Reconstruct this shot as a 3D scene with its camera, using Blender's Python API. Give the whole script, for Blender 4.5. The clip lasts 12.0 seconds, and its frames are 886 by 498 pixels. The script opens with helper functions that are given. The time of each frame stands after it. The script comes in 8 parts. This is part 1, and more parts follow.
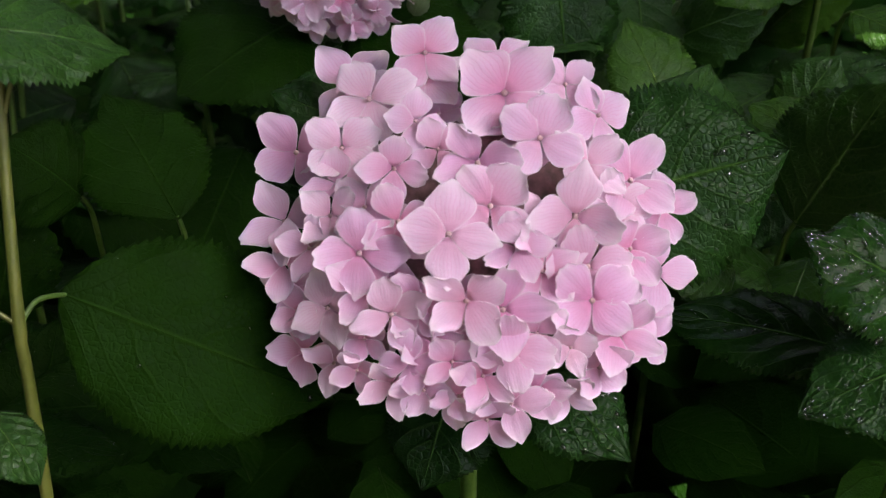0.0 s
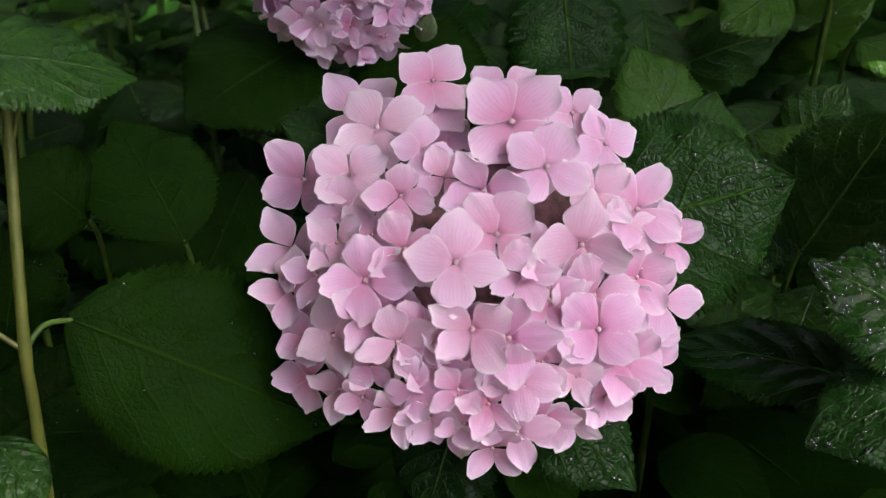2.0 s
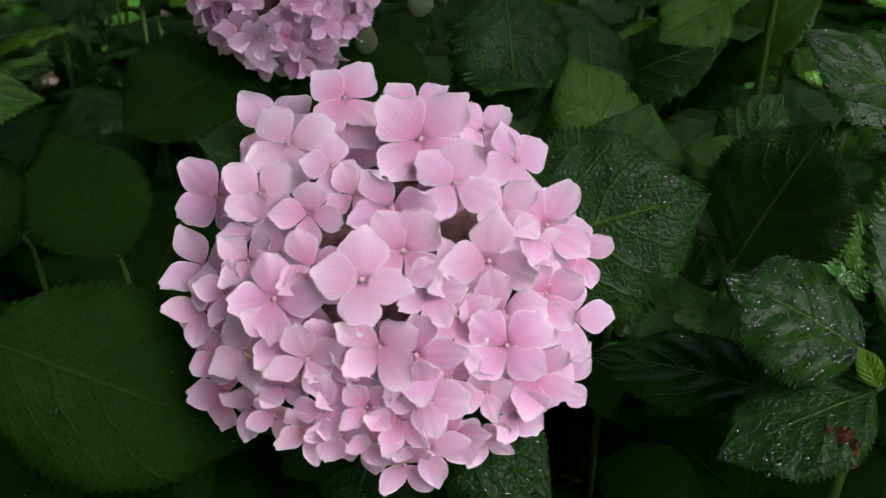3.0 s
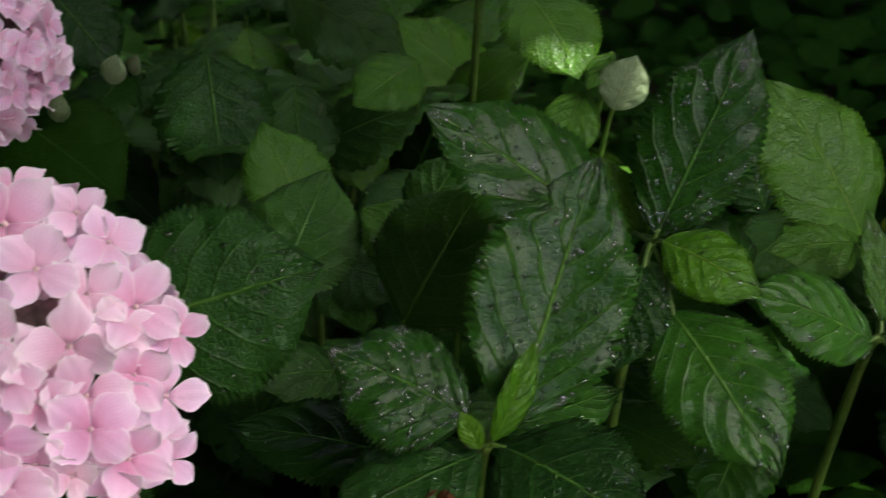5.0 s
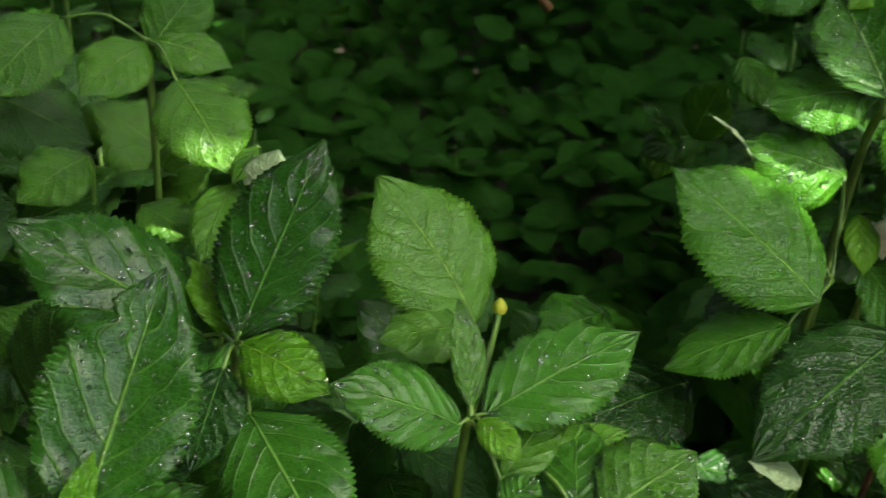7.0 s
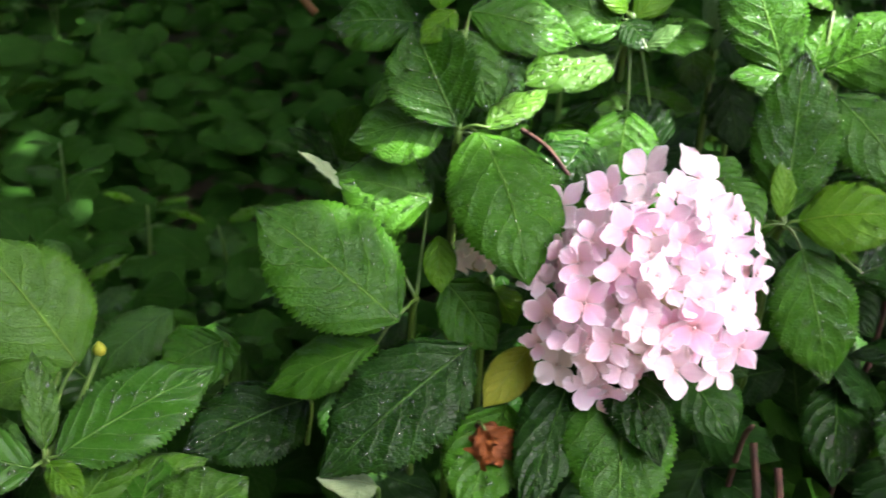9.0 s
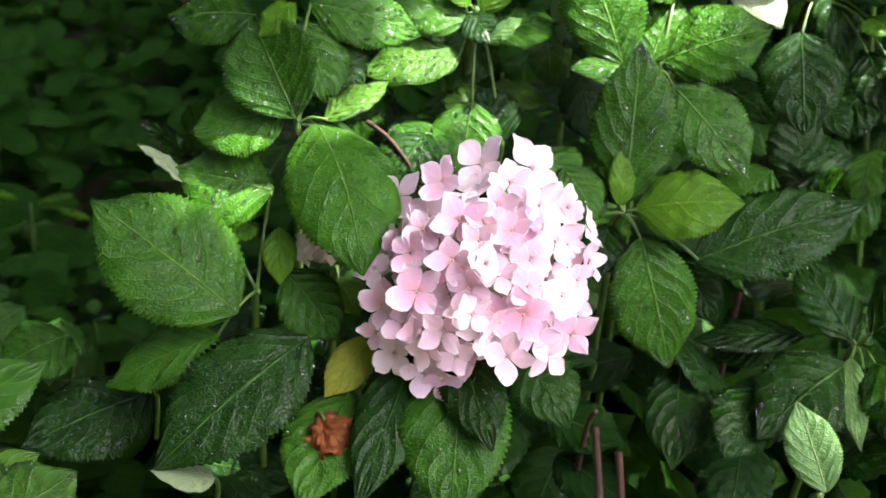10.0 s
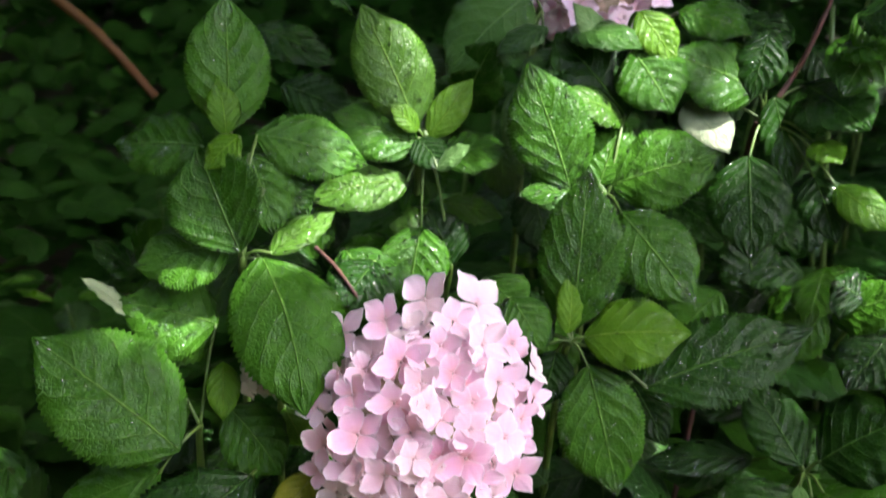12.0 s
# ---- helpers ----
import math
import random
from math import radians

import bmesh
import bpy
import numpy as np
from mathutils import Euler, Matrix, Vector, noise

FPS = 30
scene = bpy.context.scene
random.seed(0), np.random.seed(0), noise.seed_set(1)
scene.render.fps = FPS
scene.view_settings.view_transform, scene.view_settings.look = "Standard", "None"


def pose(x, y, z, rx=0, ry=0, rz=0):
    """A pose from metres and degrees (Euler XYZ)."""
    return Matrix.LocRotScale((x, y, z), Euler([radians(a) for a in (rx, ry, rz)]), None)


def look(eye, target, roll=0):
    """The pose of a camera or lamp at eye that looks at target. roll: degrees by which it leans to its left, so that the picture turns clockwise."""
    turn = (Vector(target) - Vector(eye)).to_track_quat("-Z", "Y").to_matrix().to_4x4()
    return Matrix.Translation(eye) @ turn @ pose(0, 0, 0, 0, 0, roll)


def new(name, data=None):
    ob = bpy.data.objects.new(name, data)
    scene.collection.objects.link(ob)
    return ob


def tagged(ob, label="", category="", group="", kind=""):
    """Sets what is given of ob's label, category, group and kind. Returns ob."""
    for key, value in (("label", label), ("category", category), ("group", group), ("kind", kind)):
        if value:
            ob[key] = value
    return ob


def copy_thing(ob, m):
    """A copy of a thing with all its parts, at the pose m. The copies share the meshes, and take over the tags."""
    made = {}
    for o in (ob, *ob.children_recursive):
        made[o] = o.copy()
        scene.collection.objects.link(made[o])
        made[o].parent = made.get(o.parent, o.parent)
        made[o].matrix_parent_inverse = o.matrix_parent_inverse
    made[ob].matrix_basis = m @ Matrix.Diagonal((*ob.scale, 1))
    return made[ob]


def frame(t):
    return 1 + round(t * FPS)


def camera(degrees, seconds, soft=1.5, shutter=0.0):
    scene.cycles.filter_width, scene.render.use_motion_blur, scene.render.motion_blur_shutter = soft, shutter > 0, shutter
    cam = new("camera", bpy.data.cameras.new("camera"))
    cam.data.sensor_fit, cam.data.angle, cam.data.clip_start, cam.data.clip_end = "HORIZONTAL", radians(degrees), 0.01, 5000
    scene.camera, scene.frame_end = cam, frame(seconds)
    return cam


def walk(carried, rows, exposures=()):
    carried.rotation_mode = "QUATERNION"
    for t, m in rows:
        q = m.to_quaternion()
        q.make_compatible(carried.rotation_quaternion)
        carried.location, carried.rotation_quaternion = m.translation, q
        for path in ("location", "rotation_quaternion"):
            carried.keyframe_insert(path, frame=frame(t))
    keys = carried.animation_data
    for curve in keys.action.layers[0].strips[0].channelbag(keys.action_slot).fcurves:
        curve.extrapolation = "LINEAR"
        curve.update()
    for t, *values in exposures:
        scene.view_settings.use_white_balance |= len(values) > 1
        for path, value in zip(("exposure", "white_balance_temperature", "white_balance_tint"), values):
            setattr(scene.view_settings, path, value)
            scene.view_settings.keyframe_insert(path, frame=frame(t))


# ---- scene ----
# the camera and its walk
cam = camera(40.0, 12.0, 1.0, 0.35)
cam.data.dof.use_dof = True
cam.data.dof.focus_distance, cam.data.dof.aperture_fstop = 0.66, 15.5
PATH = [
    (0, (-0.02446, 0.05275, 1.21674), (-0.01852, 0.58774, 0.94518), 0.89),
    (0.5, (-0.02085, 0.05353, 1.21739), (-0.01860, 0.59078, 0.95027), 0.79),
    (1, (-0.02633, 0.05244, 1.21379), (-0.02206, 0.59181, 0.95100), 1.15),
    (1.5, (-0.02662, 0.05349, 1.21727), (-0.02279, 0.59209, 0.95289), 0.93),
    (2, (-0.02468, 0.05394, 1.21924), (-0.02176, 0.59363, 0.95708), 1.09),
    (2.5, (-0.00830, 0.05493, 1.22267), (-0.00491, 0.59473, 0.96074), 0.95),
    (4.3, (0.06640, 0.05352, 1.23321), (0.11808, 0.59837, 0.98731), 2.08),
    (4.5, (0.08181, 0.05047, 1.23581), (0.14176, 0.59574, 0.99274), 2.23),
    (5, (0.12810, 0.04391, 1.24885), (0.20649, 0.58786, 1.00807), 2.23),
    (5.5, (0.16525, 0.03762, 1.25792), (0.26518, 0.58158, 1.02528), 2.39),
    (6, (0.20430, 0.02851, 1.26657), (0.31904, 0.57317, 1.04257), 2.39),
    (6.5, (0.23499, 0.01877, 1.27843), (0.36674, 0.56107, 1.05807), 2.99),
    (6.7, (0.25025, 0.01344, 1.28467), (0.38906, 0.55440, 1.06538), 3.08),
    (8.3, (0.46783, -0.08111, 1.38313), (0.59227, 0.45190, 1.13733), -1.71),
    (8.5, (0.48954, -0.08719, 1.38189), (0.62025, 0.44497, 1.13749), -1.67),
    (9, (0.53954, -0.10680, 1.38299), (0.68689, 0.42154, 1.13980), -1.34),
    (9.5, (0.57626, -0.12402, 1.37455), (0.74225, 0.39909, 1.13206), -0.95),
    (10, (0.60018, -0.13623, 1.38095), (0.78070, 0.38086, 1.13593), -0.52),
    (10.5, (0.62315, -0.14489, 1.37955), (0.80420, 0.37271, 1.13602), -0.78),
    (11, (0.63825, -0.14271, 1.38671), (0.82464, 0.37361, 1.14448), -0.74),
    (11.5, (0.63785, -0.13145, 1.40692), (0.82628, 0.38492, 1.16638), -0.58),
    (12, (0.63601, -0.11630, 1.44664), (0.82801, 0.40429, 1.21834), -0.12),
]
EXPOSURES = [(0, 2.79, 6350, 24), (2.7, 2.75, 6350, 24), (4.3, 2.56, 6450, 24), (5.0, 2.75, 6700, 13), (6.0, 3.45, 7000, 2), (6.7, 3.8, 7000, 3), (8.3, 3.87, 6500, 22), (10, 3.76, 6400, 23), (12, 3.44, 6300, 27)]
walk(cam, [(t, look(eye, target, roll)) for t, eye, target, roll in PATH], EXPOSURES)
# world, sun and exposure
world = bpy.data.worlds.new("world")
scene.world = world
world.use_nodes = True
wn = world.node_tree
sky = wn.nodes.new("ShaderNodeTexSky")
sky.sky_type = "NISHITA"
sky.sun_disc = False
sky.dust_density, sky.air_density, sky.ozone_density = 6.0, 0.6, 0.2
SUN_EL, SUN_AZ = 62.0, 104.0
sky.sun_elevation, sky.sun_rotation = radians(SUN_EL), radians(SUN_AZ)
wn.nodes["Background"].inputs["Strength"].default_value = 0.15
wn.links.new(sky.outputs[0], wn.nodes["Background"].inputs["Color"])
sun_data = bpy.data.lights.new("sun", "SUN")
sun_data.energy, sun_data.angle, sun_data.color = 2.3, radians(0.6), (1.0, 0.97, 0.93)
sun = new("sun", sun_data)
sun_from = Vector((math.sin(radians(SUN_AZ)) * math.cos(radians(SUN_EL)), math.cos(radians(SUN_AZ)) * math.cos(radians(SUN_EL)), math.sin(radians(SUN_EL))))
sun.matrix_world = look(sun_from * 10 + Vector((0.5, 0.6, 1)), (0.5, 0.6, 1))


# materials
def node_mat(name):
    m = bpy.data.materials.new(name)
    m.use_nodes = True
    return m, m.node_tree, m.node_tree.nodes, m.node_tree.links


def math_node(nt, op, a, b=None, c=None):
    n = nt.nodes.new("ShaderNodeMath")
    n.operation = op
    for i, v in enumerate((a, b, c)):
        if v is None:
            continue
        if isinstance(v, (int, float)):
            n.inputs[i].default_value = v
        else:
            nt.links.new(v, n.inputs[i])
    return n.outputs[0]


def ramp_node(nt, fac, stops):
    r = nt.nodes.new("ShaderNodeValToRGB")
    nt.links.new(fac, r.inputs[0])
    while len(r.color_ramp.elements) < len(stops):
        r.color_ramp.elements.new(0.5)
    for e, (p, c) in zip(r.color_ramp.elements, stops):
        e.position, e.color = p, (*c, 1)
    return r.outputs[0]


def noise_node(nt, scale, detail=3.0, vec=None):
    n = nt.nodes.new("ShaderNodeTexNoise")
    n.inputs["Scale"].default_value, n.inputs["Detail"].default_value = scale, detail
    if vec is not None:
        nt.links.new(vec, n.inputs["Vector"])
    return n.outputs["Fac"]


def mix_col(nt, fac, a, b, blend="MIX"):
    m = nt.nodes.new("ShaderNodeMix")
    m.data_type, m.blend_type = "RGBA", blend
    for sock, v in ((m.inputs["Factor"], fac), (m.inputs[6], a), (m.inputs[7], b)):
        if isinstance(v, (int, float)):
            sock.default_value = v
        elif isinstance(v, tuple):
            sock.default_value = (*v, 1)
        else:
            nt.links.new(v, sock)
    return m.outputs[2]


def leaf_material(name, low, high, vein, rough=0.34, glow=0.25, coat=0.25, quilt=1.0, gloss=0.27, cells=1.0):
    """Ovate leaf: u runs along the blade, v across it; lateral veins arch towards the tip."""
    m, nt, nodes, links = node_mat(name)
    bsdf = nodes["Principled BSDF"]
    uv = nodes.new("ShaderNodeUVMap")
    sep = nodes.new("ShaderNodeSeparateXYZ")
    links.new(uv.outputs[0], sep.inputs[0])
    u, v = sep.outputs[0], sep.outputs[1]
    geo = nodes.new("ShaderNodeTexCoord")
    info = nodes.new("ShaderNodeObjectInfo")
    a = math_node(nt, "ABSOLUTE", math_node(nt, "MULTIPLY_ADD", v, 2.0, -1.0))
    side = math_node(nt, "GREATER_THAN", v, 0.5)
    wob = noise_node(nt, 26.0, 2.0, geo.outputs["Object"])
    q = math_node(nt, "ADD", math_node(nt, "MULTIPLY_ADD", u, 6.2, math_node(nt, "MULTIPLY", side, 0.42)),
                  math_node(nt, "MULTIPLY", math_node(nt, "POWER", a, 1.25), -2.3))
    q = math_node(nt, "ADD", q, math_node(nt, "MULTIPLY", wob, 1.1))
    d = math_node(nt, "ABSOLUTE", math_node(nt, "SUBTRACT", math_node(nt, "FRACT", q), 0.5))
    lat = math_node(nt, "SUBTRACT", 1.0, math_node(nt, "SMOOTH_MIN", math_node(nt, "MULTIPLY", d, 13.0), 1.0, 0.3))
    mid_w = math_node(nt, "MULTIPLY_ADD", u, -0.024, 0.042)
    mid = math_node(nt, "SUBTRACT", 1.0, math_node(nt, "SMOOTH_MIN", math_node(nt, "DIVIDE", a, mid_w), 1.0, 0.4))
    grain = noise_node(nt, 420.0, 4.0, geo.outputs["Object"])
    blot = noise_node(nt, 34.0, 3.0, geo.outputs["Object"])
    tone = math_node(nt, "ADD", math_node(nt, "MULTIPLY", blot, 0.75), math_node(nt, "MULTIPLY", grain, 0.25))
    tone = math_node(nt, "ADD", tone, math_node(nt, "MULTIPLY_ADD", info.outputs["Random"], 0.5, -0.25))
    col = ramp_node(nt, tone, [(0.25, low), (0.78, high)])
    cell = nodes.new("ShaderNodeTexVoronoi")
    cell.feature = "DISTANCE_TO_EDGE"
    cell.inputs["Scale"].default_value = 300.0
    links.new(geo.outputs["Object"], cell.inputs["Vector"])
    net = math_node(nt, "SUBTRACT", 1.0, math_node(nt, "SMOOTH_MIN", math_node(nt, "MULTIPLY", cell.outputs["Distance"], 5.0), 1.0, 0.3))
    col = mix_col(nt, math_node(nt, "MULTIPLY", net, 0.06), col, vein)
    col = mix_col(nt, math_node(nt, "MULTIPLY", lat, 0.16), col, vein)
    col = mix_col(nt, math_node(nt, "MULTIPLY", mid, 0.85), col, vein)
    links.new(col, bsdf.inputs["Base Color"])
    patch = noise_node(nt, 60.0, 2.0, geo.outputs["Object"])
    links.new(math_node(nt, "MULTIPLY_ADD", patch, 0.35, rough - 0.2), bsdf.inputs["Roughness"])
    bsdf.inputs["Specular IOR Level"].default_value = gloss
    bsdf.inputs["Coat Weight"].default_value = coat
    bsdf.inputs["Coat Roughness"].default_value = 0.08
    puff = math_node(nt, "POWER", math_node(nt, "SINE", math_node(nt, "MULTIPLY", math_node(nt, "FRACT", q), math.pi)), 2.0)
    crease = math_node(nt, "MULTIPLY", puff, math_node(nt, "MULTIPLY_ADD", noise_node(nt, 70.0, 2.0, geo.outputs["Object"]), 1.0, -0.1))
    h = math_node(nt, "SUBTRACT", math_node(nt, "MULTIPLY", crease, -0.8 * quilt), math_node(nt, "MULTIPLY", mid, 1.0))
    h = math_node(nt, "SUBTRACT", h, math_node(nt, "MULTIPLY", lat, 0.45))
    h = math_node(nt, "SUBTRACT", h, math_node(nt, "MULTIPLY", net, 0.28 * cells))
    h = math_node(nt, "ADD", h, math_node(nt, "MULTIPLY", noise_node(nt, 260.0, 3.0, geo.outputs["Object"]), 0.7 * cells))
    h = math_node(nt, "ADD", h, math_node(nt, "MULTIPLY", noise_node(nt, 105.0, 1.0, geo.outputs["Object"]), 1.0 * (0.4 + 0.6 * cells)))
    bump = nodes.new("ShaderNodeBump")
    bump.inputs["Strength"].default_value, bump.inputs["Distance"].default_value = 0.8, 0.0012
    links.new(h, bump.inputs["Height"])
    links.new(bump.outputs[0], bsdf.inputs["Normal"])
    links.new(bump.outputs[0], bsdf.inputs["Coat Normal"])
    if glow:
        tr = nodes.new("ShaderNodeBsdfTranslucent")
        links.new(mix_col(nt, 0.4, col, (0.14, 0.32, 0.02)), tr.inputs["Color"])
        mix = nodes.new("ShaderNodeMixShader")
        mix.inputs[0].default_value = glow
        links.new(bsdf.outputs[0], mix.inputs[1])
        links.new(tr.outputs[0], mix.inputs[2])
        links.new(mix.outputs[0], nodes["Material Output"].inputs["Surface"])
    return m


LEAF = {
    # same leaf in lower tones: shade is put into these three colours
    "dark": leaf_material("leaf_shaded", (0.004, 0.022, 0.003), (0.011, 0.047, 0.006), (0.055, 0.14, 0.022), 0.34, 0.07, 0.06, 1.3, 0.07),
    "wet": leaf_material("leaf_wet_shaded", (0.004, 0.021, 0.002), (0.010, 0.046, 0.004), (0.055, 0.14, 0.022), 0.30, 0.06, 0.20, 1.9, 0.04, 1.1),
    "smooth_shaded": leaf_material("leaf_smooth_shaded", (0.004, 0.021, 0.002), (0.010, 0.045, 0.005), (0.055, 0.15, 0.022), 0.34, 0.06, 0.10, 1.4, 0.05, 0.35),
    "smooth": leaf_material("leaf_smooth", (0.009, 0.047, 0.004), (0.024, 0.096, 0.008), (0.11, 0.24, 0.04), 0.34, 0.10, 0.125, 1.4, 0.07, 0.35),
    "mid": leaf_material("leaf_mid", (0.013, 0.054, 0.006), (0.031, 0.106, 0.012), (0.11, 0.24, 0.042), 0.35, 0.12, 0.13, 1.3, 0.14),
    "glossy": leaf_material("leaf_glossy", (0.013, 0.062, 0.003), (0.033, 0.126, 0.007), (0.11, 0.24, 0.04), 0.30, 0.12, 0.16, 1.8, 0.06, 1.1),
    "light": leaf_material("leaf_light", (0.026, 0.094, 0.006), (0.055, 0.160, 0.012), (0.16, 0.31, 0.05), 0.32, 0.2, 0.06, 1.0, 0.17),
    "young": leaf_material("leaf_young", (0.036, 0.130, 0.004), (0.075, 0.205, 0.008), (0.20, 0.37, 0.04), 0.32, 0.25, 0.04, 1.0, 0.14),
    "yellow": leaf_material("leaf_yellow", (0.17, 0.27, 0.012), (0.40, 0.40, 0.04), (0.35, 0.40, 0.10), 0.45, 0.2, 0.05, 0.9, 0.12),
    "brown": leaf_material("leaf_brown", (0.06, 0.018, 0.004), (0.24, 0.072, 0.013), (0.15, 0.05, 0.015), 0.6, 0.15, 0.0),
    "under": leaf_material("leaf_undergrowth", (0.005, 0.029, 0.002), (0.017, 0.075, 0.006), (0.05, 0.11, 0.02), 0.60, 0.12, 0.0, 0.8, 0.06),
    # same leaf coloured near black, the way it looks in shade
    "matt": leaf_material("leaf_matt_shaded", (0.004, 0.017, 0.001), (0.008, 0.034, 0.002), (0.018, 0.055, 0.006), 0.45, 0.08, 0.0, 0.9, 0.03),
    # pale leaf colours that carry sun glare and sunlit brightness in themselves
    "pale_green": leaf_material("leaf_pale_sunlit", (0.075, 0.19, 0.045), (0.15, 0.31, 0.085), (0.30, 0.44, 0.16), 0.4, 0.25, 0.08, 1.0, 0.2),
    "pale": leaf_material("leaf_pale_glare", (0.18, 0.26, 0.12), (0.32, 0.41, 0.22), (0.35, 0.45, 0.20), 0.5, 0.25, 0.0, 0.35),
}


def petal_material(name, inner, body, rim, vein, spread=0.25, fade=0.36, second=(0.84, 0.52, 0.84), share=0.3):
    m, nt, nodes, links = node_mat(name)
    mixed = tuple(0.5 * (p + q) for p, q in zip(body, rim))
    bsdf = nodes["Principled BSDF"]
    uv = nodes.new("ShaderNodeUVMap")
    sep = nodes.new("ShaderNodeSeparateXYZ")
    links.new(uv.outputs[0], sep.inputs[0])
    u, v = sep.outputs[0], sep.outputs[1]
    info, geo = nodes.new("ShaderNodeObjectInfo"), nodes.new("ShaderNodeTexCoord")
    a = math_node(nt, "ABSOLUTE", math_node(nt, "MULTIPLY_ADD", v, 2.0, -1.0))
    edge = math_node(nt, "MAXIMUM", math_node(nt, "POWER", a, 10.0), math_node(nt, "POWER", u, 11.0))
    col = ramp_node(nt, math_node(nt, "ADD", u, math_node(nt, "MULTIPLY_ADD", noise_node(nt, 90.0, 2.0, geo.outputs["Object"]), 0.4, -0.2)),
                    [(0.0, inner), (spread, body), (1.0, mixed)])
    hue = math_node(nt, "MULTIPLY_ADD", info.outputs["Random"], fade, 0.0)
    col = mix_col(nt, hue, col, rim)
    other = math_node(nt, "POWER", math_node(nt, "FRACT", math_node(nt, "MULTIPLY", info.outputs["Random"], 7.31)), 2.0)
    col = mix_col(nt, math_node(nt, "MULTIPLY", other, share), col, second)
    fan = math_node(nt, "ABSOLUTE", math_node(nt, "SUBTRACT", math_node(nt, "FRACT", math_node(nt, "ADD", math_node(nt, "MULTIPLY", v, 11.0),
                    math_node(nt, "MULTIPLY", noise_node(nt, 150.0, 3.0, geo.outputs["Object"]), 2.2))), 0.5))
    line = math_node(nt, "SUBTRACT", 1.0, math_node(nt, "SMOOTH_MIN", math_node(nt, "MULTIPLY", fan, 7.0), 1.0, 0.3))
    line = math_node(nt, "MULTIPLY", line, math_node(nt, "SUBTRACT", 1.0, math_node(nt, "POWER", u, 2.5)))
    col = mix_col(nt, math_node(nt, "MULTIPLY", line, 0.4), col, vein)
    col = mix_col(nt, math_node(nt, "MULTIPLY", edge, 0.9), col, rim)
    links.new(col, bsdf.inputs["Base Color"])
    bsdf.inputs["Roughness"].default_value = 0.55
    bsdf.inputs["Specular IOR Level"].default_value = 0.3
    bump = nodes.new("ShaderNodeBump")
    bump.inputs["Strength"].default_value, bump.inputs["Distance"].default_value = 0.3, 0.0008
    links.new(math_node(nt, "SUBTRACT", noise_node(nt, 500.0, 2.0, geo.outputs["Object"]), math_node(nt, "MULTIPLY", line, 0.8)), bump.inputs["Height"])
    links.new(bump.outputs[0], bsdf.inputs["Normal"])
    tr = nodes.new("ShaderNodeBsdfTranslucent")
    links.new(mix_col(nt, 0.5, col, rim), tr.inputs["Color"])
    mix = nodes.new("ShaderNodeMixShader")
    mix.inputs[0].default_value = 0.45
    links.new(bsdf.outputs[0], mix.inputs[1])
    links.new(tr.outputs[0], mix.inputs[2])
    links.new(mix.outputs[0], nodes["Material Output"].inputs["Surface"])
    return m


PETAL = petal_material("petal_pink", (0.79, 0.22, 0.44), (0.92, 0.62, 0.81), (1.0, 0.96, 0.97), (0.74, 0.20, 0.46), 0.6, 0.5)
# petals whitened in colour to look sunlit, for the small hidden head
PETAL_SUNLIT = petal_material("petal_sunlit", (0.92, 0.70, 0.78), (0.96, 0.86, 0.90), (0.99, 0.97, 0.97), (0.92, 0.70, 0.80), 0.42, 0.65, (0.98, 0.93, 0.86), 0.4)
PETAL_PALE = petal_material("petal_pale_pink", (0.88, 0.48, 0.48), (0.97, 0.60, 0.77), (0.99, 0.94, 0.96), (0.90, 0.38, 0.60), 0.42, 0.65, (0.98, 0.93, 0.80), 0.5)


def plain_material(name, low, high, rough, scale, bump_by=0.001):
    m, nt, nodes, links = node_mat(name)
    bsdf = nodes["Principled BSDF"]
    geo = nodes.new("ShaderNodeTexCoord")
    f = noise_node(nt, scale, 5.0, geo.outputs["Object"])
    links.new(ramp_node(nt, f, [(0.3, low), (0.7, high)]), bsdf.inputs["Base Color"])
    bsdf.inputs["Roughness"].default_value = rough
    b = nodes.new("ShaderNodeBump")
    b.inputs["Strength"].default_value, b.inputs["Distance"].default_value = 0.6, bump_by
    links.new(noise_node(nt, scale * 4, 4.0, geo.outputs["Object"]), b.inputs["Height"])
    links.new(b.outputs[0], bsdf.inputs["Normal"])
    return m


STEM = plain_material("green_stem", (0.04, 0.10, 0.012), (0.10, 0.19, 0.025), 0.45, 70.0)
YELLOW_STEM = plain_material("yellow_stem", (0.075, 0.105, 0.012), (0.13, 0.155, 0.022), 0.45, 70.0)
RED_STEM = plain_material("brown_stem", (0.022, 0.009, 0.004), (0.065, 0.022, 0.008), 0.85, 90.0)
EYE_MAT = plain_material("floret_eye", (0.60, 0.36, 0.36), (0.82, 0.66, 0.62), 0.5, 300.0)
WOOD = plain_material("bare_wood", (0.075, 0.034, 0.004), (0.17, 0.078, 0.008), 0.7, 40.0, 0.002)
SOIL = plain_material("soil", (0.025, 0.022, 0.014), (0.075, 0.062, 0.04), 0.9, 24.0, 0.02)
BARK = plain_material("bark", (0.025, 0.018, 0.012), (0.07, 0.05, 0.035), 0.85, 14.0, 0.01)
WATER, _nt, _nodes, _links = node_mat("water_bead")
_b = _nodes["Principled BSDF"]
_b.inputs["Base Color"].default_value = (0.95, 0.98, 1.0, 1)
_b.inputs["Roughness"].default_value, _b.inputs["IOR"].default_value, _b.inputs["Transmission Weight"].default_value = 0.02, 1.5, 1.0

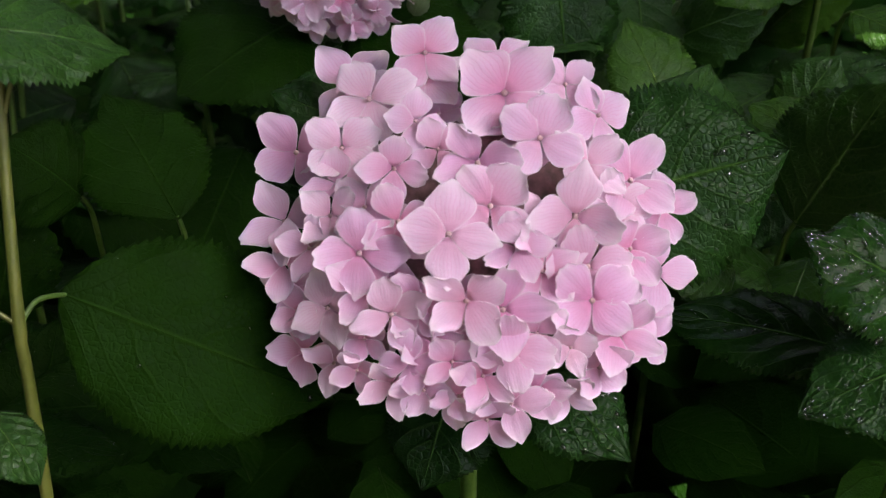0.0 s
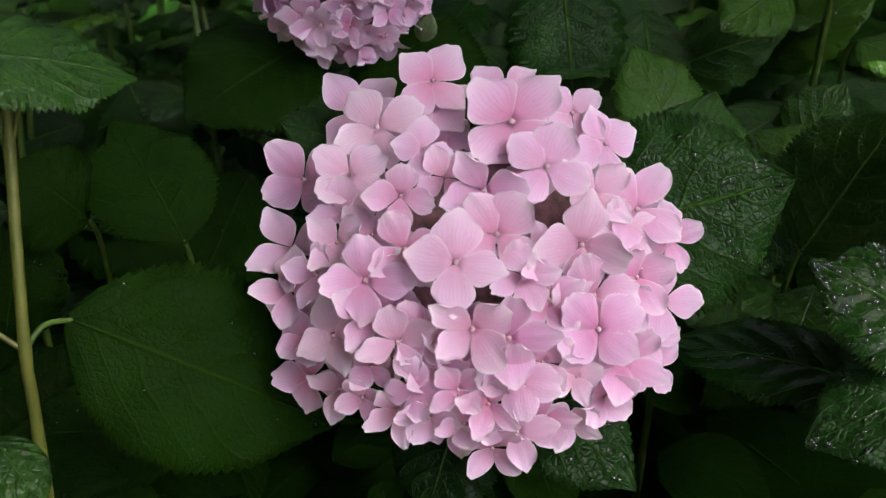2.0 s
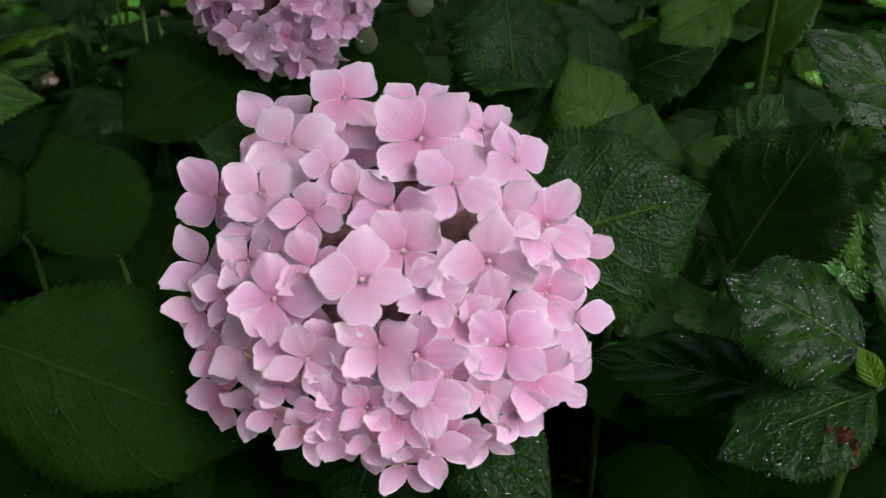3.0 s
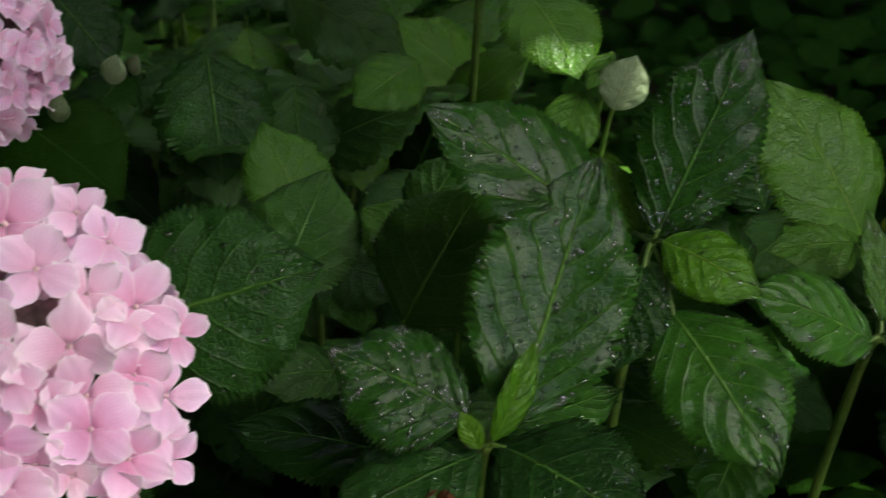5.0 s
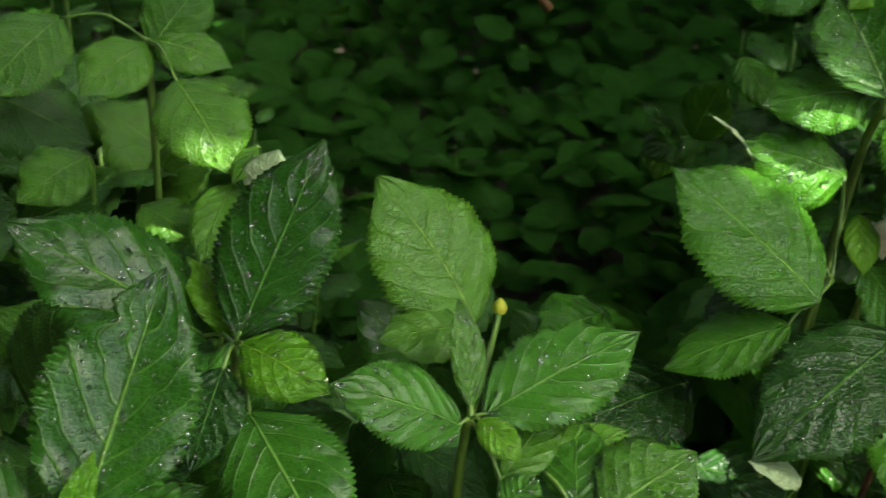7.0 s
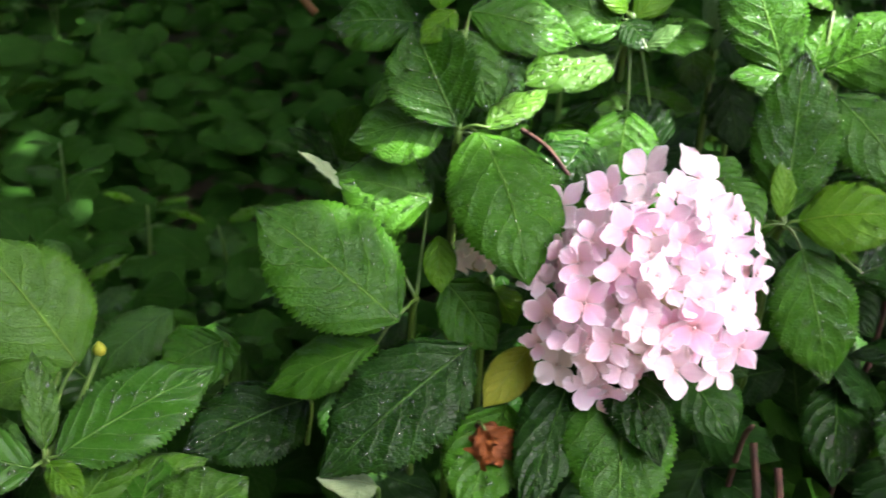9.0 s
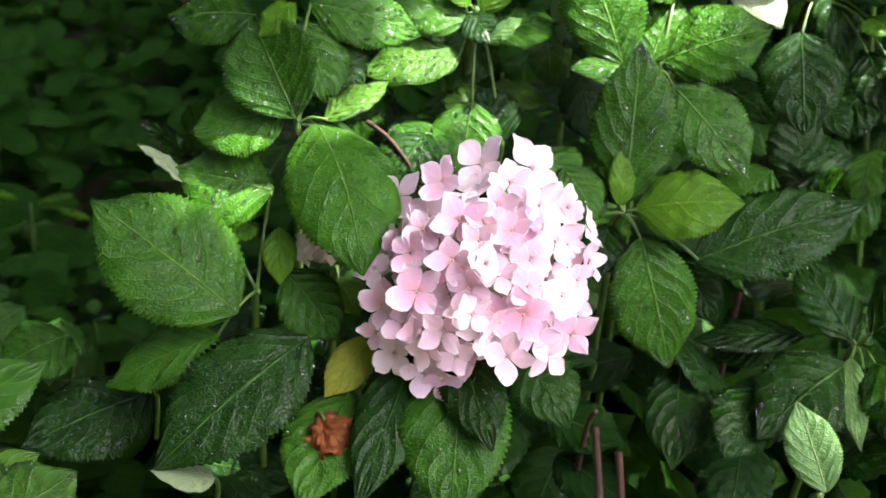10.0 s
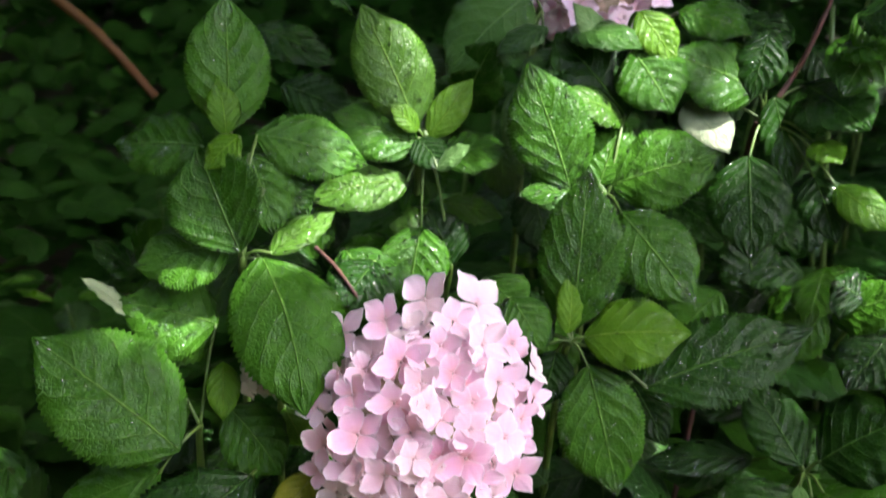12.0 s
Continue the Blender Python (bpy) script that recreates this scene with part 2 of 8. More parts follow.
_b.inputs["Coat Weight"].default_value, _b.inputs["Coat IOR"].default_value, _b.inputs["Coat Roughness"].default_value = 0.8, 1.6, 0.03


# builders
def from_arrays(name, verts, faces, uvs=None, smooth=True, rim=None):
    me = bpy.data.meshes.new(name)
    me.from_pydata(np.asarray(verts, float).tolist(), [], faces)
    if uvs is not None:
        lay = me.uv_layers.new(name="UVMap")
        loops = np.empty(len(me.loops), np.int32)
        me.loops.foreach_get("vertex_index", loops)
        lay.data.foreach_set("uv", np.asarray(uvs, np.float32)[loops].ravel())
    if smooth:
        me.polygons.foreach_set("use_smooth", [True] * len(me.polygons) if rim is None else [not k for k in rim])
    me.update()
    return me


def thing(name, label, category, at=(0, 0, 0), group=""):
    ob = new(name)
    ob.empty_display_size = 0.02
    ob.location = at
    return tagged(ob, label, category, group)


def child(name, me, mat, parent, m=None, label=""):
    """A mesh as a part of a thing; m is its pose in the world."""
    ob = new(name, me)
    if mat is not None and not me.materials:
        me.materials.append(mat)
    ob.parent = parent
    base = Matrix.Translation(parent.location) if parent.parent is None else parent.parent.matrix_basis @ parent.matrix_basis
    ob.matrix_basis = base.inverted() @ (m if m is not None else Matrix())
    if label:
        ob["label"] = label
    return ob


def sheet(nu, nv, thick=0.0):
    """Faces of a grid of nu by nv cells, with a second skin below it and a rim when it has a thickness."""
    idx = lambda i, j: i * (nv + 1) + j  # noqa: E731
    faces = [(idx(i, j), idx(i + 1, j), idx(i + 1, j + 1), idx(i, j + 1)) for i in range(nu) for j in range(nv)]
    if thick:
        n = (nu + 1) * (nv + 1)
        faces += [tuple(n + k for k in reversed(f)) for f in faces]
        for i in range(nu):
            faces += [(idx(i, 0), n + idx(i, 0), n + idx(i + 1, 0), idx(i + 1, 0)), (idx(i, nv), idx(i + 1, nv), n + idx(i + 1, nv), n + idx(i, nv))]
        for j in range(nv):
            faces += [(idx(0, j), idx(0, j + 1), n + idx(0, j + 1), n + idx(0, j)), (idx(nu, j), n + idx(nu, j), n + idx(nu, j + 1), idx(nu, j + 1))]
    return faces


NU = 90


def blade(length, width, arch=0.06, fold=0.12, curl=0.1, wave=0.02, bend=0.0, nu=NU, nv=10, seed=0, tooth=0.04, belly=0.85, bite=None):
    """An ovate, pointed, saw-edged leaf blade along +y with its upper face to +z: base at the origin, tip at y = length."""
    rng = np.random.default_rng(seed)
    u = np.linspace(0, 1, nu + 1)[:, None]
    s = np.linspace(-1, 1, nv + 1)[None, :]
    prof = np.sin(np.pi * np.clip(u, 0, 1) ** belly) ** 0.72 * (1 - 0.55 * np.clip((u - 0.72) / 0.28, 0, 1) ** 1.6)
    saw = 1 + tooth * (np.array((-1.0, 0.1, 0.9))[np.arange(nu + 1) % 3])[:, None] * np.abs(s) ** 6
    half = width / 2 * prof * saw * np.where(s < 0, 1 + rng.uniform(-0.06, 0.06), 1 + rng.uniform(-0.06, 0.06))
    if bite:
        at, deep, side = bite
        half = half * np.where(np.sign(s) == side, 1 - deep * np.exp(-((u - at) / 0.05) ** 2), 1)
    x = half * s + bend * length * np.sin(np.pi * u) * np.ones_like(s)
    y = length * (u + 0.012 * np.abs(s) ** 4 * np.ones_like(u)) * np.ones_like(s)
    ph = rng.uniform(0, 6.28, 4)
    z = arch * length * np.sin(np.pi * u ** 0.9) + fold * np.abs(half * s) - curl * width * prof * np.abs(s * saw) ** 3
    ripple = np.sin(u * 19 + ph[0] + np.sign(s) * ph[1]) + 0.6 * np.sin(u * 33 + ph[2] + s * 2)
    z = z + wave * width * ripple * np.abs(s * saw) ** 2.2
    q = (u * 8.5 - 2.3 * np.abs(s) ** 1.25 + 0.42 * (s > 0)) % 1
    z = z + 0.003 * width * np.sin(np.pi * q) * np.sin(np.pi * np.clip(np.abs(s), 0, 1)) * prof
    top = np.stack([x, y, z], -1).reshape(-1, 3)
    low = top - (0, 0, 0.00014)
    uv = np.stack([u * np.ones_like(s), (s * np.ones_like(u) + 1) / 2], -1).reshape(-1, 2)
    return np.concatenate([top, low]), sheet(nu, nv, 1), np.concatenate([uv, uv])


def stand(base, tip, normal):
    """The pose of a blade from base towards tip, its upper face to normal."""
    y = (Vector(tip) - Vector(base)).normalized()
    x = y.cross(Vector(normal)).normalized()
    z = x.cross(y)
    m = Matrix((x, y, z)).transposed().to_4x4()
    return Matrix.Translation(base) @ m


def bead_mesh(spots):
    """Flattened water beads at (place, normal, radius)."""
    ring, levels = 8, ((1.0, -0.15), (0.95, 0.35), (0.55, 0.75))
    verts, faces = [], []
    for p, n, r in spots:
        n = Vector(n).normalized()
        a = n.orthogonal().normalized()
        b = n.cross(a)
        o = len(verts)
        for w, h in levels:
            for k in range(ring):
                t = 2 * math.pi * k / ring
                verts.append(Vector(p) + r * (w * (a * math.cos(t) + b * math.sin(t)) + n * h * 0.7))
        verts.append(Vector(p) + n * r * 0.62)
        for lv in range(2):
            faces += [(o + lv * ring + k, o + lv * ring + (k + 1) % ring, o + (lv + 1) * ring + (k + 1) % ring, o + (lv + 1) * ring + k) for k in range(ring)]
        faces += [(o + 2 * ring + k, o + 2 * ring + (k + 1) % ring, o + 3 * ring) for k in range(ring)]
    return from_arrays("beads", verts, faces)


leaf_count = 0


def leaf(shoot, base, tip, width, normal, kind="mid", drops=0, name="leaf", **shape):
    """One leaf of a shoot, with its water beads where it is wet."""
    global leaf_count
    leaf_count += 1
    length = (Vector(tip) - Vector(base)).length
    shape.setdefault("seed", leaf_count)
    verts, faces, uvs = blade(length, width, **shape)
    skin = 2 * shape.get("nu", NU) * shape.get("nv", 10)
    ob = child(name, from_arrays(name, verts, faces, uvs, True, [k >= skin for k in range(len(faces))]), LEAF[kind], shoot, stand(base, tip, normal))
    if drops:
        rng = np.random.default_rng(leaf_count + 900)
        n_u, n_v = shape.get("nu", NU), shape.get("nv", 10)
        spots = []
        for _ in range(2 * drops):
            i, j = int(rng.integers(2, n_u - 2)), int(rng.integers(0, n_v))
            k = i * (n_v + 1) + j
            fu, fv = rng.uniform(0, 1, 2)
            p = verts[k] * (1 - fu) * (1 - fv) + verts[k + n_v + 1] * fu * (1 - fv) + verts[k + 1] * (1 - fu) * fv + verts[k + n_v + 2] * fu * fv
            n = np.cross(verts[k + 1] - verts[k], verts[k + n_v + 1] - verts[k])
            n = n if n[2] > 0 else -n
            spots.append((p, n, 0.0007 + 0.0011 * rng.uniform() ** 2))
        beads = child("rain_water", bead_mesh(spots), WATER, shoot, stand(base, tip, normal), "clear rain beads")
        beads["kind"] = "stuff"
    return ob


def tube_mesh(points, r0, r1, sides=8, name="stem", knot=0.0):
    """A tapered, slightly knotted tube along a smooth line through the points."""
    pts = [Vector(p) for p in points]
    line = []
    for i in range(len(pts) - 1):
        a, b, c, d = pts[max(i - 1, 0)], pts[i], pts[i + 1], pts[min(i + 2, len(pts) - 1)]
        for k in range(6):
            t = k / 6
            line.append(0.5 * (2 * b + (c - a) * t + (2 * a - 5 * b + 4 * c - d) * t * t + (3 * b - 3 * c + d - a) * t ** 3))
    line.append(pts[-1])
    verts, faces = [], []
    side = Vector((1, 0.2, 0.1))
    for i, p in enumerate(line):
        f = (line[min(i + 1, len(line) - 1)] - line[max(i - 1, 0)]).normalized()
        side = (side - f * side.dot(f)).normalized()
        up = f.cross(side)
        r = r0 + (r1 - r0) * i / (len(line) - 1)
        r *= 1 + knot * (i % 6 == 0)
        verts += [p + r * (side * math.cos(2 * math.pi * k / sides) + up * math.sin(2 * math.pi * k / sides)) for k in range(sides)]
    for i in range(len(line) - 1):
        faces += [(i * sides + k, i * sides + (k + 1) % sides, (i + 1) * sides + (k + 1) % sides, (i + 1) * sides + k) for k in range(sides)]
    faces += [tuple(reversed(range(sides))), tuple((len(line) - 1) * sides + k for k in range(sides))]
    return from_arrays(name, verts, faces)


def stem(shoot, points, r0=0.004, r1=0.003, mat=None, name="stem", knot=0.12):
    return child(name, tube_mesh(points, r0, r1, 8, name, knot), mat or STEM, shoot)


def petal_arrays(length, width, cup, spin, lift, seed, nu=9, nv=12):
    """An obovate petal along +y: narrow at the claw, widest past the middle, with a blunt, slightly ragged end."""
    rng = np.random.default_rng(seed)
    # a narrow outer row of cells keeps the rim crisp
    u = np.append(np.linspace(0, 0.975, nu) ** 0.8, 1.0)[:, None]
    s = np.concatenate([[-1.0], np.linspace(-0.97, 0.97, nv - 1), [1.0]])[None, :]
    wide, blunt = rng.uniform(0.54, 0.64), rng.uniform(0.62, 0.78)
    prof = np.where(u < wide, 0.13 + 0.87 * np.sin(np.pi / 2 * np.clip(u / wide, 0, 1)) ** 0.95, 1 - (1 - blunt) * (np.clip(u - wide, 0, 1) / (1 - wide)) ** 2)
    ragged = 1 + (rng.uniform(-0.018, 0.014, (1, nv + 1)) + 0.028 * np.sin(s * rng.uniform(4, 9) + rng.uniform(0, 6))) * u ** 2
    point = rng.uniform(-0.08, 0.16)
    skew = rng.uniform(-0.10, 0.10)
    x = width / 2 * prof * s * (1 + rng.uniform(-0.06, 0.06)) + skew * length * u ** 2
    y = length * u * (1 - rng.uniform(0.2, 0.3) * np.abs(s) ** 2.3 * u ** 1.2 + point * np.exp(-(s * 2.6) ** 2) * u ** 3) * ragged
    ph = rng.uniform(0, 6.28, 3)
    z = lift * length * u ** 1.5 + cup * length * (u * (1 - u)) * 1.2 + cup * 0.5 * width * s ** 2 * prof
    z = z + 0.045 * length * np.sin(s * 2.6 + ph[0] + 2 * u) * u ** 2 + 0.010 * length * np.sin(6 * s + ph[1]) * u ** 3
    z = z - rng.uniform(-0.04, 0.05) * length * np.clip((u - 0.6) / 0.4, 0, 1) ** 2 + 0.02 * length * np.cos(s * 9 + ph[2]) * u * (1 - np.abs(s))
    p = np.stack([x, y + 0.0012, z * np.ones_like(x)], -1).reshape(-1, 3)
    p = np.concatenate([p, p - (0, 0, 0.00012)])
    c, q = math.cos(spin), math.sin(spin)
    p = p @ np.array([[c, q, 0], [-q, c, 0], [0, 0, 1]])
    uv = np.stack([u * np.ones_like(s), (s * np.ones_like(u) + 1) / 2], -1).reshape(-1, 2)
    return p, [tuple(reversed(f)) for f in sheet(nu, nv, 1)], np.concatenate([uv, uv])


def floret_mesh(seed, petals=4, size=0.038, cup=0.1, lift=0.12, mat=None):
    """Broad overlapping sepals round a small bead; +z faces out."""
    rng = np.random.default_rng(seed)
    verts, faces, uvs, rim, o = [], [], [], [], 0
    for k in range(petals):
        ln = size / 2 * rng.uniform(0.9, 1.08)
        p, f, uv = petal_arrays(ln, size * 0.47 * rng.uniform(0.78, 1.15), cup * rng.uniform(-1.4, 1.1), 2 * math.pi * k / petals - math.pi / 2 + rng.uniform(-0.16, 0.16),
                                lift + rng.uniform(-0.22, 0.28), seed * 7 + k)
        p = p + (0, 0, 0.0006 * (k % 2))
        verts.append(p), uvs.append(uv)
        faces += [tuple(o + i for i in face) for face in f]
        rim += [i >= 2 * 9 * 12 for i in range(len(f))]
        o += len(p)
    petal_faces = len(faces)
    r = size * 0.034
    for lv, (w, h) in enumerate(((0.9, 0.0), (1.0, 0.6), (0.6, 1.3))):
        verts.append(np.array([(r * w * math.cos(a), r * w * math.sin(a), r * h) for a in np.linspace(0, 2 * math.pi, 7)[:6]]))
        uvs.append(np.zeros((6, 2)))
    faces += [(o + lv * 6 + k, o + lv * 6 + (k + 1) % 6, o + lv * 6 + 6 + (k + 1) % 6, o + lv * 6 + 6 + k) for lv in range(2) for k in range(6)]
    faces.append(tuple(o + 12 + k for k in range(6)))
    me = from_arrays("floret", np.concatenate(verts), faces, np.concatenate(uvs), True, rim + [False] * (len(faces) - petal_faces))
    me.materials.append(mat or PETAL), me.materials.append(EYE_MAT)
    me.polygons.foreach_set("material_index", [0] * petal_faces + [1] * (len(faces) - petal_faces))
    return me


def head_pose(centre, out):
    z = Vector(out).normalized()
    x = Vector((0, 0, 1)).cross(z).normalized()
    return Matrix.Translation(centre) @ Matrix((x, z.cross(x), z)).transposed().to_4x4()


class FlowerHead:
    """A mophead: florets on short stalks over a rounded dome of the given radii; out is where the dome faces."""

    def __init__(self, shoot, centre, out, across, deep, meshes, size, seed):
        self.m, self.across, self.deep, self.meshes, self.size = head_pose(centre, out), across, deep, meshes, size
        self.rng = np.random.default_rng(seed)
        n, k = 20, 12
        verts = [(0.74 * across * math.cos(a) * math.sin(t), 0.74 * across * math.sin(a) * math.sin(t), 0.7 * deep * math.cos(t) - 0.012)
                 for t in np.linspace(0.02, 2.3, k) for a in np.linspace(0, 2 * math.pi, n + 1)[:n]]
        faces = [(i * n + j, i * n + (j + 1) % n, (i + 1) * n + (j + 1) % n, (i + 1) * n + j) for i in range(k - 1) for j in range(n)]
        me = from_arrays("flower_head", verts, faces)
        self.core = child("flower_head", me, CORE if meshes is FLORETS else CORE_PALE, shoot, self.m)
        self.used = []

    def seat(self, at, n, along, size, me):
        x = (along - n * along.dot(n)).normalized()
        turn = Matrix((x, n.cross(x), n)).transposed().to_4x4()
        self.used.append((Vector((at.x / self.across, at.y / self.across, at.z / self.deep)), size))
        return child("floret", me, None, self.core, self.m @ Matrix.Translation(at) @ turn @ Matrix.Scale(size / 0.038, 4))

    def put(self, at, facing, along, size, lift):
        """One floret at a place of the dome, facing out along its own axis; lift picks how far its sepals rise."""
        row = min(range(len(LIFTS)), key=lambda k: abs(LIFTS[k] - lift))
        row = [k for k in range(len(self.meshes)) if k % len(LIFTS) == row]
        return self.seat(Vector(at), Vector(facing).normalized(), Vector(along), size, self.meshes[row[int(self.rng.integers(len(row)))]])

    def add(self, az, pol, spin, size, sink=0.0, tilt=0.0):
        a, p = radians(az), radians(pol)
        d = Vector((math.cos(a) * math.sin(p), math.sin(a) * math.sin(p), math.cos(p)))
        at = Vector((d.x * self.across, d.y * self.across, d.z * self.deep)) * (1 - sink)
        n = Vector((d.x / self.across, d.y / self.across, d.z / self.deep)).normalized()
        n = (n + Vector((0, 0, 0.8 * (1 - d.z)))).normalized()
        n = (n + Vector((self.rng.normal(), self.rng.normal(), self.rng.normal())) * tilt).normalized()
        x = Vector((0, 1, 0)).cross(n).normalized()
        return self.seat(at, n, x * math.cos(radians(spin)) + n.cross(x) * math.sin(radians(spin)), size, self.meshes[int(self.rng.integers(len(self.meshes)))])

    def fill(self, count, limit=115, sink=0.06, gap=0.75, tilt=0.25, deep=0.0):
        made = 0
        for _ in range(count * 30):
            pol = math.degrees(math.acos(1 - self.rng.uniform() * (1 - math.cos(radians(limit)))))
            az = self.rng.uniform(0, 360)
            a, p = radians(az), radians(pol)
            d = Vector((math.cos(a) * math.sin(p), math.sin(a) * math.sin(p), math.cos(p)))
            size = self.size * self.rng.uniform(0.8, 1.15)
            if any((d - e).length * self.across < gap * 0.5 * (size + z) * 0.8 for e, z in self.used):
                continue
            self.add(az, pol, self.rng.uniform(0, 90), size, deep + sink * self.rng.uniform(0, 2), tilt)
            made += 1
            if made == count:
                break


# stalk brown, darkened to paint the shade between the florets
CORE = plain_material("flower_core", (0.05, 0.06, 0.025), (0.34, 0.20, 0.20), 0.8, 120.0)
CORE_PALE = plain_material("pale_flower_core", (0.20, 0.20, 0.08), (0.75, 0.66, 0.42), 0.8, 160.0)
LIFTS = (0.0, 0.1, 0.2, 0.32)
FLORETS = [floret_mesh(k, 4, 0.038, 0.06 + 0.03 * (k % 3), LIFTS[k % 4], PETAL) for k in range(20)]
FLORETS_SUNLIT = [floret_mesh(k + 60, 4, 0.038, 0.09, LIFTS[k % 4], PETAL_SUNLIT) for k in range(4)]
FLORETS_PALE = [floret_mesh(k + 40, 4, 0.038, 0.09, LIFTS[k % 4], PETAL_PALE) for k in range(12)]


def bud(shoot, at, r):
    """A closed round bud with a short point."""
    n, rows = 12, ((0.2, -1.0), (0.75, -0.7), (1.0, 0.0), (0.8, 0.6), (0.4, 1.0), (0.08, 1.35))
    verts = [(r * w * math.cos(2 * math.pi * k / n), r * w * math.sin(2 * math.pi * k / n), r * h) for w, h in rows for k in range(n)]
    faces = [(i * n + k, i * n + (k + 1) % n, (i + 1) * n + (k + 1) % n, (i + 1) * n + k) for i in range(len(rows) - 1) for k in range(n)]
    faces += [tuple(reversed(range(n))), tuple((len(rows) - 1) * n + k for k in range(n))]
    return child("bud", from_arrays("bud", verts, faces), LEAF["yellow"], shoot, Matrix.Translation(at), "small yellow bud")


# shoots and flowers

shoot = thing("hydrangea_shoot", "hydrangea shoot carrying a large pink mophead over wet dark leaves", "shrub shoot", (0.016, 0.848, 0.000), "hydrangea shoots")
stem(shoot, [(0.016, 0.848, 0.000), (0.005, 0.705, 0.520), (-0.003, 0.614, 0.886), (-0.004, 0.588, 0.946)], 0.0060, 0.0045)
head = FlowerHead(shoot, (-0.005, 0.567, 0.966), (-0.034, -0.793, 0.609), 0.090, 0.058, FLORETS, 0.032, 3)
head.put((-0.0479, 0.0510, 0.0365), (-0.12, -0.11, 0.99), (0.88, 0.44, 0.15), 0.0419, 0.10)
head.put((-0.0261, 0.0369, 0.0515), (0.05, -0.09, 1.00), (0.14, 0.99, 0.08), 0.0258, 0.10)
head.put((-0.0238, 0.0737, 0.0359), (0.08, 0.07, 0.99), (0.63, 0.77, -0.11), 0.0358, 0.10)
head.put((-0.0602, 0.0663, 0.0119), (-0.16, 0.04, 0.99), (0.64, 0.76, 0.08), 0.0400, 0.10)
head.put((-0.0228, 0.0630, 0.0314), (0.03, 0.20, 0.98), (0.73, 0.67, -0.16), 0.0321, 0.20)
head.put((0.0124, 0.0515, 0.0490), (-0.02, -0.19, 0.98), (0.60, 0.78, 0.17), 0.0483, 0.05)
head.put((0.0091, 0.0716, 0.0306), (-0.02, 0.24, 0.97), (-0.72, 0.67, -0.19), 0.0361, 0.10)
head.put((0.0279, 0.0302, 0.0535), (0.07, -0.07, 1.00), (0.47, 0.88, 0.03), 0.0402, 0.05)
head.put((0.0398, 0.0611, 0.0340), (0.13, -0.01, 0.99), (0.69, 0.72, -0.08), 0.0319, 0.35)
head.put((0.0546, 0.0467, 0.0349), (0.52, 0.07, 0.85), (0.78, 0.37, -0.50), 0.0342, 0.10)
head.put((0.0492, 0.0204, 0.0482), (0.26, -0.04, 0.96), (0.63, 0.76, -0.14), 0.0330, 0.20)
head.put((0.0686, 0.0160, 0.0397), (0.28, -0.07, 0.96), (0.48, 0.88, -0.07), 0.0409, 0.10)
head.put((0.0636, 0.0041, 0.0410), (0.24, -0.16, 0.96), (0.90, 0.42, -0.16), 0.0333, 0.15)
head.put((0.0847, 0.0061, 0.0268), (0.21, -0.11, 0.97), (0.91, 0.40, -0.15), 0.0291, 0.15)
head.put((0.0437, -0.0034, 0.0533), (0.03, -0.49, 0.87), (0.99, -0.08, -0.09), 0.0409, 0.25)
head.put((-0.0344, 0.0153, 0.0527), (0.08, -0.57, 0.82), (0.98, -0.09, -0.15), 0.0316, 0.30)
head.put((-0.0585, 0.0270, 0.0405), (-0.04, -0.17, 0.98), (0.68, 0.72, 0.15), 0.0338, 0.10)
head.put((-0.0824, 0.0306, 0.0171), (-0.32, -0.16, 0.94), (0.78, 0.52, 0.35), 0.0405, 0.15)
head.put((-0.0316, -0.0079, 0.0522), (0.07, -0.40, 0.92), (0.86, 0.49, 0.15), 0.0350, 0.20)
head.put((-0.0096, -0.0148, 0.0616), (0.02, -0.05, 1.00), (0.14, 0.99, 0.04), 0.0402, 0.10)
head.put((0.0075, -0.0013, 0.0578), (-0.01, -0.17, 0.99), (0.69, 0.71, 0.13), 0.0406, 0.05)
head.put((0.0015, 0.0181, 0.0556), (0.01, -0.58, 0.82), (0.94, 0.29, 0.19), 0.0375, 0.35)
head.put((-0.0479, -0.0216, 0.0492), (-0.10, -0.28, 0.95), (0.99, -0.01, 0.10), 0.0399, 0.15)
head.put((-0.0856, -0.0023, 0.0179), (-0.41, -0.20, 0.89), (0.82, 0.34, 0.46), 0.0375, 0.20)
head.put((-0.0628, -0.0028, 0.0356), (-0.18, -0.21, 0.96), (0.66, 0.70, 0.28), 0.0287, 0.20)
head.put((-0.0721, -0.0167, 0.0299), (-0.38, -0.18, 0.91), (0.25, 0.92, 0.29), 0.0277, 0.20)
head.put((-0.0597, 0.0110, 0.0363), (-0.09, -0.24, 0.97), (0.98, 0.18, 0.13), 0.0314, 0.20)
head.put((-0.0850, -0.0219, 0.0192), (-0.25, -0.08, 0.96), (0.97, 0.03, 0.26), 0.0333, 0.10)
head.put((0.0193, -0.0175, 0.0525), (0.07, -0.28, 0.96), (0.93, 0.38, 0.04), 0.0300, 0.25)
head.put((0.0690, -0.0140, 0.0380), (0.29, -0.31, 0.90), (0.80, 0.60, -0.04), 0.0308, 0.30)
head.put((0.0500, -0.0238, 0.0450), (0.07, -0.31, 0.95), (0.97, 0.23, 0.01), 0.0376, 0.10)
head.put((0.0815, -0.0225, 0.0285), (0.26, -0.15, 0.95), (0.96, 0.07, -0.25), 0.0374, 0.10)
head.put((-0.0332, -0.0471, 0.0461), (0.03, -0.42, 0.91), (0.94, 0.32, 0.12), 0.0337, 0.20)
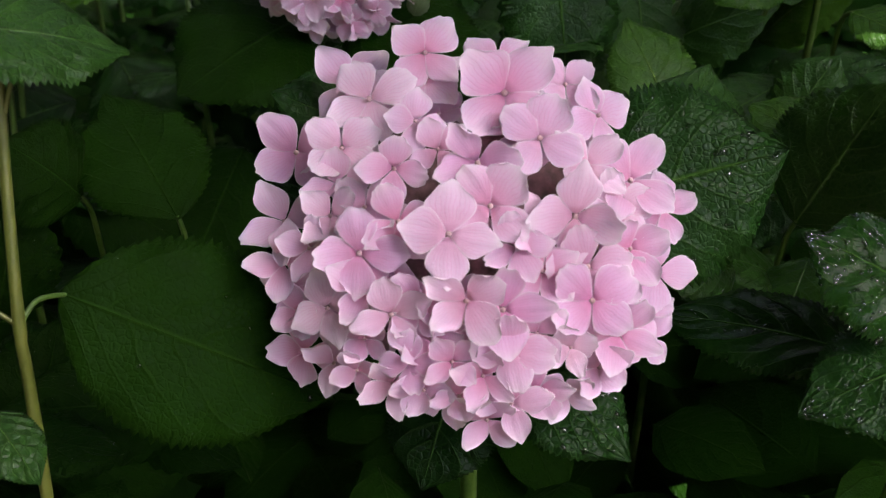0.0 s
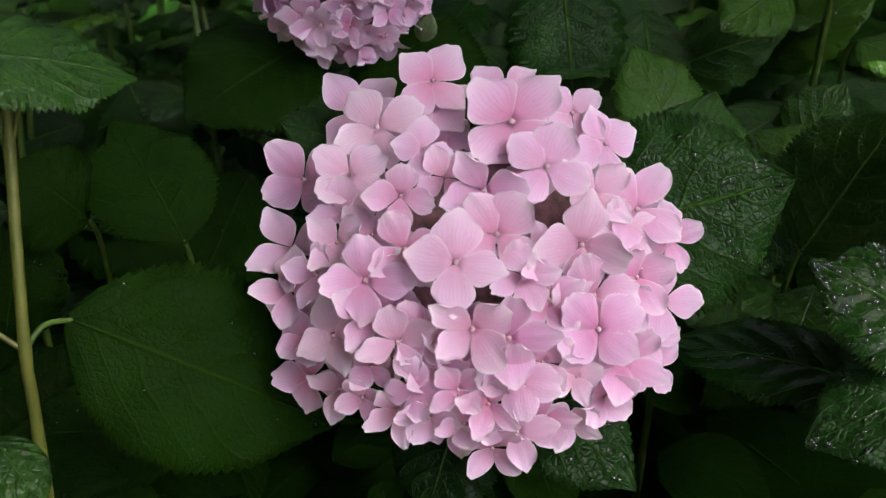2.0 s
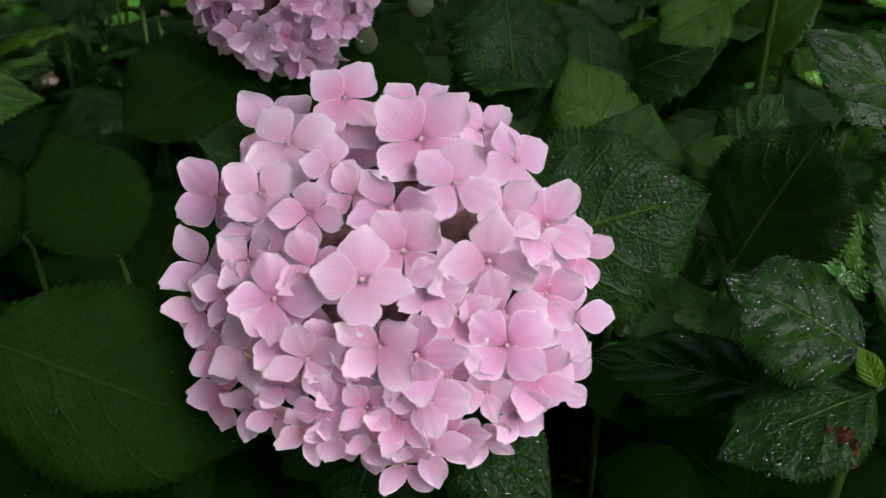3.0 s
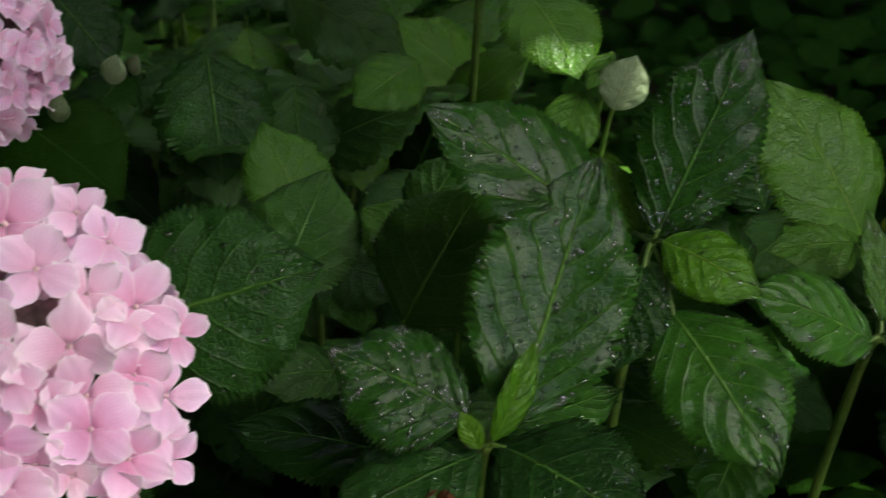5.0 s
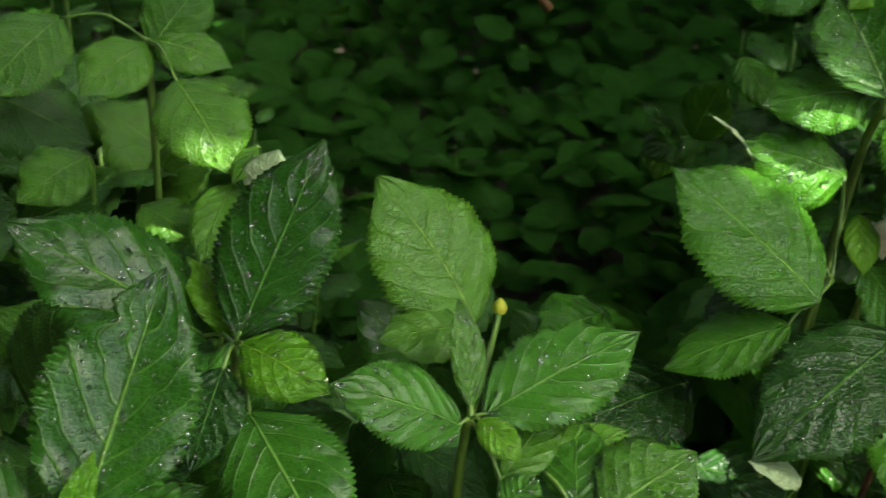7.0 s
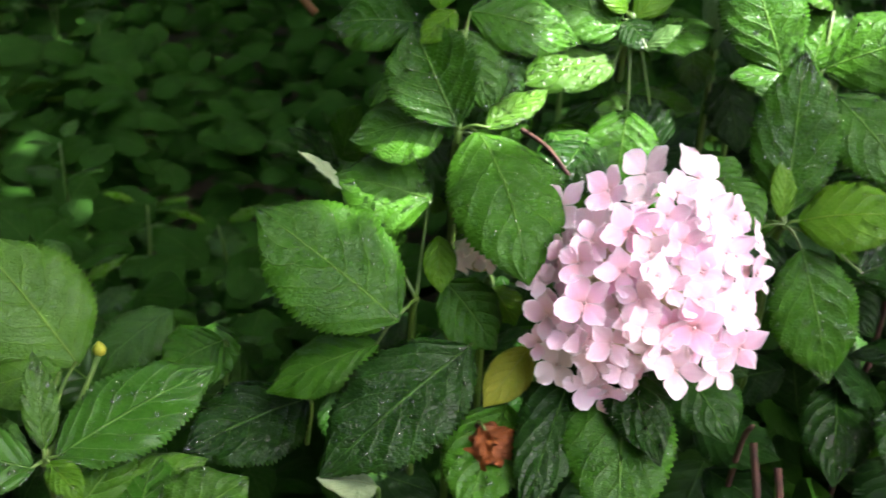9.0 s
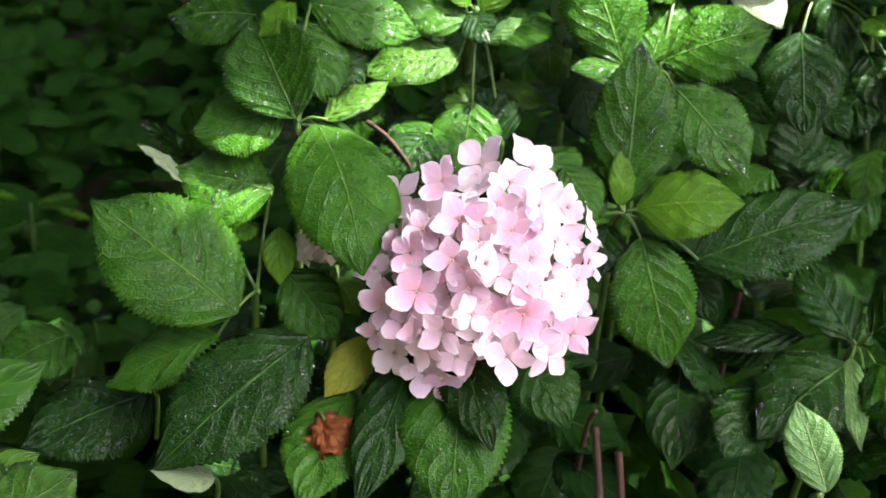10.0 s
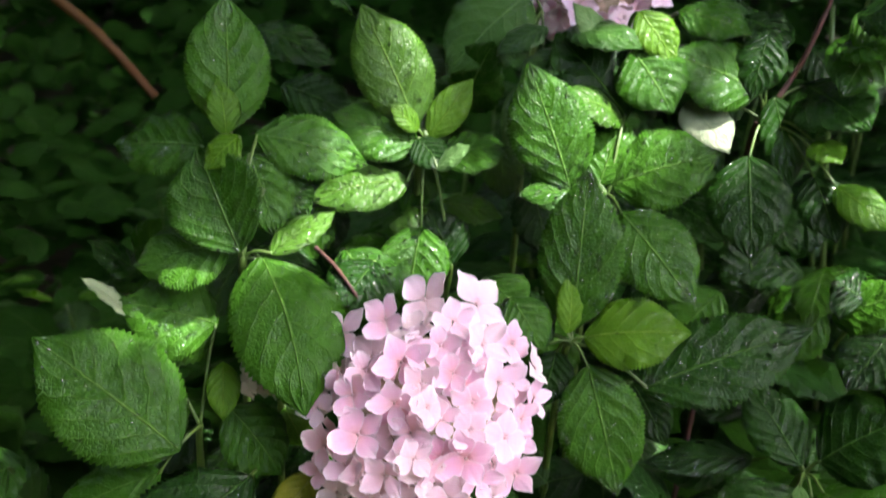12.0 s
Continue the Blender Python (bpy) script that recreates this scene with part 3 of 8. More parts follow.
head.put((-0.0015, -0.0414, 0.0541), (0.02, -0.53, 0.85), (0.72, 0.60, 0.35), 0.0356, 0.30)
head.put((0.0141, -0.0441, 0.0497), (-0.01, -0.38, 0.93), (-0.04, 0.92, 0.38), 0.0394, 0.25)
head.put((0.0523, -0.0382, 0.0436), (0.11, -0.24, 0.97), (0.74, 0.67, 0.08), 0.0399, 0.10)
head.put((0.0291, -0.0527, 0.0408), (-0.04, -0.31, 0.95), (0.85, 0.49, 0.20), 0.0291, 0.25)
head.put((0.0183, -0.0611, 0.0434), (-0.02, -0.44, 0.90), (1.00, 0.03, 0.03), 0.0361, 0.15)
head.put((0.0440, -0.0578, 0.0362), (0.04, -0.40, 0.92), (0.93, 0.36, 0.12), 0.0231, 0.30)
head.put((0.0658, -0.0498, 0.0259), (0.30, -0.30, 0.91), (0.46, 0.88, 0.14), 0.0361, 0.20)
head.put((0.0580, -0.0644, 0.0196), (0.22, -0.47, 0.85), (0.70, 0.69, 0.20), 0.0288, 0.25)
head.put((-0.0625, -0.0432, 0.0311), (-0.28, -0.24, 0.93), (0.88, 0.31, 0.35), 0.0336, 0.15)
head.put((-0.0803, -0.0331, 0.0152), (-0.47, -0.25, 0.85), (0.31, 0.85, 0.42), 0.0321, 0.20)
head.put((-0.0771, -0.0434, 0.0159), (-0.48, -0.33, 0.82), (0.80, 0.23, 0.56), 0.0269, 0.25)
head.put((-0.0754, -0.0599, 0.0020), (-0.32, -0.49, 0.81), (0.95, -0.20, 0.26), 0.0365, 0.10)
head.put((-0.0602, -0.0657, 0.0142), (-0.29, -0.58, 0.76), (0.36, 0.66, 0.65), 0.0293, 0.15)
head.put((-0.0489, -0.0695, 0.0238), (-0.21, -0.67, 0.71), (0.88, 0.19, 0.44), 0.0237, 0.30)
head.put((-0.0457, -0.0563, 0.0302), (-0.11, -0.41, 0.91), (0.69, 0.63, 0.36), 0.0235, 0.20)
head.put((-0.0216, -0.0427, 0.0457), (0.05, -0.33, 0.94), (0.70, 0.69, 0.20), 0.0326, 0.20)
head.put((-0.0251, -0.0667, 0.0373), (-0.04, -0.58, 0.81), (-0.06, 0.81, 0.58), 0.0292, 0.15)
head.put((-0.0068, -0.0660, 0.0409), (0.03, -0.48, 0.88), (0.78, 0.56, 0.28), 0.0266, 0.20)
head.put((0.0066, -0.0711, 0.0353), (0.01, -0.57, 0.82), (0.36, 0.77, 0.53), 0.0280, 0.25)
head.put((0.0194, -0.0814, 0.0243), (-0.01, -0.65, 0.76), (-0.05, 0.76, 0.65), 0.0334, 0.15)
head.put((0.0091, -0.0887, 0.0163), (0.01, -0.73, 0.68), (0.60, 0.55, 0.58), 0.0313, 0.15)
head.put((0.0309, -0.0756, 0.0244), (0.07, -0.56, 0.83), (0.93, 0.33, 0.14), 0.0297, 0.20)
head.put((-0.0190, -0.0774, 0.0269), (-0.05, -0.66, 0.75), (0.35, 0.69, 0.63), 0.0284, 0.15)
head.put((-0.0329, -0.0747, 0.0244), (-0.13, -0.66, 0.74), (0.89, 0.25, 0.38), 0.0286, 0.20)
head.put((-0.0036, -0.0794, 0.0272), (0.03, -0.65, 0.76), (0.99, 0.14, 0.08), 0.0259, 0.25)
head.put((0.0436, -0.0757, 0.0140), (0.21, -0.64, 0.73), (0.60, 0.68, 0.42), 0.0277, 0.20)
head.put((0.0803, -0.0492, 0.0023), (0.49, -0.28, 0.82), (0.70, 0.69, -0.19), 0.0298, 0.20)
head.put((-0.0458, -0.0342, 0.0410), (-0.01, -0.25, 0.97), (0.47, 0.85, 0.23), 0.0330, 0.20)
head.put((0.0757, -0.0374, 0.0201), (0.49, -0.20, 0.85), (0.84, 0.37, -0.40), 0.0290, 0.20)
head.put((-0.0157, -0.0575, 0.0387), (0.04, -0.40, 0.92), (0.94, 0.33, 0.10), 0.0280, 0.20)
head.put((0.0306, -0.0268, 0.0478), (0.05, -0.16, 0.99), (0.74, 0.66, 0.08), 0.0313, 0.20)
head.put((-0.0159, 0.0249, 0.0499), (0.03, -0.16, 0.99), (0.85, 0.52, 0.06), 0.0270, 0.20)
head.put((0.0273, 0.0623, 0.0294), (0.05, 0.09, 0.99), (0.98, 0.16, -0.06), 0.0283, 0.20)
head.put((0.0606, 0.0225, 0.0334), (0.30, -0.03, 0.95), (0.94, 0.20, -0.29), 0.0277, 0.20)
head.put((0.0624, -0.0282, 0.0320), (0.30, -0.24, 0.92), (0.57, 0.82, 0.03), 0.0285, 0.20)
head.fill(60, 112, 0.15, 0.36, 0.45, 0.08)
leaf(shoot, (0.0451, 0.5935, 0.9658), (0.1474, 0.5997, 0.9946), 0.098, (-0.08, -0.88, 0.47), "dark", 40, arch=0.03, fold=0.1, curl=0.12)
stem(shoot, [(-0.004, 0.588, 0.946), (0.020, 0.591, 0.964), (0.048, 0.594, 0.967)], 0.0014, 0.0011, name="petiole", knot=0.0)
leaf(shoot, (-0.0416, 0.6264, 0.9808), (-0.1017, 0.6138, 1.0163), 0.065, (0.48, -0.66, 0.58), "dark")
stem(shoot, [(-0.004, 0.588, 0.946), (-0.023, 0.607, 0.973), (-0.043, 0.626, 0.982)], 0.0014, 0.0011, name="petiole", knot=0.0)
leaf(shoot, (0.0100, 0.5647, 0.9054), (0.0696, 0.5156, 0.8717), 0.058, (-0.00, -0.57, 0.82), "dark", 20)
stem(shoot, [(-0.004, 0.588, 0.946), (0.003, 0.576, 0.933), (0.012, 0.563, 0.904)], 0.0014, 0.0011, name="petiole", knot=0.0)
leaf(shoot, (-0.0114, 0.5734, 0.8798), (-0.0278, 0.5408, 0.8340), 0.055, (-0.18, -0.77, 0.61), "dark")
stem(shoot, [(-0.004, 0.588, 0.946), (-0.008, 0.581, 0.923), (-0.012, 0.572, 0.878)], 0.0014, 0.0011, name="petiole", knot=0.0)

shoot_left = thing("hydrangea_shoot", "hydrangea shoot with a pale green stem and broad leaves", "shrub shoot", (-0.209, 0.508, 0.000), "hydrangea shoots")
stem(shoot_left, [(-0.209, 0.508, 0.000), (-0.206, 0.509, 0.520), (-0.203, 0.510, 0.885), (-0.203, 0.510, 0.945), (-0.207, 0.537, 1.027), (-0.206, 0.539, 1.047)], 0.0032, 0.0024, YELLOW_STEM)
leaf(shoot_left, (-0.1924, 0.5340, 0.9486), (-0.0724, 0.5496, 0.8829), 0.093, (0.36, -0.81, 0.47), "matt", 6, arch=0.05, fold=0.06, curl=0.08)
stem(shoot_left, [(-0.203, 0.510, 0.945), (-0.198, 0.522, 0.951), (-0.189, 0.535, 0.947)], 0.0014, 0.0011, name="petiole", knot=0.0)
leaf(shoot_left, (-0.2273, 0.5120, 1.0762), (-0.1540, 0.5528, 1.0558), 0.061, (0.39, -0.26, 0.88), "mid")
stem(shoot_left, [(-0.207, 0.538, 1.028), (-0.201, 0.541, 1.047)], 0.0014, 0.0011, YELLOW_STEM, name="petiole", knot=0.0)
stem(shoot_left, [(-0.203, 0.510, 0.945), (-0.227, 0.511, 0.963)], 0.0014, 0.0011, YELLOW_STEM, name="petiole", knot=0.0)
leaf(shoot_left, (-0.2271, 0.5106, 0.9633), (-0.2800, 0.4874, 0.9700), 0.060, (0.30, -0.44, 0.85), "mid")
leaf(shoot_left, (-0.2141, 0.4867, 0.9160), (-0.1870, 0.4632, 0.8957), 0.028, (0.23, -0.47, 0.85), "mid")

shoot_front = thing("hydrangea_shoot", "wet hydrangea shoot with two small young leaves at the tip", "shrub shoot", (0.246, 0.805, 0.000), "hydrangea shoots")
stem(shoot_front, [(0.246, 0.805, 0.000), (0.235, 0.662, 0.506), (0.227, 0.571, 0.861), (0.226, 0.545, 0.921)], 0.0040, 0.0026)
leaf(shoot_front, (0.2390, 0.5451, 0.9332), (0.2892, 0.6192, 1.0439), 0.083, (0.03, -0.84, 0.55), "smooth", 150, fold=0.22, curl=0.04, arch=-0.02, bite=(0.76, 0.4, -1))
stem(shoot_front, [(0.226, 0.545, 0.921), (0.232, 0.545, 0.930), (0.241, 0.547, 0.937)], 0.0014, 0.0011, name="petiole", knot=0.0)
leaf(shoot_front, (0.2162, 0.5456, 0.9370), (0.1490, 0.5612, 0.9695), 0.063, (0.19, -0.67, 0.71), "smooth_shaded", 170, arch=0.06, curl=0.14, bite=(0.86, 0.5, 1))
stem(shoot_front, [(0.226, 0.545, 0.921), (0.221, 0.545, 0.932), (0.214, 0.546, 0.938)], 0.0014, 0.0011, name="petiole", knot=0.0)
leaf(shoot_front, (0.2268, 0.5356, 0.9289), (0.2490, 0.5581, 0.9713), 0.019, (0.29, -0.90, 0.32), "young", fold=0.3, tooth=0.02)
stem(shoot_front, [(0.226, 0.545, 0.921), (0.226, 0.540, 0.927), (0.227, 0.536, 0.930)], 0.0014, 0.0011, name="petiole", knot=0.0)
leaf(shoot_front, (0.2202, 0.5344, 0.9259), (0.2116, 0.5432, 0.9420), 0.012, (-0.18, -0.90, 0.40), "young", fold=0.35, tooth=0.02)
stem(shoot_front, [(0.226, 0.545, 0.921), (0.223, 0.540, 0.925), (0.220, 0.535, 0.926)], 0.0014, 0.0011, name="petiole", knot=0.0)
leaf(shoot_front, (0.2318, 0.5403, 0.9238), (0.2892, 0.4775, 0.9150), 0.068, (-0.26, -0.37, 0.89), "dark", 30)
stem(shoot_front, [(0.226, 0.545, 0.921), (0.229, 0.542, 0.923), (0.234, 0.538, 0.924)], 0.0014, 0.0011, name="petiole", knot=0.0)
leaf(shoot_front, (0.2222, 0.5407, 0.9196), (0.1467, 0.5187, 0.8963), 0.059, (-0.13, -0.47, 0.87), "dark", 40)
leaf(shoot_front, (0.1982, 0.5687, 0.8954), (0.0972, 0.6178, 0.8922), 0.051, (-0.21, -0.37, 0.91), "smooth_shaded", 20)
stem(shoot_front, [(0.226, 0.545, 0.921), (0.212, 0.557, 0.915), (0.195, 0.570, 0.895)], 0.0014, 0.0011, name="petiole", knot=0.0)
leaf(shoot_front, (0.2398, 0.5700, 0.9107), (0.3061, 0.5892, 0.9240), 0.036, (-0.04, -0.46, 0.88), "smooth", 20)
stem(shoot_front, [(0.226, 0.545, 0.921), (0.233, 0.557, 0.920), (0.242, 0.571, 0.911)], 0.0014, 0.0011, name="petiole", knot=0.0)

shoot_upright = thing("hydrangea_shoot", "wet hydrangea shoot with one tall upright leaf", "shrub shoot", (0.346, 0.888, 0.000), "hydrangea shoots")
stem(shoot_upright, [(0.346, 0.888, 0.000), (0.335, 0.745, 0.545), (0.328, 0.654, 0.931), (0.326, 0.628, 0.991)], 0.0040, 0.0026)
leaf(shoot_upright, (0.3276, 0.6260, 0.9966), (0.3822, 0.6663, 1.0980), 0.067, (-0.23, -0.86, 0.46), "smooth_shaded", 160, arch=0.02, fold=0.1)
stem(shoot_upright, [(0.326, 0.628, 0.991), (0.327, 0.627, 0.995), (0.329, 0.627, 1.000)], 0.0014, 0.0011, name="petiole", knot=0.0)
leaf(shoot_upright, (0.3132, 0.6532, 0.9835), (0.2055, 0.6689, 1.0559), 0.074, (0.26, -0.79, 0.56), "smooth", 120, arch=0.05)
stem(shoot_upright, [(0.326, 0.628, 0.991), (0.320, 0.641, 0.992), (0.310, 0.654, 0.986)], 0.0014, 0.0011, name="petiole", knot=0.0)
leaf(shoot_upright, (0.3287, 0.6188, 0.9963), (0.3733, 0.5844, 0.9792), 0.041, (-0.19, -0.62, 0.76), "young", 14, arch=0.1, fold=0.08, tooth=0.03)
stem(shoot_upright, [(0.326, 0.628, 0.991), (0.328, 0.624, 0.995), (0.330, 0.618, 0.996)], 0.0014, 0.0011, name="petiole", knot=0.0)
leaf(shoot_upright, (0.3185, 0.6134, 0.9858), (0.2966, 0.5781, 0.9413), 0.042, (-0.22, -0.71, 0.67), "dark", 25)
stem(shoot_upright, [(0.326, 0.628, 0.991), (0.322, 0.621, 0.991), (0.318, 0.612, 0.984)], 0.0014, 0.0011, name="petiole", knot=0.0)
leaf(shoot_upright, (0.3269, 0.6407, 0.9885), (0.3032, 0.6830, 1.0246), 0.026, (0.18, -0.58, 0.80), "young", 10, fold=0.2)
stem(shoot_upright, [(0.326, 0.628, 0.991), (0.327, 0.635, 0.992), (0.326, 0.642, 0.990)], 0.0014, 0.0011, name="petiole", knot=0.0)
leaf(shoot_upright, (0.3299, 0.5948, 0.9666), (0.3672, 0.5186, 0.9137), 0.071, (-0.19, -0.62, 0.76), "smooth", 60, arch=0.06, curl=0.1)
stem(shoot_upright, [(0.326, 0.628, 0.991), (0.328, 0.612, 0.985), (0.331, 0.593, 0.965)], 0.0014, 0.0011, name="petiole", knot=0.0)

shoot_bud = thing("hydrangea_shoot", "wet hydrangea shoot with spread leaves and a small yellow bud", "shrub shoot", (0.485, 0.882, 0.000), "hydrangea shoots")
stem(shoot_bud, [(0.485, 0.882, 0.000), (0.474, 0.739, 0.513), (0.467, 0.648, 0.873), (0.465, 0.622, 0.933)], 0.0040, 0.0026)
leaf(shoot_bud, (0.4725, 0.6188, 0.9362), (0.5844, 0.6547, 0.9664), 0.065, (-0.06, -0.52, 0.85), "smooth", 90, arch=0.05)
stem(shoot_bud, [(0.465, 0.622, 0.933), (0.469, 0.621, 0.936), (0.476, 0.620, 0.937)], 0.0014, 0.0011, name="petiole", knot=0.0)
leaf(shoot_bud, (0.4594, 0.6172, 0.9317), (0.3788, 0.6135, 0.9692), 0.054, (0.34, -0.66, 0.67), "smooth", 60, arch=0.06)
stem(shoot_bud, [(0.465, 0.622, 0.933), (0.462, 0.620, 0.934), (0.457, 0.617, 0.933)], 0.0014, 0.0011, name="petiole", knot=0.0)
leaf(shoot_bud, (0.4665, 0.6252, 0.9393), (0.4662, 0.6644, 0.9939), 0.026, (0.22, -0.79, 0.57), "light", 20, fold=0.25)
stem(shoot_bud, [(0.465, 0.622, 0.933), (0.466, 0.624, 0.937), (0.466, 0.626, 0.941)], 0.0014, 0.0011, name="petiole", knot=0.0)
leaf(shoot_bud, (0.4687, 0.6147, 0.9372), (0.4879, 0.5879, 0.9215), 0.023, (-0.16, -0.58, 0.80), "young", 8, fold=0.15)
stem(shoot_bud, [(0.465, 0.622, 0.933), (0.467, 0.618, 0.937), (0.469, 0.614, 0.937)], 0.0014, 0.0011, name="petiole", knot=0.0)
leaf(shoot_bud, (0.4918, 0.7097, 0.9541), (0.4322, 0.7560, 1.0447), 0.090, (0.18, -0.82, 0.54), "light", arch=0.08, fold=0.14)
stem(shoot_bud, [(0.465, 0.622, 0.933), (0.479, 0.666, 0.958), (0.490, 0.711, 0.957)], 0.0014, 0.0011, name="petiole", knot=0.0)
leaf(shoot_bud, (0.4808, 0.6953, 0.9591), (0.4219, 0.6890, 0.9575), 0.047, (0.03, -0.51, 0.86), "light")
stem(shoot_bud, [(0.465, 0.622, 0.933), (0.473, 0.659, 0.958), (0.479, 0.695, 0.959)], 0.0014, 0.0011, name="petiole", knot=0.0)
leaf(shoot_bud, (0.4785, 0.5975, 0.9012), (0.5264, 0.6379, 0.9288), 0.038, (-0.15, -0.43, 0.89), "light")
stem(shoot_bud, [(0.465, 0.622, 0.933), (0.472, 0.610, 0.924), (0.480, 0.599, 0.902)], 0.0014, 0.0011, name="petiole", knot=0.0)
stem(shoot_bud, [(0.466, 0.624, 0.932), (0.490, 0.673, 0.945), (0.506, 0.706, 0.961)], 0.002, 0.0018, name="bud_stalk")
bud(shoot_bud, (0.5076, 0.7095, 0.9651), 0.0052)

shoot_low = thing("hydrangea_shoot", "low hydrangea shoot with light green leaves", "shrub shoot", (0.538, 0.828, 0.000), "hydrangea shoots")
stem(shoot_low, [(0.538, 0.828, 0.000), (0.527, 0.685, 0.491), (0.519, 0.594, 0.833), (0.518, 0.568, 0.893)], 0.0040, 0.0026)
leaf(shoot_low, (0.5183, 0.5708, 0.8969), (0.5369, 0.6296, 0.9226), 0.045, (-0.18, -0.35, 0.92), "smooth", 20)
leaf(shoot_low, (0.5307, 0.5587, 0.8978), (0.5932, 0.5745, 0.9240), 0.065, (-0.24, -0.47, 0.85), "light", 60, bite=(0.5, 0.4, 1))
stem(shoot_low, [(0.518, 0.568, 0.893), (0.524, 0.563, 0.898), (0.533, 0.559, 0.899)], 0.0014, 0.0011, name="petiole", knot=0.0)
leaf(shoot_low, (0.4754, 0.5770, 0.8972), (0.4989, 0.5879, 0.9091), 0.030, (-0.22, -0.46, 0.86), "smooth", 20)
stem(shoot_low, [(0.518, 0.568, 0.893), (0.497, 0.573, 0.902), (0.476, 0.577, 0.898)], 0.0014, 0.0011, name="petiole", knot=0.0)
leaf(shoot_low, (0.5045, 0.5974, 0.9065), (0.5700, 0.6208, 0.9148), 0.043, (0.04, -0.44, 0.90), "light", 10)
stem(shoot_low, [(0.518, 0.568, 0.893), (0.511, 0.583, 0.905), (0.506, 0.598, 0.907)], 0.0014, 0.0011, name="petiole", knot=0.0)

shoot_side = thing("hydrangea_shoot", "hydrangea shoot with large glossy leaves", "shrub shoot", (0.759, 0.947, 0.000), "hydrangea shoots")
stem(shoot_side, [(0.759, 0.947, 0.000), (0.748, 0.804, 0.539), (0.740, 0.713, 0.920), (0.739, 0.687, 0.980)], 0.0040, 0.0026)
leaf(shoot_side, (0.7206, 0.6661, 0.9739), (0.6310, 0.7278, 1.0524), 0.100, (0.06, -0.75, 0.66), "glossy", 40, arch=0.04, fold=0.08)
stem(shoot_side, [(0.739, 0.687, 0.980), (0.730, 0.676, 0.981), (0.718, 0.668, 0.976)], 0.0014, 0.0011, name="petiole", knot=0.0)
leaf(shoot_side, (0.7659, 0.6358, 0.9616), (0.6439, 0.5942, 0.9024), 0.084, (-0.18, -0.59, 0.79), "wet", 60, arch=0.06)
stem(shoot_side, [(0.783, 0.682, 0.940), (0.763, 0.635, 0.961)], 0.0016, 0.0013, name="petiole", knot=0.0)
leaf(shoot_side, (0.7652, 0.7272, 1.0406), (0.6960, 0.7544, 1.0590), 0.082, (-0.03, -0.60, 0.80), "glossy", 50, fold=0.1, curl=0.16)
stem(shoot_side, [(0.739, 0.687, 0.980), (0.752, 0.707, 1.022), (0.763, 0.728, 1.041)], 0.0014, 0.0011, name="petiole", knot=0.0)
# whitish leaf in place of a sunlit, glaring leaf tip
leaf(shoot_side, (0.6996, 0.7450, 1.0508), (0.6705, 0.7644, 1.0790), 0.027, (0.63, -0.17, 0.76), "pale", fold=0.3)
stem(shoot_side, [(0.739, 0.687, 0.980), (0.719, 0.716, 1.030), (0.699, 0.746, 1.052)], 0.0014, 0.0011, name="petiole", knot=0.0)
leaf(shoot_side, (0.7620, 0.7016, 1.0223), (0.7542, 0.6728, 0.9887), 0.026, (-0.14, -0.74, 0.66), "young")
leaf(shoot_side, (0.7611, 0.6855, 0.9924), (0.7933, 0.6604, 0.9411), 0.056, (0.25, -0.80, 0.55), "glossy")
leaf(shoot_side, (0.7070, 0.6769, 0.9523), (0.6220, 0.6870, 0.9208), 0.052, (-0.36, -0.39, 0.85), "glossy")
stem(shoot_side, [(0.739, 0.687, 0.980), (0.723, 0.682, 0.972), (0.704, 0.677, 0.951)], 0.0014, 0.0011, name="petiole", knot=0.0)

shoot_tall = thing("hydrangea_shoot", "hydrangea shoot with folded wet leaves rising above the flower", "shrub shoot", (0.807, 0.990, 0.000), "hydrangea shoots")
stem(shoot_tall, [(0.807, 0.990, 0.000), (0.796, 0.847, 0.601), (0.789, 0.756, 1.032), (0.787, 0.730, 1.092), (0.794, 0.790, 1.172)], 0.0040, 0.0026)
leaf(shoot_tall, (0.7999, 0.7232, 1.0945), (0.8035, 0.6190, 1.0128), 0.083, (-0.13, -0.61, 0.78), "glossy", 30, arch=0.06, fold=0.05, curl=0.14, bend=-0.04)
stem(shoot_tall, [(0.787, 0.730, 1.092), (0.794, 0.727, 1.096), (0.800, 0.720, 1.092)], 0.0014, 0.0011, name="petiole", knot=0.0)
leaf(shoot_tall, (0.7849, 0.7242, 1.0981), (0.7686, 0.7861, 1.1637), 0.072, (-0.39, -0.72, 0.58), "glossy", 60, fold=0.3, curl=0.0)
stem(shoot_tall, [(0.787, 0.730, 1.092), (0.786, 0.727, 1.096), (0.784, 0.726, 1.100)], 0.0014, 0.0011, name="petiole", knot=0.0)
leaf(shoot_tall, (0.7829, 0.7442, 1.0981), (0.7093, 0.7593, 1.0854), 0.066, (-0.25, -0.53, 0.81), "glossy", 40)
stem(shoot_tall, [(0.787, 0.730, 1.092), (0.785, 0.737, 1.098), (0.781, 0.745, 1.098)], 0.0014, 0.0011, name="petiole", knot=0.0)
leaf(shoot_tall, (0.8055, 0.7172, 1.0960), (0.8634, 0.7437, 1.1133), 0.033, (-0.13, -0.32, 0.94), "light", 20, fold=0.15)
stem(shoot_tall, [(0.787, 0.730, 1.092), (0.796, 0.724, 1.098), (0.807, 0.718, 1.097)], 0.0014, 0.0011, name="petiole", knot=0.0)
leaf(shoot_tall, (0.8030, 0.7242, 1.0853), (0.8357, 0.6841, 1.0173), 0.060, (0.07, -0.84, 0.53), "glossy", 20)
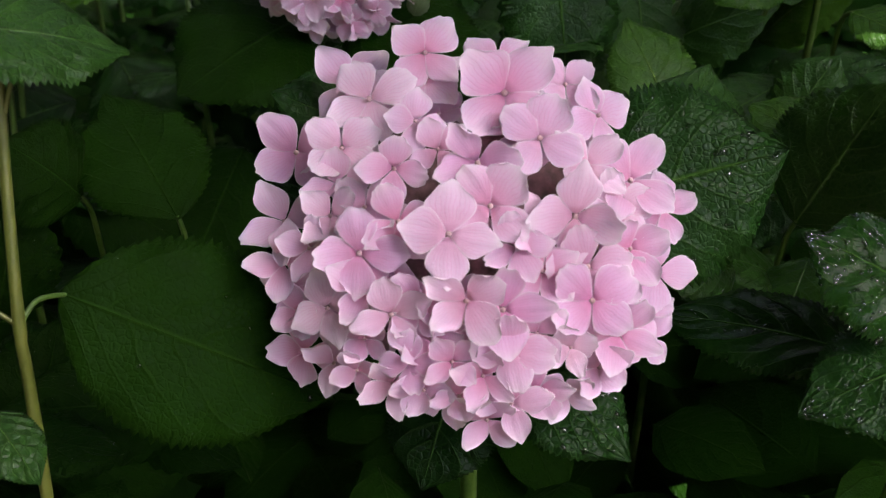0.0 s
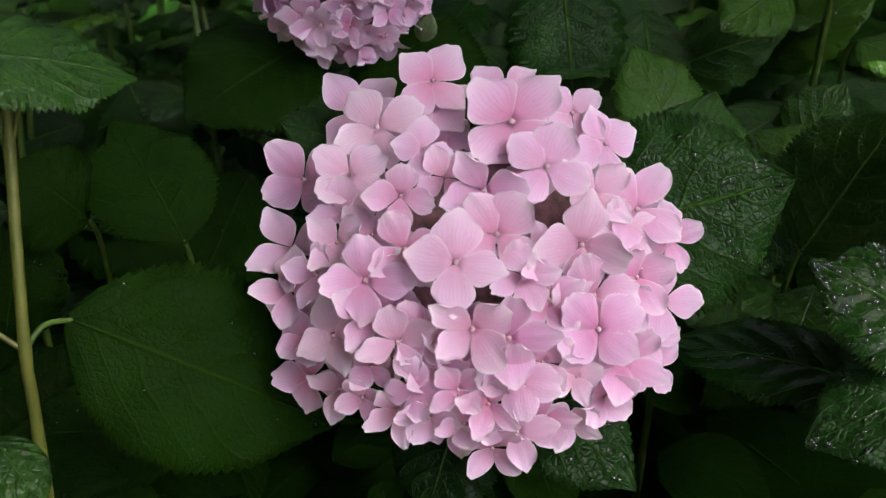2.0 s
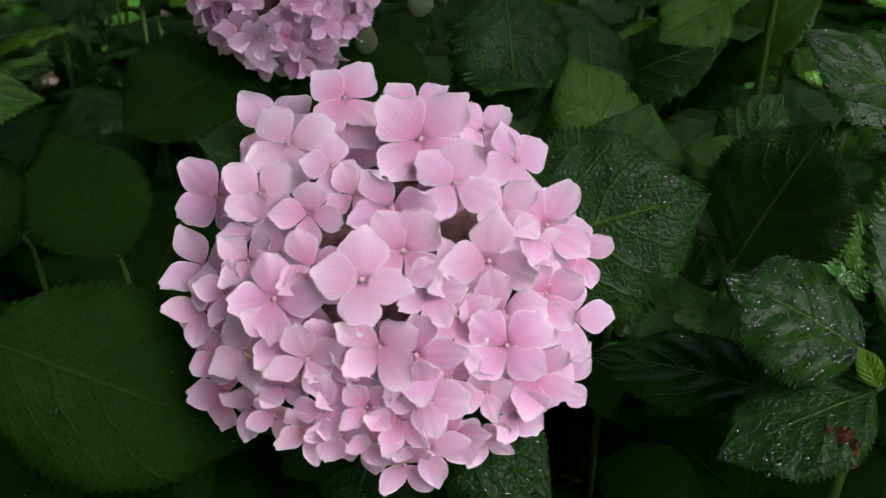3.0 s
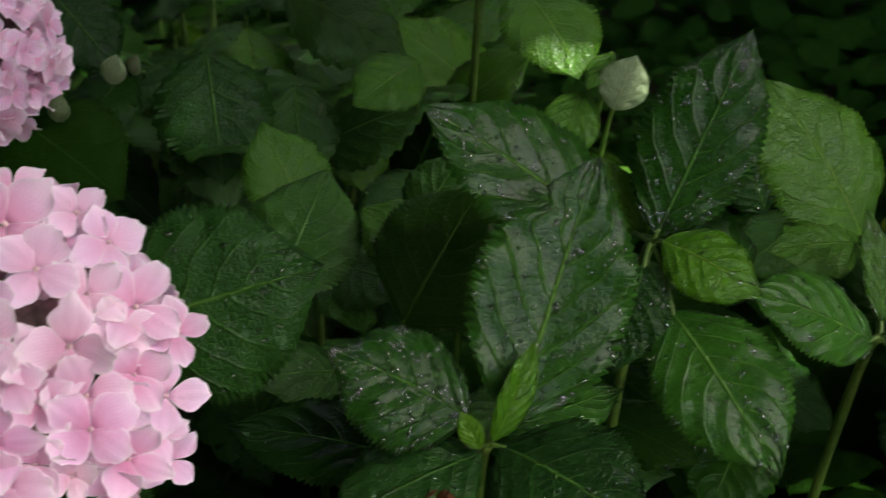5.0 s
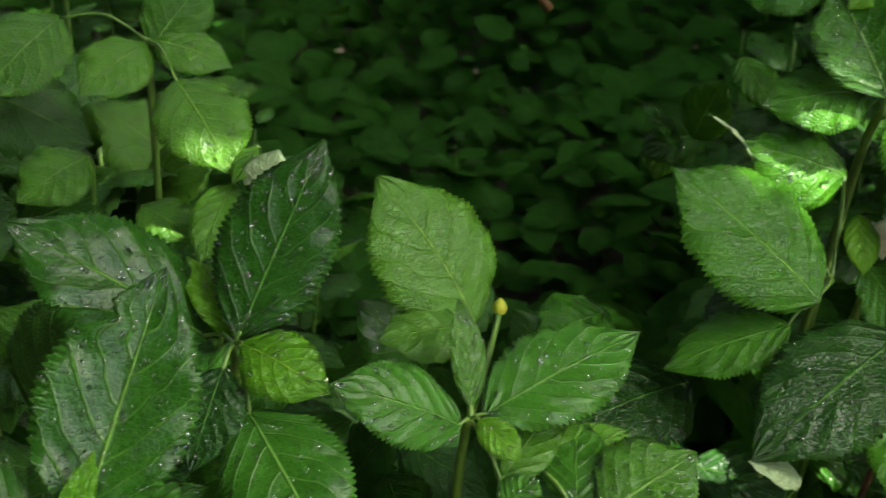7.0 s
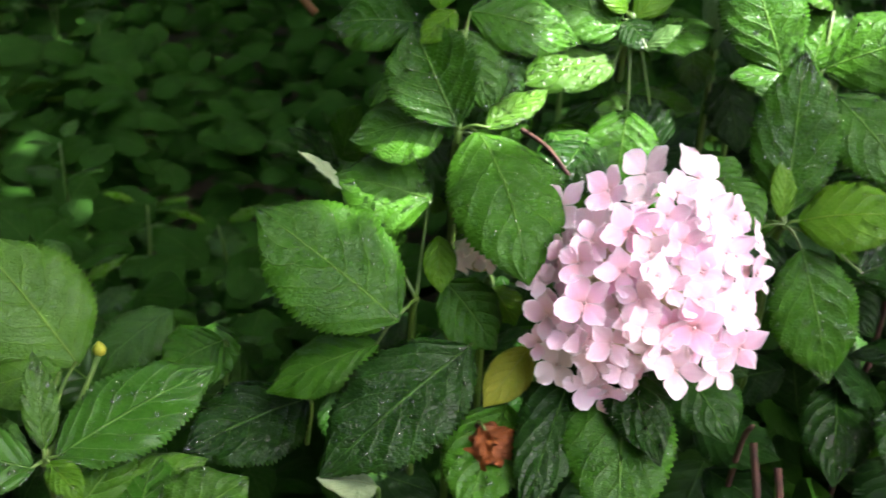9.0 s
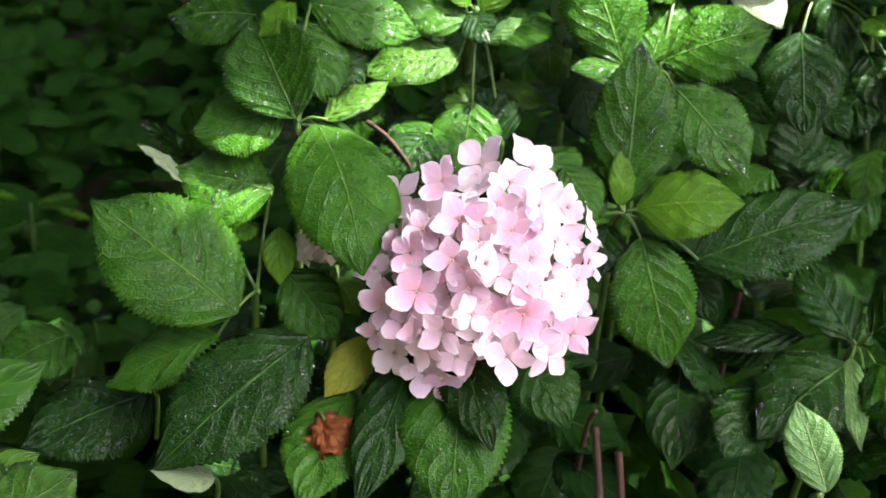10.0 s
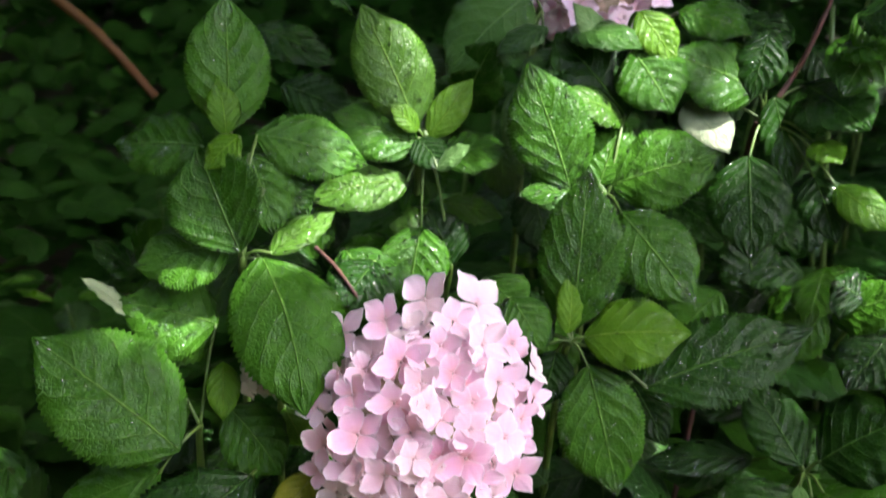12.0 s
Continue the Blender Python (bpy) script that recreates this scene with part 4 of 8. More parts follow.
stem(shoot_tall, [(0.787, 0.730, 1.092), (0.795, 0.727, 1.091), (0.804, 0.723, 1.083)], 0.0014, 0.0011, name="petiole", knot=0.0)
leaf(shoot_tall, (0.8060, 0.7781, 1.1582), (0.8160, 0.7391, 1.1009), 0.048, (-0.10, -0.83, 0.55), "glossy", 60)
stem(shoot_tall, [(0.787, 0.730, 1.092), (0.797, 0.754, 1.138), (0.806, 0.777, 1.157)], 0.0014, 0.0011, name="petiole", knot=0.0)
leaf(shoot_tall, (0.7941, 0.7903, 1.1733), (0.8068, 0.8373, 1.2687), 0.065, (-0.06, -0.89, 0.45), "glossy", 60, fold=0.12)
stem(shoot_tall, [(0.794, 0.820, 1.113), (0.794, 0.797, 1.159), (0.794, 0.792, 1.176)], 0.002, 0.0016, name="petiole", knot=0.0)
leaf(shoot_tall, (0.7753, 0.7952, 1.1621), (0.7118, 0.8377, 1.1566), 0.057, (-0.42, -0.53, 0.73), "glossy", 40)
stem(shoot_tall, [(0.787, 0.730, 1.092), (0.781, 0.763, 1.142), (0.773, 0.796, 1.162)], 0.0014, 0.0011, name="petiole", knot=0.0)
leaf(shoot_tall, (0.8128, 0.7858, 1.1698), (0.8963, 0.7618, 1.1426), 0.056, (0.00, -0.74, 0.67), "glossy", 70, arch=0.08)
stem(shoot_tall, [(0.787, 0.730, 1.092), (0.800, 0.758, 1.146), (0.815, 0.785, 1.169)], 0.0014, 0.0011, name="petiole", knot=0.0)
leaf(shoot_tall, (0.7899, 0.7803, 1.1730), (0.7894, 0.7969, 1.2132), 0.027, (0.22, -0.90, 0.37), "young", fold=0.25)
stem(shoot_tall, [(0.787, 0.730, 1.092), (0.789, 0.755, 1.147), (0.790, 0.781, 1.174)], 0.0014, 0.0011, name="petiole", knot=0.0)
leaf(shoot_tall, (0.7995, 0.7736, 1.1739), (0.7695, 0.7664, 1.1524), 0.026, (-0.33, -0.66, 0.68), "young", fold=0.2)
stem(shoot_tall, [(0.787, 0.730, 1.092), (0.793, 0.752, 1.147), (0.799, 0.773, 1.173)], 0.0014, 0.0011, name="petiole", knot=0.0)
leaf(shoot_tall, (0.8229, 0.7689, 1.1407), (0.8428, 0.7470, 1.1083), 0.040, (0.05, -0.81, 0.58), "glossy", 60)
stem(shoot_tall, [(0.787, 0.730, 1.092), (0.805, 0.749, 1.127), (0.823, 0.768, 1.140)], 0.0014, 0.0011, name="petiole", knot=0.0)

shoot_top = thing("hydrangea_shoot", "hydrangea shoot with bright young leaves above the flower", "shrub shoot", (0.979, 1.062, 0.000), "hydrangea shoots")
stem(shoot_top, [(0.979, 1.062, 0.000), (0.968, 0.919, 0.629), (0.960, 0.828, 1.083), (0.959, 0.802, 1.143), (0.960, 0.810, 1.150)], 0.0040, 0.0026)
leaf(shoot_top, (0.9540, 0.8079, 1.1547), (0.9251, 0.8628, 1.2479), 0.067, (-0.16, -0.87, 0.47), "light", 50)
stem(shoot_top, [(0.959, 0.802, 1.143), (0.956, 0.805, 1.151), (0.953, 0.809, 1.157)], 0.0014, 0.0011, name="petiole", knot=0.0)
leaf(shoot_top, (0.9604, 0.8007, 1.1462), (1.0045, 0.8108, 1.1903), 0.031, (-0.18, -0.91, 0.38), "young", fold=0.15)
leaf(shoot_top, (0.9539, 0.8018, 1.1530), (0.9316, 0.8107, 1.1756), 0.021, (0.19, -0.83, 0.52), "young")
stem(shoot_top, [(0.959, 0.802, 1.143), (0.956, 0.802, 1.150), (0.953, 0.802, 1.154)], 0.0014, 0.0011, name="petiole", knot=0.0)
leaf(shoot_top, (0.9524, 0.7980, 1.1396), (0.8880, 0.8317, 1.1671), 0.057, (-0.06, -0.70, 0.71), "glossy", 30)
stem(shoot_top, [(0.959, 0.802, 1.143), (0.956, 0.800, 1.143), (0.950, 0.799, 1.140)], 0.0014, 0.0011, name="petiole", knot=0.0)
leaf(shoot_top, (0.9402, 0.7881, 1.1155), (0.8558, 0.7977, 1.1056), 0.049, (-0.16, -0.55, 0.82), "light", 40, arch=0.08)
stem(shoot_top, [(0.959, 0.802, 1.143), (0.950, 0.795, 1.135), (0.938, 0.788, 1.115)], 0.0014, 0.0011, name="petiole", knot=0.0)
leaf(shoot_top, (0.9514, 0.8008, 1.1472), (0.9645, 0.7726, 1.1274), 0.033, (-0.17, -0.62, 0.77), "wet")
stem(shoot_top, [(0.959, 0.802, 1.143), (0.955, 0.802, 1.147), (0.952, 0.800, 1.147)], 0.0014, 0.0011, name="petiole", knot=0.0)
leaf(shoot_top, (0.9655, 0.7956, 1.1299), (1.0273, 0.7845, 1.1362), 0.052, (-0.16, -0.37, 0.91), "glossy", 10)
stem(shoot_top, [(0.959, 0.802, 1.143), (0.962, 0.799, 1.139), (0.967, 0.795, 1.130)], 0.0014, 0.0011, name="petiole", knot=0.0)
leaf(shoot_top, (0.9588, 0.7747, 1.1274), (0.9834, 0.7616, 1.1488), 0.027, (-0.69, -0.11, 0.72), "pale_green")
stem(shoot_top, [(0.959, 0.802, 1.143), (0.959, 0.789, 1.140), (0.960, 0.774, 1.128)], 0.0014, 0.0011, name="petiole", knot=0.0)
leaf(shoot_top, (0.9719, 0.7791, 1.0640), (0.9229, 0.7900, 1.0770), 0.052, (0.09, -0.56, 0.83), "light", 10)
stem(shoot_top, [(0.959, 0.802, 1.143), (0.965, 0.791, 1.116), (0.970, 0.779, 1.064)], 0.0014, 0.0011, name="petiole", knot=0.0)
leaf(shoot_top, (0.9445, 0.7729, 1.0803), (0.9184, 0.7345, 1.0265), 0.058, (-0.28, -0.71, 0.64), "glossy", 40)
stem(shoot_top, [(0.959, 0.802, 1.143), (0.952, 0.788, 1.123), (0.944, 0.772, 1.079)], 0.0014, 0.0011, name="petiole", knot=0.0)
leaf(shoot_top, (0.9676, 0.7611, 1.0459), (0.9592, 0.7929, 1.0864), 0.048, (-0.15, -0.79, 0.59), "wet")
stem(shoot_top, [(0.968, 0.791, 0.986), (0.968, 0.767, 1.032), (0.967, 0.762, 1.047)], 0.002, 0.0016, name="petiole", knot=0.0)
leaf(shoot_top, (0.8795, 0.7766, 1.0680), (0.8946, 0.7202, 1.0292), 0.057, (-0.16, -0.59, 0.79), "glossy", 80)
stem(shoot_top, [(0.880, 0.807, 1.008), (0.879, 0.787, 1.058), (0.880, 0.775, 1.067)], 0.002, 0.0016, name="petiole", knot=0.0)

shoot_right = thing("hydrangea_shoot", "hydrangea shoot with drop-covered leaves round a bright new pair", "shrub shoot", (1.056, 0.929, 0.000), "hydrangea shoots")
stem(shoot_right, [(1.056, 0.929, 0.000), (1.045, 0.786, 0.553), (1.037, 0.695, 0.946), (1.036, 0.669, 1.006)], 0.0040, 0.0026)
leaf(shoot_right, (1.0383, 0.6750, 1.0128), (1.0686, 0.7166, 1.1317), 0.071, (-0.44, -0.81, 0.39), "glossy", 170, arch=0.03, fold=0.1)
stem(shoot_right, [(1.036, 0.669, 1.006), (1.037, 0.672, 1.011), (1.039, 0.676, 1.016)], 0.0014, 0.0011, name="petiole", knot=0.0)
leaf(shoot_right, (1.0430, 0.6638, 1.0106), (1.1140, 0.6201, 1.0226), 0.061, (-0.43, -0.48, 0.76), "young", 20, arch=0.08, fold=0.1, curl=0.1)
stem(shoot_right, [(1.036, 0.669, 1.006), (1.039, 0.666, 1.010), (1.045, 0.663, 1.011)], 0.0014, 0.0011, name="petiole", knot=0.0)
leaf(shoot_right, (1.0337, 0.6726, 1.0111), (1.0441, 0.6908, 1.0565), 0.025, (-0.09, -0.92, 0.39), "young", fold=0.2)
stem(shoot_right, [(1.036, 0.669, 1.006), (1.035, 0.671, 1.009), (1.034, 0.673, 1.012)], 0.0014, 0.0011, name="petiole", knot=0.0)
leaf(shoot_right, (1.0426, 0.6533, 0.9920), (1.0594, 0.6225, 0.8851), 0.070, (-0.25, -0.94, 0.23), "glossy", 90, arch=0.05)
stem(shoot_right, [(1.036, 0.669, 1.006), (1.039, 0.661, 1.002), (1.043, 0.652, 0.989)], 0.0014, 0.0011, name="petiole", knot=0.0)
leaf(shoot_right, (1.0845, 0.6387, 0.9684), (1.2210, 0.6109, 1.0108), 0.078, (-0.35, -0.53, 0.77), "wet", 120, arch=0.05)
stem(shoot_right, [(1.036, 0.669, 1.006), (1.060, 0.654, 0.997), (1.089, 0.638, 0.970)], 0.0014, 0.0011, name="petiole", knot=0.0)
leaf(shoot_right, (1.0201, 0.6750, 1.0033), (0.9873, 0.7038, 1.0411), 0.050, (0.03, -0.78, 0.62), "wet", 10)
stem(shoot_right, [(1.036, 0.669, 1.006), (1.028, 0.672, 1.007), (1.019, 0.676, 1.004)], 0.0014, 0.0011, name="petiole", knot=0.0)
leaf(shoot_right, (1.0294, 0.6832, 0.9926), (1.0072, 0.6599, 0.9569), 0.042, (-0.39, -0.64, 0.66), "wet", 20)
stem(shoot_right, [(1.036, 0.669, 1.006), (1.032, 0.676, 1.002), (1.029, 0.682, 0.992)], 0.0014, 0.0011, name="petiole", knot=0.0)
leaf(shoot_right, (1.0184, 0.6928, 1.0003), (1.0196, 0.7317, 1.0293), 0.028, (0.37, -0.56, 0.74), "pale")
stem(shoot_right, [(1.036, 0.669, 1.006), (1.027, 0.681, 1.007), (1.018, 0.694, 1.001)], 0.0014, 0.0011, name="petiole", knot=0.0)

shoot_far_right = thing("hydrangea_shoot", "hydrangea shoot with broad matt wet leaves", "shrub shoot", (1.118, 0.997, 0.000), "hydrangea shoots")
stem(shoot_far_right, [(1.118, 0.997, 0.000), (1.107, 0.854, 0.605), (1.099, 0.763, 1.040), (1.098, 0.737, 1.100)], 0.0040, 0.0026)
leaf(shoot_far_right, (1.0624, 0.7353, 1.1103), (1.0446, 0.7867, 1.2058), 0.071, (-0.30, -0.86, 0.41), "glossy", 110, fold=0.06)
stem(shoot_far_right, [(1.098, 0.737, 1.100), (1.080, 0.736, 1.111), (1.062, 0.737, 1.113)], 0.0014, 0.0011, name="petiole", knot=0.0)
leaf(shoot_far_right, (1.1005, 0.7381, 1.1072), (1.1789, 0.6981, 1.1390), 0.072, (-0.54, -0.52, 0.66), "glossy", 90)
stem(shoot_far_right, [(1.098, 0.737, 1.100), (1.099, 0.737, 1.105), (1.103, 0.737, 1.108)], 0.0014, 0.0011, name="petiole", knot=0.0)
leaf(shoot_far_right, (1.0964, 0.7109, 1.0945), (1.1273, 0.6390, 1.0365), 0.070, (-0.30, -0.67, 0.67), "glossy", 90)
stem(shoot_far_right, [(1.098, 0.737, 1.100), (1.097, 0.724, 1.101), (1.097, 0.709, 1.093)], 0.0014, 0.0011, name="petiole", knot=0.0)
leaf(shoot_far_right, (1.0869, 0.7318, 1.1034), (1.0200, 0.7428, 1.1082), 0.042, (-0.03, -0.57, 0.82), "glossy", 20)
stem(shoot_far_right, [(1.098, 0.737, 1.100), (1.092, 0.734, 1.104), (1.085, 0.732, 1.104)], 0.0014, 0.0011, name="petiole", knot=0.0)
leaf(shoot_far_right, (1.1455, 0.7935, 1.2064), (1.1609, 0.7474, 1.1621), 0.064, (-0.26, -0.71, 0.65), "glossy", 10)
stem(shoot_far_right, [(1.145, 0.823, 1.146), (1.145, 0.804, 1.196), (1.146, 0.792, 1.205)], 0.002, 0.0016, name="petiole", knot=0.0)
leaf(shoot_far_right, (1.1324, 0.7731, 1.1531), (1.0926, 0.8350, 1.2167), 0.094, (-0.17, -0.76, 0.63), "wet")
stem(shoot_far_right, [(1.098, 0.737, 1.100), (1.115, 0.755, 1.138), (1.131, 0.775, 1.155)], 0.0014, 0.0011, name="petiole", knot=0.0)
leaf(shoot_far_right, (1.1332, 0.8112, 1.2036), (1.1073, 0.8339, 1.2429), 0.030, (0.13, -0.82, 0.56), "pale_green")
stem(shoot_far_right, [(1.133, 0.841, 1.144), (1.135, 0.818, 1.189), (1.132, 0.812, 1.205)], 0.002, 0.0016, name="petiole", knot=0.0)
leaf(shoot_far_right, (1.0922, 0.7424, 1.1068), (1.1303, 0.7742, 1.1530), 0.053, (-0.37, -0.59, 0.71), "glossy")
stem(shoot_far_right, [(1.098, 0.737, 1.100), (1.095, 0.740, 1.105), (1.093, 0.743, 1.108)], 0.0014, 0.0011, name="petiole", knot=0.0)
leaf(shoot_far_right, (1.1562, 0.8067, 1.2372), (1.1759, 0.7735, 1.1985), 0.040, (-0.21, -0.79, 0.57), "young")
stem(shoot_far_right, [(1.156, 0.837, 1.177), (1.155, 0.817, 1.227), (1.157, 0.806, 1.236)], 0.002, 0.0016, name="petiole", knot=0.0)

shoot_brown = thing("hydrangea_shoot", "hydrangea shoot on a red-brown woody stem", "shrub shoot", (1.271, 1.005, 0.000), "hydrangea shoots")
stem(shoot_brown, [(1.271, 1.005, 0.000), (1.260, 0.862, 0.630), (1.252, 0.771, 1.086), (1.251, 0.745, 1.146), (1.292, 0.755, 1.193), (1.329, 0.768, 1.252)], 0.0034, 0.0022, RED_STEM)
leaf(shoot_brown, (1.2446, 0.7452, 1.1718), (1.1773, 0.7860, 1.2030), 0.070, (-0.14, -0.74, 0.66), "glossy", 30)
stem(shoot_brown, [(1.251, 0.745, 1.146), (1.248, 0.745, 1.163), (1.243, 0.746, 1.173)], 0.0014, 0.0011, name="petiole", knot=0.0)
leaf(shoot_brown, (1.2587, 0.7614, 1.2189), (1.2329, 0.7400, 1.1693), 0.046, (-0.52, -0.65, 0.55), "wet")
stem(shoot_brown, [(1.251, 0.745, 1.146), (1.255, 0.753, 1.194), (1.258, 0.761, 1.217)], 0.0014, 0.0011, name="petiole", knot=0.0)
leaf(shoot_brown, (1.3318, 0.7062, 1.2245), (1.2803, 0.6826, 1.1818), 0.060, (-0.41, -0.49, 0.77), "glossy", 60)
stem(shoot_brown, [(1.332, 0.736, 1.164), (1.334, 0.715, 1.214), (1.330, 0.706, 1.223)], 0.002, 0.0016, name="petiole", knot=0.0)
leaf(shoot_brown, (1.2216, 0.7199, 1.1261), (1.1971, 0.6666, 1.0543), 0.073, (-0.44, -0.64, 0.63), "wet", 10)
stem(shoot_brown, [(1.251, 0.745, 1.146), (1.236, 0.732, 1.143), (1.221, 0.718, 1.124)], 0.0014, 0.0011, name="petiole", knot=0.0)
leaf(shoot_brown, (1.1920, 0.7767, 1.1613), (1.2028, 0.7217, 1.1302), 0.045, (-0.24, -0.51, 0.82), "pale")
stem(shoot_brown, [(1.251, 0.745, 1.146), (1.222, 0.761, 1.164), (1.192, 0.775, 1.160)], 0.0014, 0.0011, name="petiole", knot=0.0)
leaf(shoot_brown, (1.2717, 0.7007, 1.1387), (1.2760, 0.6666, 1.1287), 0.035, (-0.21, -0.30, 0.93), "young")
stem(shoot_brown, [(1.251, 0.745, 1.146), (1.261, 0.723, 1.150), (1.272, 0.700, 1.138)], 0.0014, 0.0011, name="petiole", knot=0.0)
leaf(shoot_brown, (1.2699, 0.6639, 1.1106), (1.2881, 0.6100, 1.0877), 0.037, (-0.37, -0.46, 0.81), "young")
stem(shoot_brown, [(1.251, 0.745, 1.146), (1.261, 0.704, 1.142), (1.270, 0.662, 1.110)], 0.0014, 0.0011, name="petiole", knot=0.0)
leaf(shoot_brown, (1.2691, 0.6920, 1.1116), (1.2592, 0.6405, 1.0705), 0.044, (-0.38, -0.53, 0.76), "wet")
stem(shoot_brown, [(1.251, 0.745, 1.146), (1.260, 0.718, 1.139), (1.269, 0.690, 1.110)], 0.0014, 0.0011, name="petiole", knot=0.0)
leaf(shoot_brown, (1.2911, 0.7502, 1.1738), (1.2956, 0.6614, 1.1572), 0.076, (-0.41, -0.19, 0.89), "wet")
stem(shoot_brown, [(1.251, 0.745, 1.146), (1.271, 0.747, 1.167), (1.291, 0.747, 1.173)], 0.0014, 0.0011, name="petiole", knot=0.0)
leaf(shoot_brown, (1.2561, 0.8022, 1.2259), (1.2737, 0.7490, 1.2129), 0.047, (-0.32, -0.32, 0.89), "wet", 20)
stem(shoot_brown, [(1.251, 0.745, 1.146), (1.254, 0.773, 1.201), (1.257, 0.801, 1.225)], 0.0014, 0.0011, name="petiole", knot=0.0)
leaf(shoot_brown, (1.2054, 0.8236, 1.2305), (1.2470, 0.7694, 1.2181), 0.052, (-0.28, -0.41, 0.87), "glossy", 40)
stem(shoot_brown, [(1.205, 0.854, 1.170), (1.204, 0.834, 1.219), (1.207, 0.822, 1.230)], 0.002, 0.0016, name="petiole", knot=0.0)
leaf(shoot_brown, (1.2598, 0.7457, 1.1677), (1.2532, 0.6997, 1.1009), 0.040, (-0.37, -0.75, 0.55), "wet")
stem(shoot_brown, [(1.251, 0.745, 1.146), (1.255, 0.745, 1.160), (1.260, 0.744, 1.166)], 0.0014, 0.0011, name="petiole", knot=0.0)

shoot_back = thing("hydrangea_shoot", "hydrangea shoot with large leaves and a pink mophead behind", "shrub shoot", (1.127, 1.157, 0.000), "hydrangea shoots")
stem(shoot_back, [(1.127, 1.157, 0.000), (1.116, 1.014, 0.673), (1.109, 0.923, 1.164), (1.107, 0.897, 1.224)], 0.0040, 0.0026)
leaf(shoot_back, (1.0885, 0.8876, 1.2421), (1.0049, 0.8742, 1.1802), 0.079, (-0.40, -0.62, 0.68), "mid", 60)
stem(shoot_back, [(1.107, 0.897, 1.224), (1.098, 0.893, 1.237), (1.086, 0.887, 1.240)], 0.0014, 0.0011, name="petiole", knot=0.0)
leaf(shoot_back, (1.0888, 0.8799, 1.2078), (1.0714, 0.8920, 1.2273), 0.031, (0.25, -0.70, 0.66), "light")
stem(shoot_back, [(1.107, 0.897, 1.224), (1.098, 0.889, 1.220), (1.088, 0.880, 1.208)], 0.0014, 0.0011, name="petiole", knot=0.0)
leaf(shoot_back, (1.0812, 0.8730, 1.1684), (1.0470, 0.8229, 1.1070), 0.031, (-0.33, -0.64, 0.70), "pale_green")
stem(shoot_back, [(1.107, 0.897, 1.224), (1.094, 0.885, 1.206), (1.080, 0.872, 1.167)], 0.0014, 0.0011, name="petiole", knot=0.0)
leaf(shoot_back, (1.0881, 0.8526, 1.1881), (1.1214, 0.8052, 1.1608), 0.056, (-0.13, -0.56, 0.82), "dark")
stem(shoot_back, [(1.107, 0.897, 1.224), (1.098, 0.875, 1.215), (1.089, 0.851, 1.187)], 0.0014, 0.0011, name="petiole", knot=0.0)
head_back = FlowerHead(shoot_back, (1.164, 0.910, 1.254), (-0.414, -0.804, 0.426), 0.066, 0.050, FLORETS_PALE, 0.030, 41)
head_back.fill(100, 120, 0.1, 0.3, 0.3)

shoot_lower_right = thing("hydrangea_shoot", "hydrangea shoot with shiny ribbed leaves near the ground", "shrub shoot", (1.227, 0.838, 0.000), "hydrangea shoots")
stem(shoot_lower_right, [(1.227, 0.838, 0.000), (1.216, 0.695, 0.495), (1.208, 0.604, 0.839), (1.207, 0.578, 0.899)], 0.0040, 0.0026)
leaf(shoot_lower_right, (1.1943, 0.5678, 0.8917), (1.0955, 0.5425, 0.8583), 0.077, (-0.21, -0.38, 0.90), "wet", 90, arch=0.1)
stem(shoot_lower_right, [(1.207, 0.578, 0.899), (1.201, 0.573, 0.898), (1.191, 0.567, 0.891)], 0.0014, 0.0011, name="petiole", knot=0.0)
leaf(shoot_lower_right, (1.2052, 0.5816, 0.9030), (1.1925, 0.6481, 0.9499), 0.051, (-0.33, -0.59, 0.74), "wet", 30)
leaf(shoot_lower_right, (1.2114, 0.5693, 0.9134), (1.2630, 0.5398, 0.9586), 0.081, (-0.72, -0.25, 0.65), "wet")
stem(shoot_lower_right, [(1.207, 0.578, 0.899), (1.209, 0.573, 0.909), (1.213, 0.568, 0.915)], 0.0014, 0.0011, name="petiole", knot=0.0)
leaf(shoot_lower_right, (1.2030, 0.5512, 0.8988), (1.2152, 0.4619, 0.8971), 0.088, (-0.39, -0.07, 0.92), "glossy")
stem(shoot_lower_right, [(1.207, 0.578, 0.899), (1.205, 0.564, 0.903), (1.203, 0.549, 0.899)], 0.0014, 0.0011, name="petiole", knot=0.0)
leaf(shoot_lower_right, (1.1952, 0.5698, 0.8956), (1.1515, 0.4910, 0.8644), 0.023, (-0.50, -0.07, 0.86), "pale_green")
stem(shoot_lower_right, [(1.207, 0.578, 0.899), (1.201, 0.574, 0.900), (1.194, 0.567, 0.895)], 0.0014, 0.0011, name="petiole", knot=0.0)
leaf(shoot_lower_right, (1.1950, 0.5541, 0.8938), (1.1893, 0.4785, 0.8881), 0.042, (-0.31, -0.05, 0.95), "wet", 20)
stem(shoot_lower_right, [(1.207, 0.578, 0.899), (1.201, 0.566, 0.901), (1.195, 0.552, 0.894)], 0.0014, 0.0011, name="petiole", knot=0.0)
leaf(shoot_lower_right, (1.1920, 0.6247, 0.8887), (1.1052, 0.6627, 0.8810), 0.037, (-0.23, -0.34, 0.91), "wet", 60)
stem(shoot_lower_right, [(1.207, 0.578, 0.899), (1.200, 0.601, 0.902), (1.189, 0.626, 0.888)], 0.0014, 0.0011, name="petiole", knot=0.0)
leaf(shoot_lower_right, (1.2004, 0.6508, 0.9177), (1.1739, 0.7009, 0.9270), 0.061, (-0.21, -0.29, 0.93), "wet", 60)
